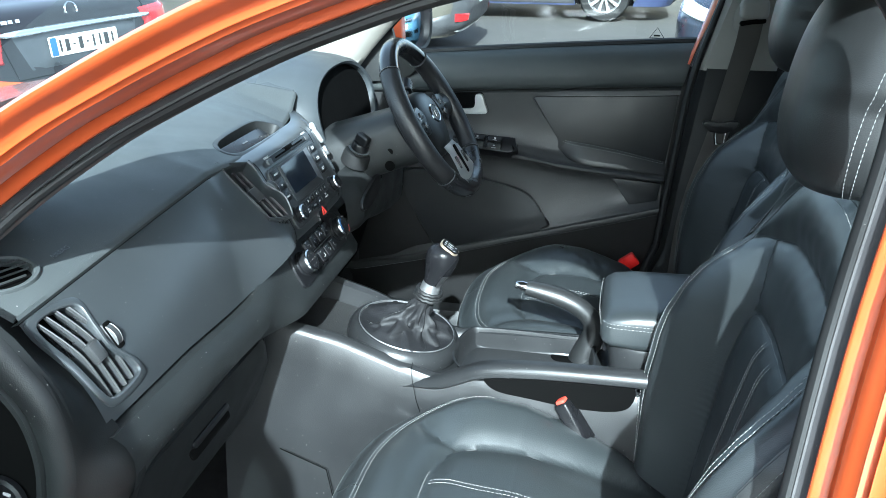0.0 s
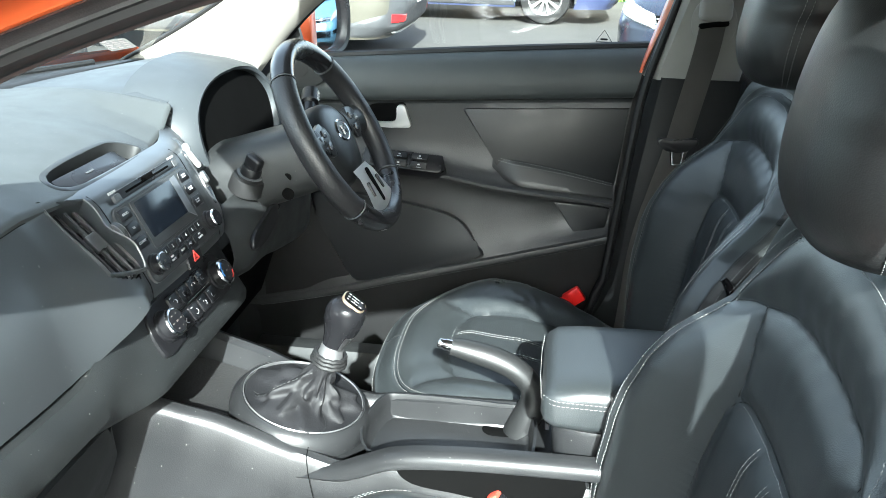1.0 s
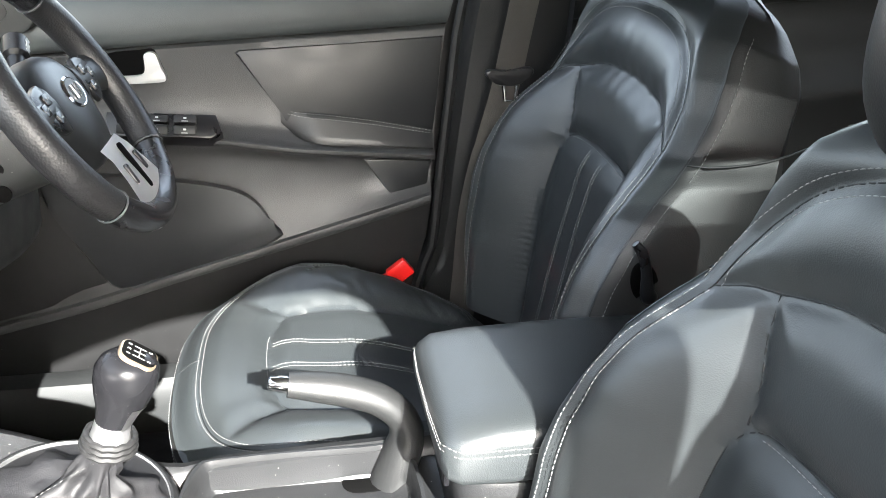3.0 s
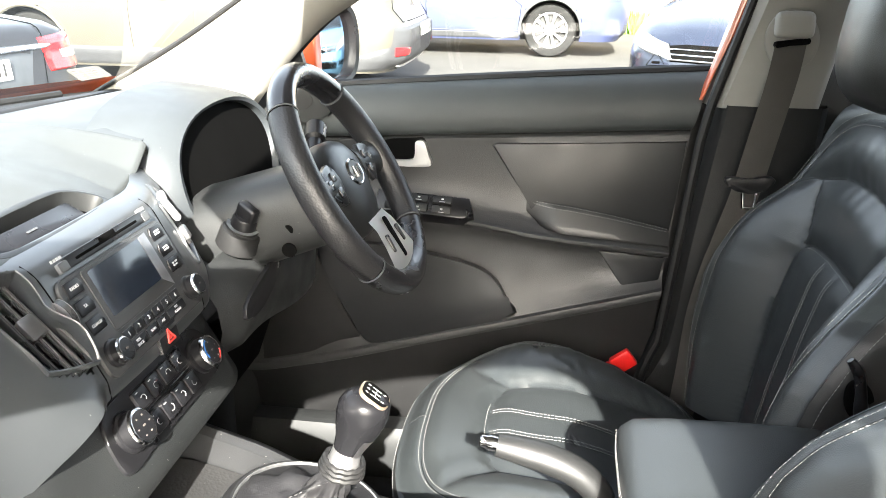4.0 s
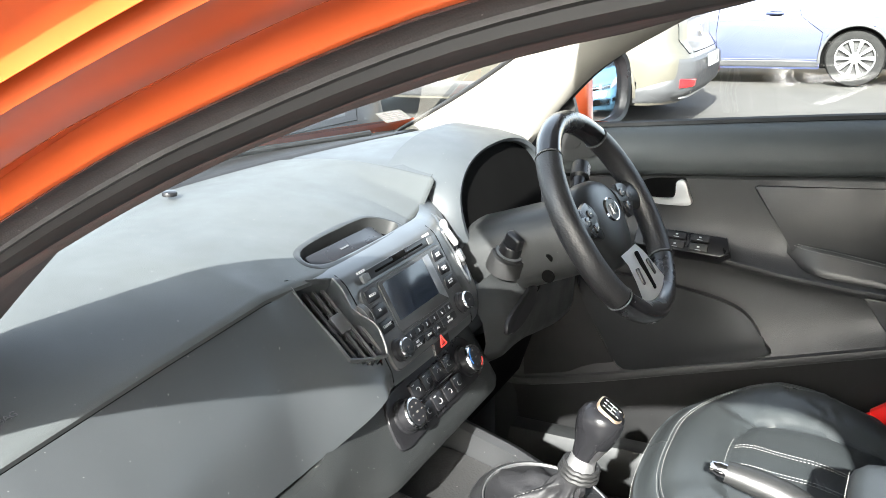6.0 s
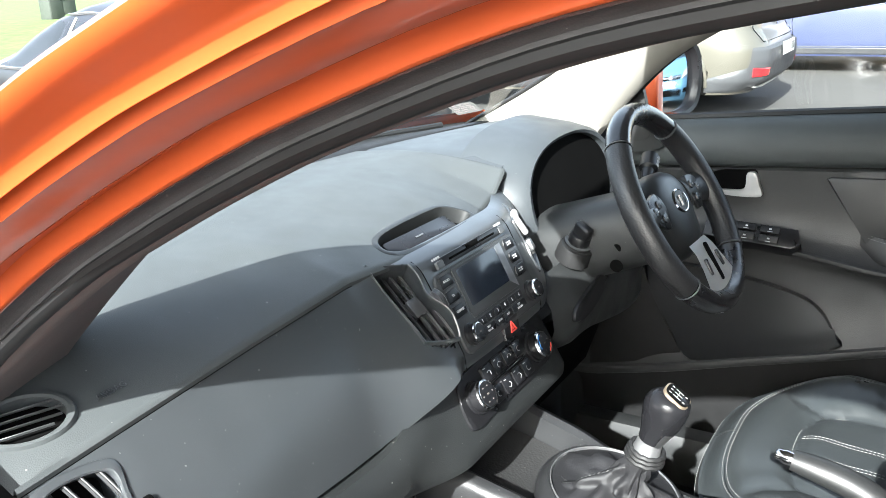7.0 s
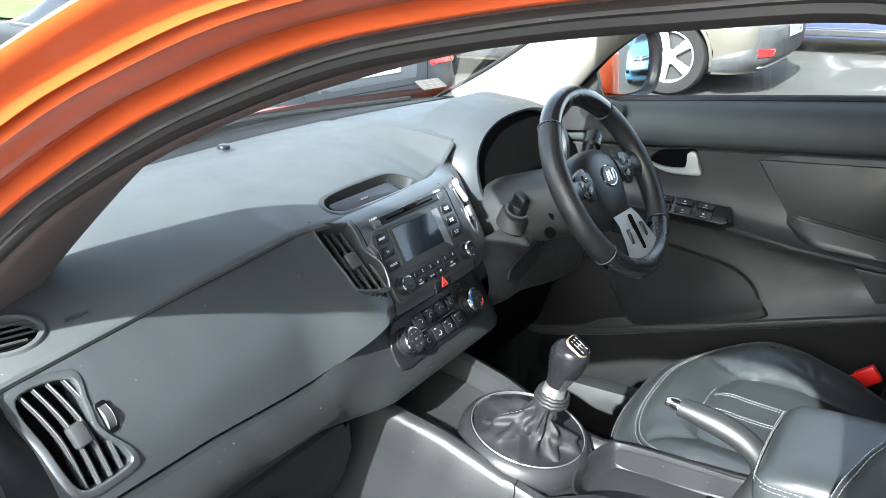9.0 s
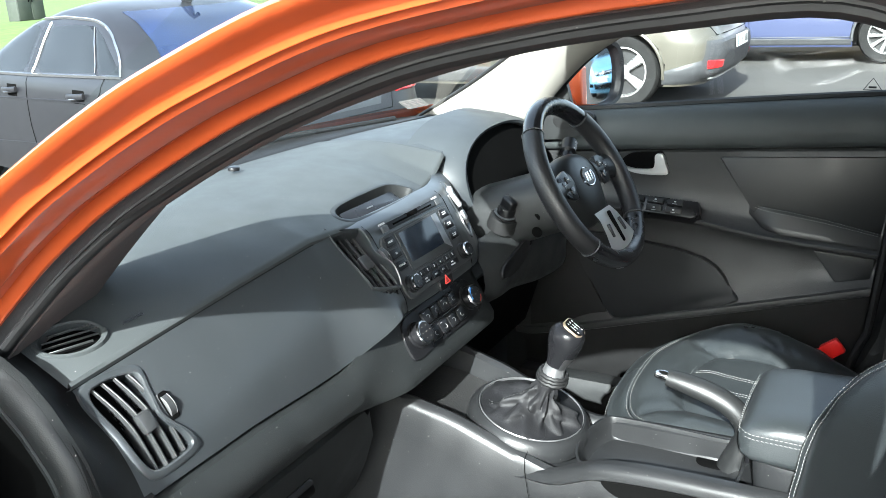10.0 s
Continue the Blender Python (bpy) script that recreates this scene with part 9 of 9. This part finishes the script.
for i in range(1, 52):
    o = first.copy()
    scene.collection.objects.link(o)
    o.matrix_basis = pose(-2.0 + 0.154 * i, 13.99 + random.uniform(-0.004, 0.004), 1.02 + random.uniform(-0.015, 0.015), 0, random.uniform(-0.5, 0.5), 0)
bm = bmesh.new()
rnd = random.Random(3)
for i in range(260):
    c = Vector((rnd.gauss(1.12, 0.16), 13.75 + rnd.uniform(-0.2, 0.15), ground_z(13.7)))
    h = rnd.uniform(0.10, 0.38)
    lean = Vector((rnd.uniform(-0.25, 0.25), rnd.uniform(-0.25, 0.25), 1)) * h
    side_v = Vector((rnd.uniform(-1, 1), rnd.uniform(-1, 1), 0)).normalized() * rnd.uniform(0.02, 0.05)
    skin(bm, [[c - side_v * 0.3, c + side_v * 0.3], [c + lean * 0.55 - side_v, c + lean * 0.55 + side_v], [c + lean - side_v * 0.1, c + lean + side_v * 0.1]])
single("weeds", bm, LEAF, "bright green weeds at the foot of the fence", "weeds", kind="stuff")
bm = bmesh.new()
skin(bm, [[(x, y, ground_z(y) + 0.06 + 0.36 * smoothstep(9, 17, y)) for x in np.linspace(-220, -9, 14)] for y in (9, 10.5, 12, 13.5, 15, 17, 22, 30, 45, 70, 110, 160)])
single("grass", bm, GRASS, "bright mown grass beyond the car park", "grass", kind="stuff")
cabinet = thing("utility_cabinet", (-26.0, 17.75, 0.5), "grey-green metal utility cabinet on the grass", "utility cabinet")
bm = bmesh.new()
box(bm, (0.55, 1.0, 1.35), pose(-26.0, 17.75, 1.19), 0.02)
shell_box = part("body", bm, material("grey-green cabinet paint", (0.035, 0.042, 0.034), 0.55, vary=0.15, vary_scale=3), cabinet)
bm = bmesh.new()
box(bm, (0.65, 1.1, 0.06), pose(-26.0, 17.75, 1.89), 0.015)
part("lid", bm, CLADDING, cabinet, "grey overhanging lid")
for y in (17.505, 17.995):
    bm = bmesh.new()
    box(bm, (0.02, 0.46, 1.20), pose(-25.72, y, 1.19), 0.006)
    leaf = part("door", bm, shell_box.data.materials[0], cabinet)
    bm = bmesh.new()
    box(bm, (0.02, 0.03, 0.12), pose(-25.70, 17.75 + (y - 17.75) * 0.25, 1.2), 0.004)
    part("handle", bm, VOID, leaf, "small dark handle")
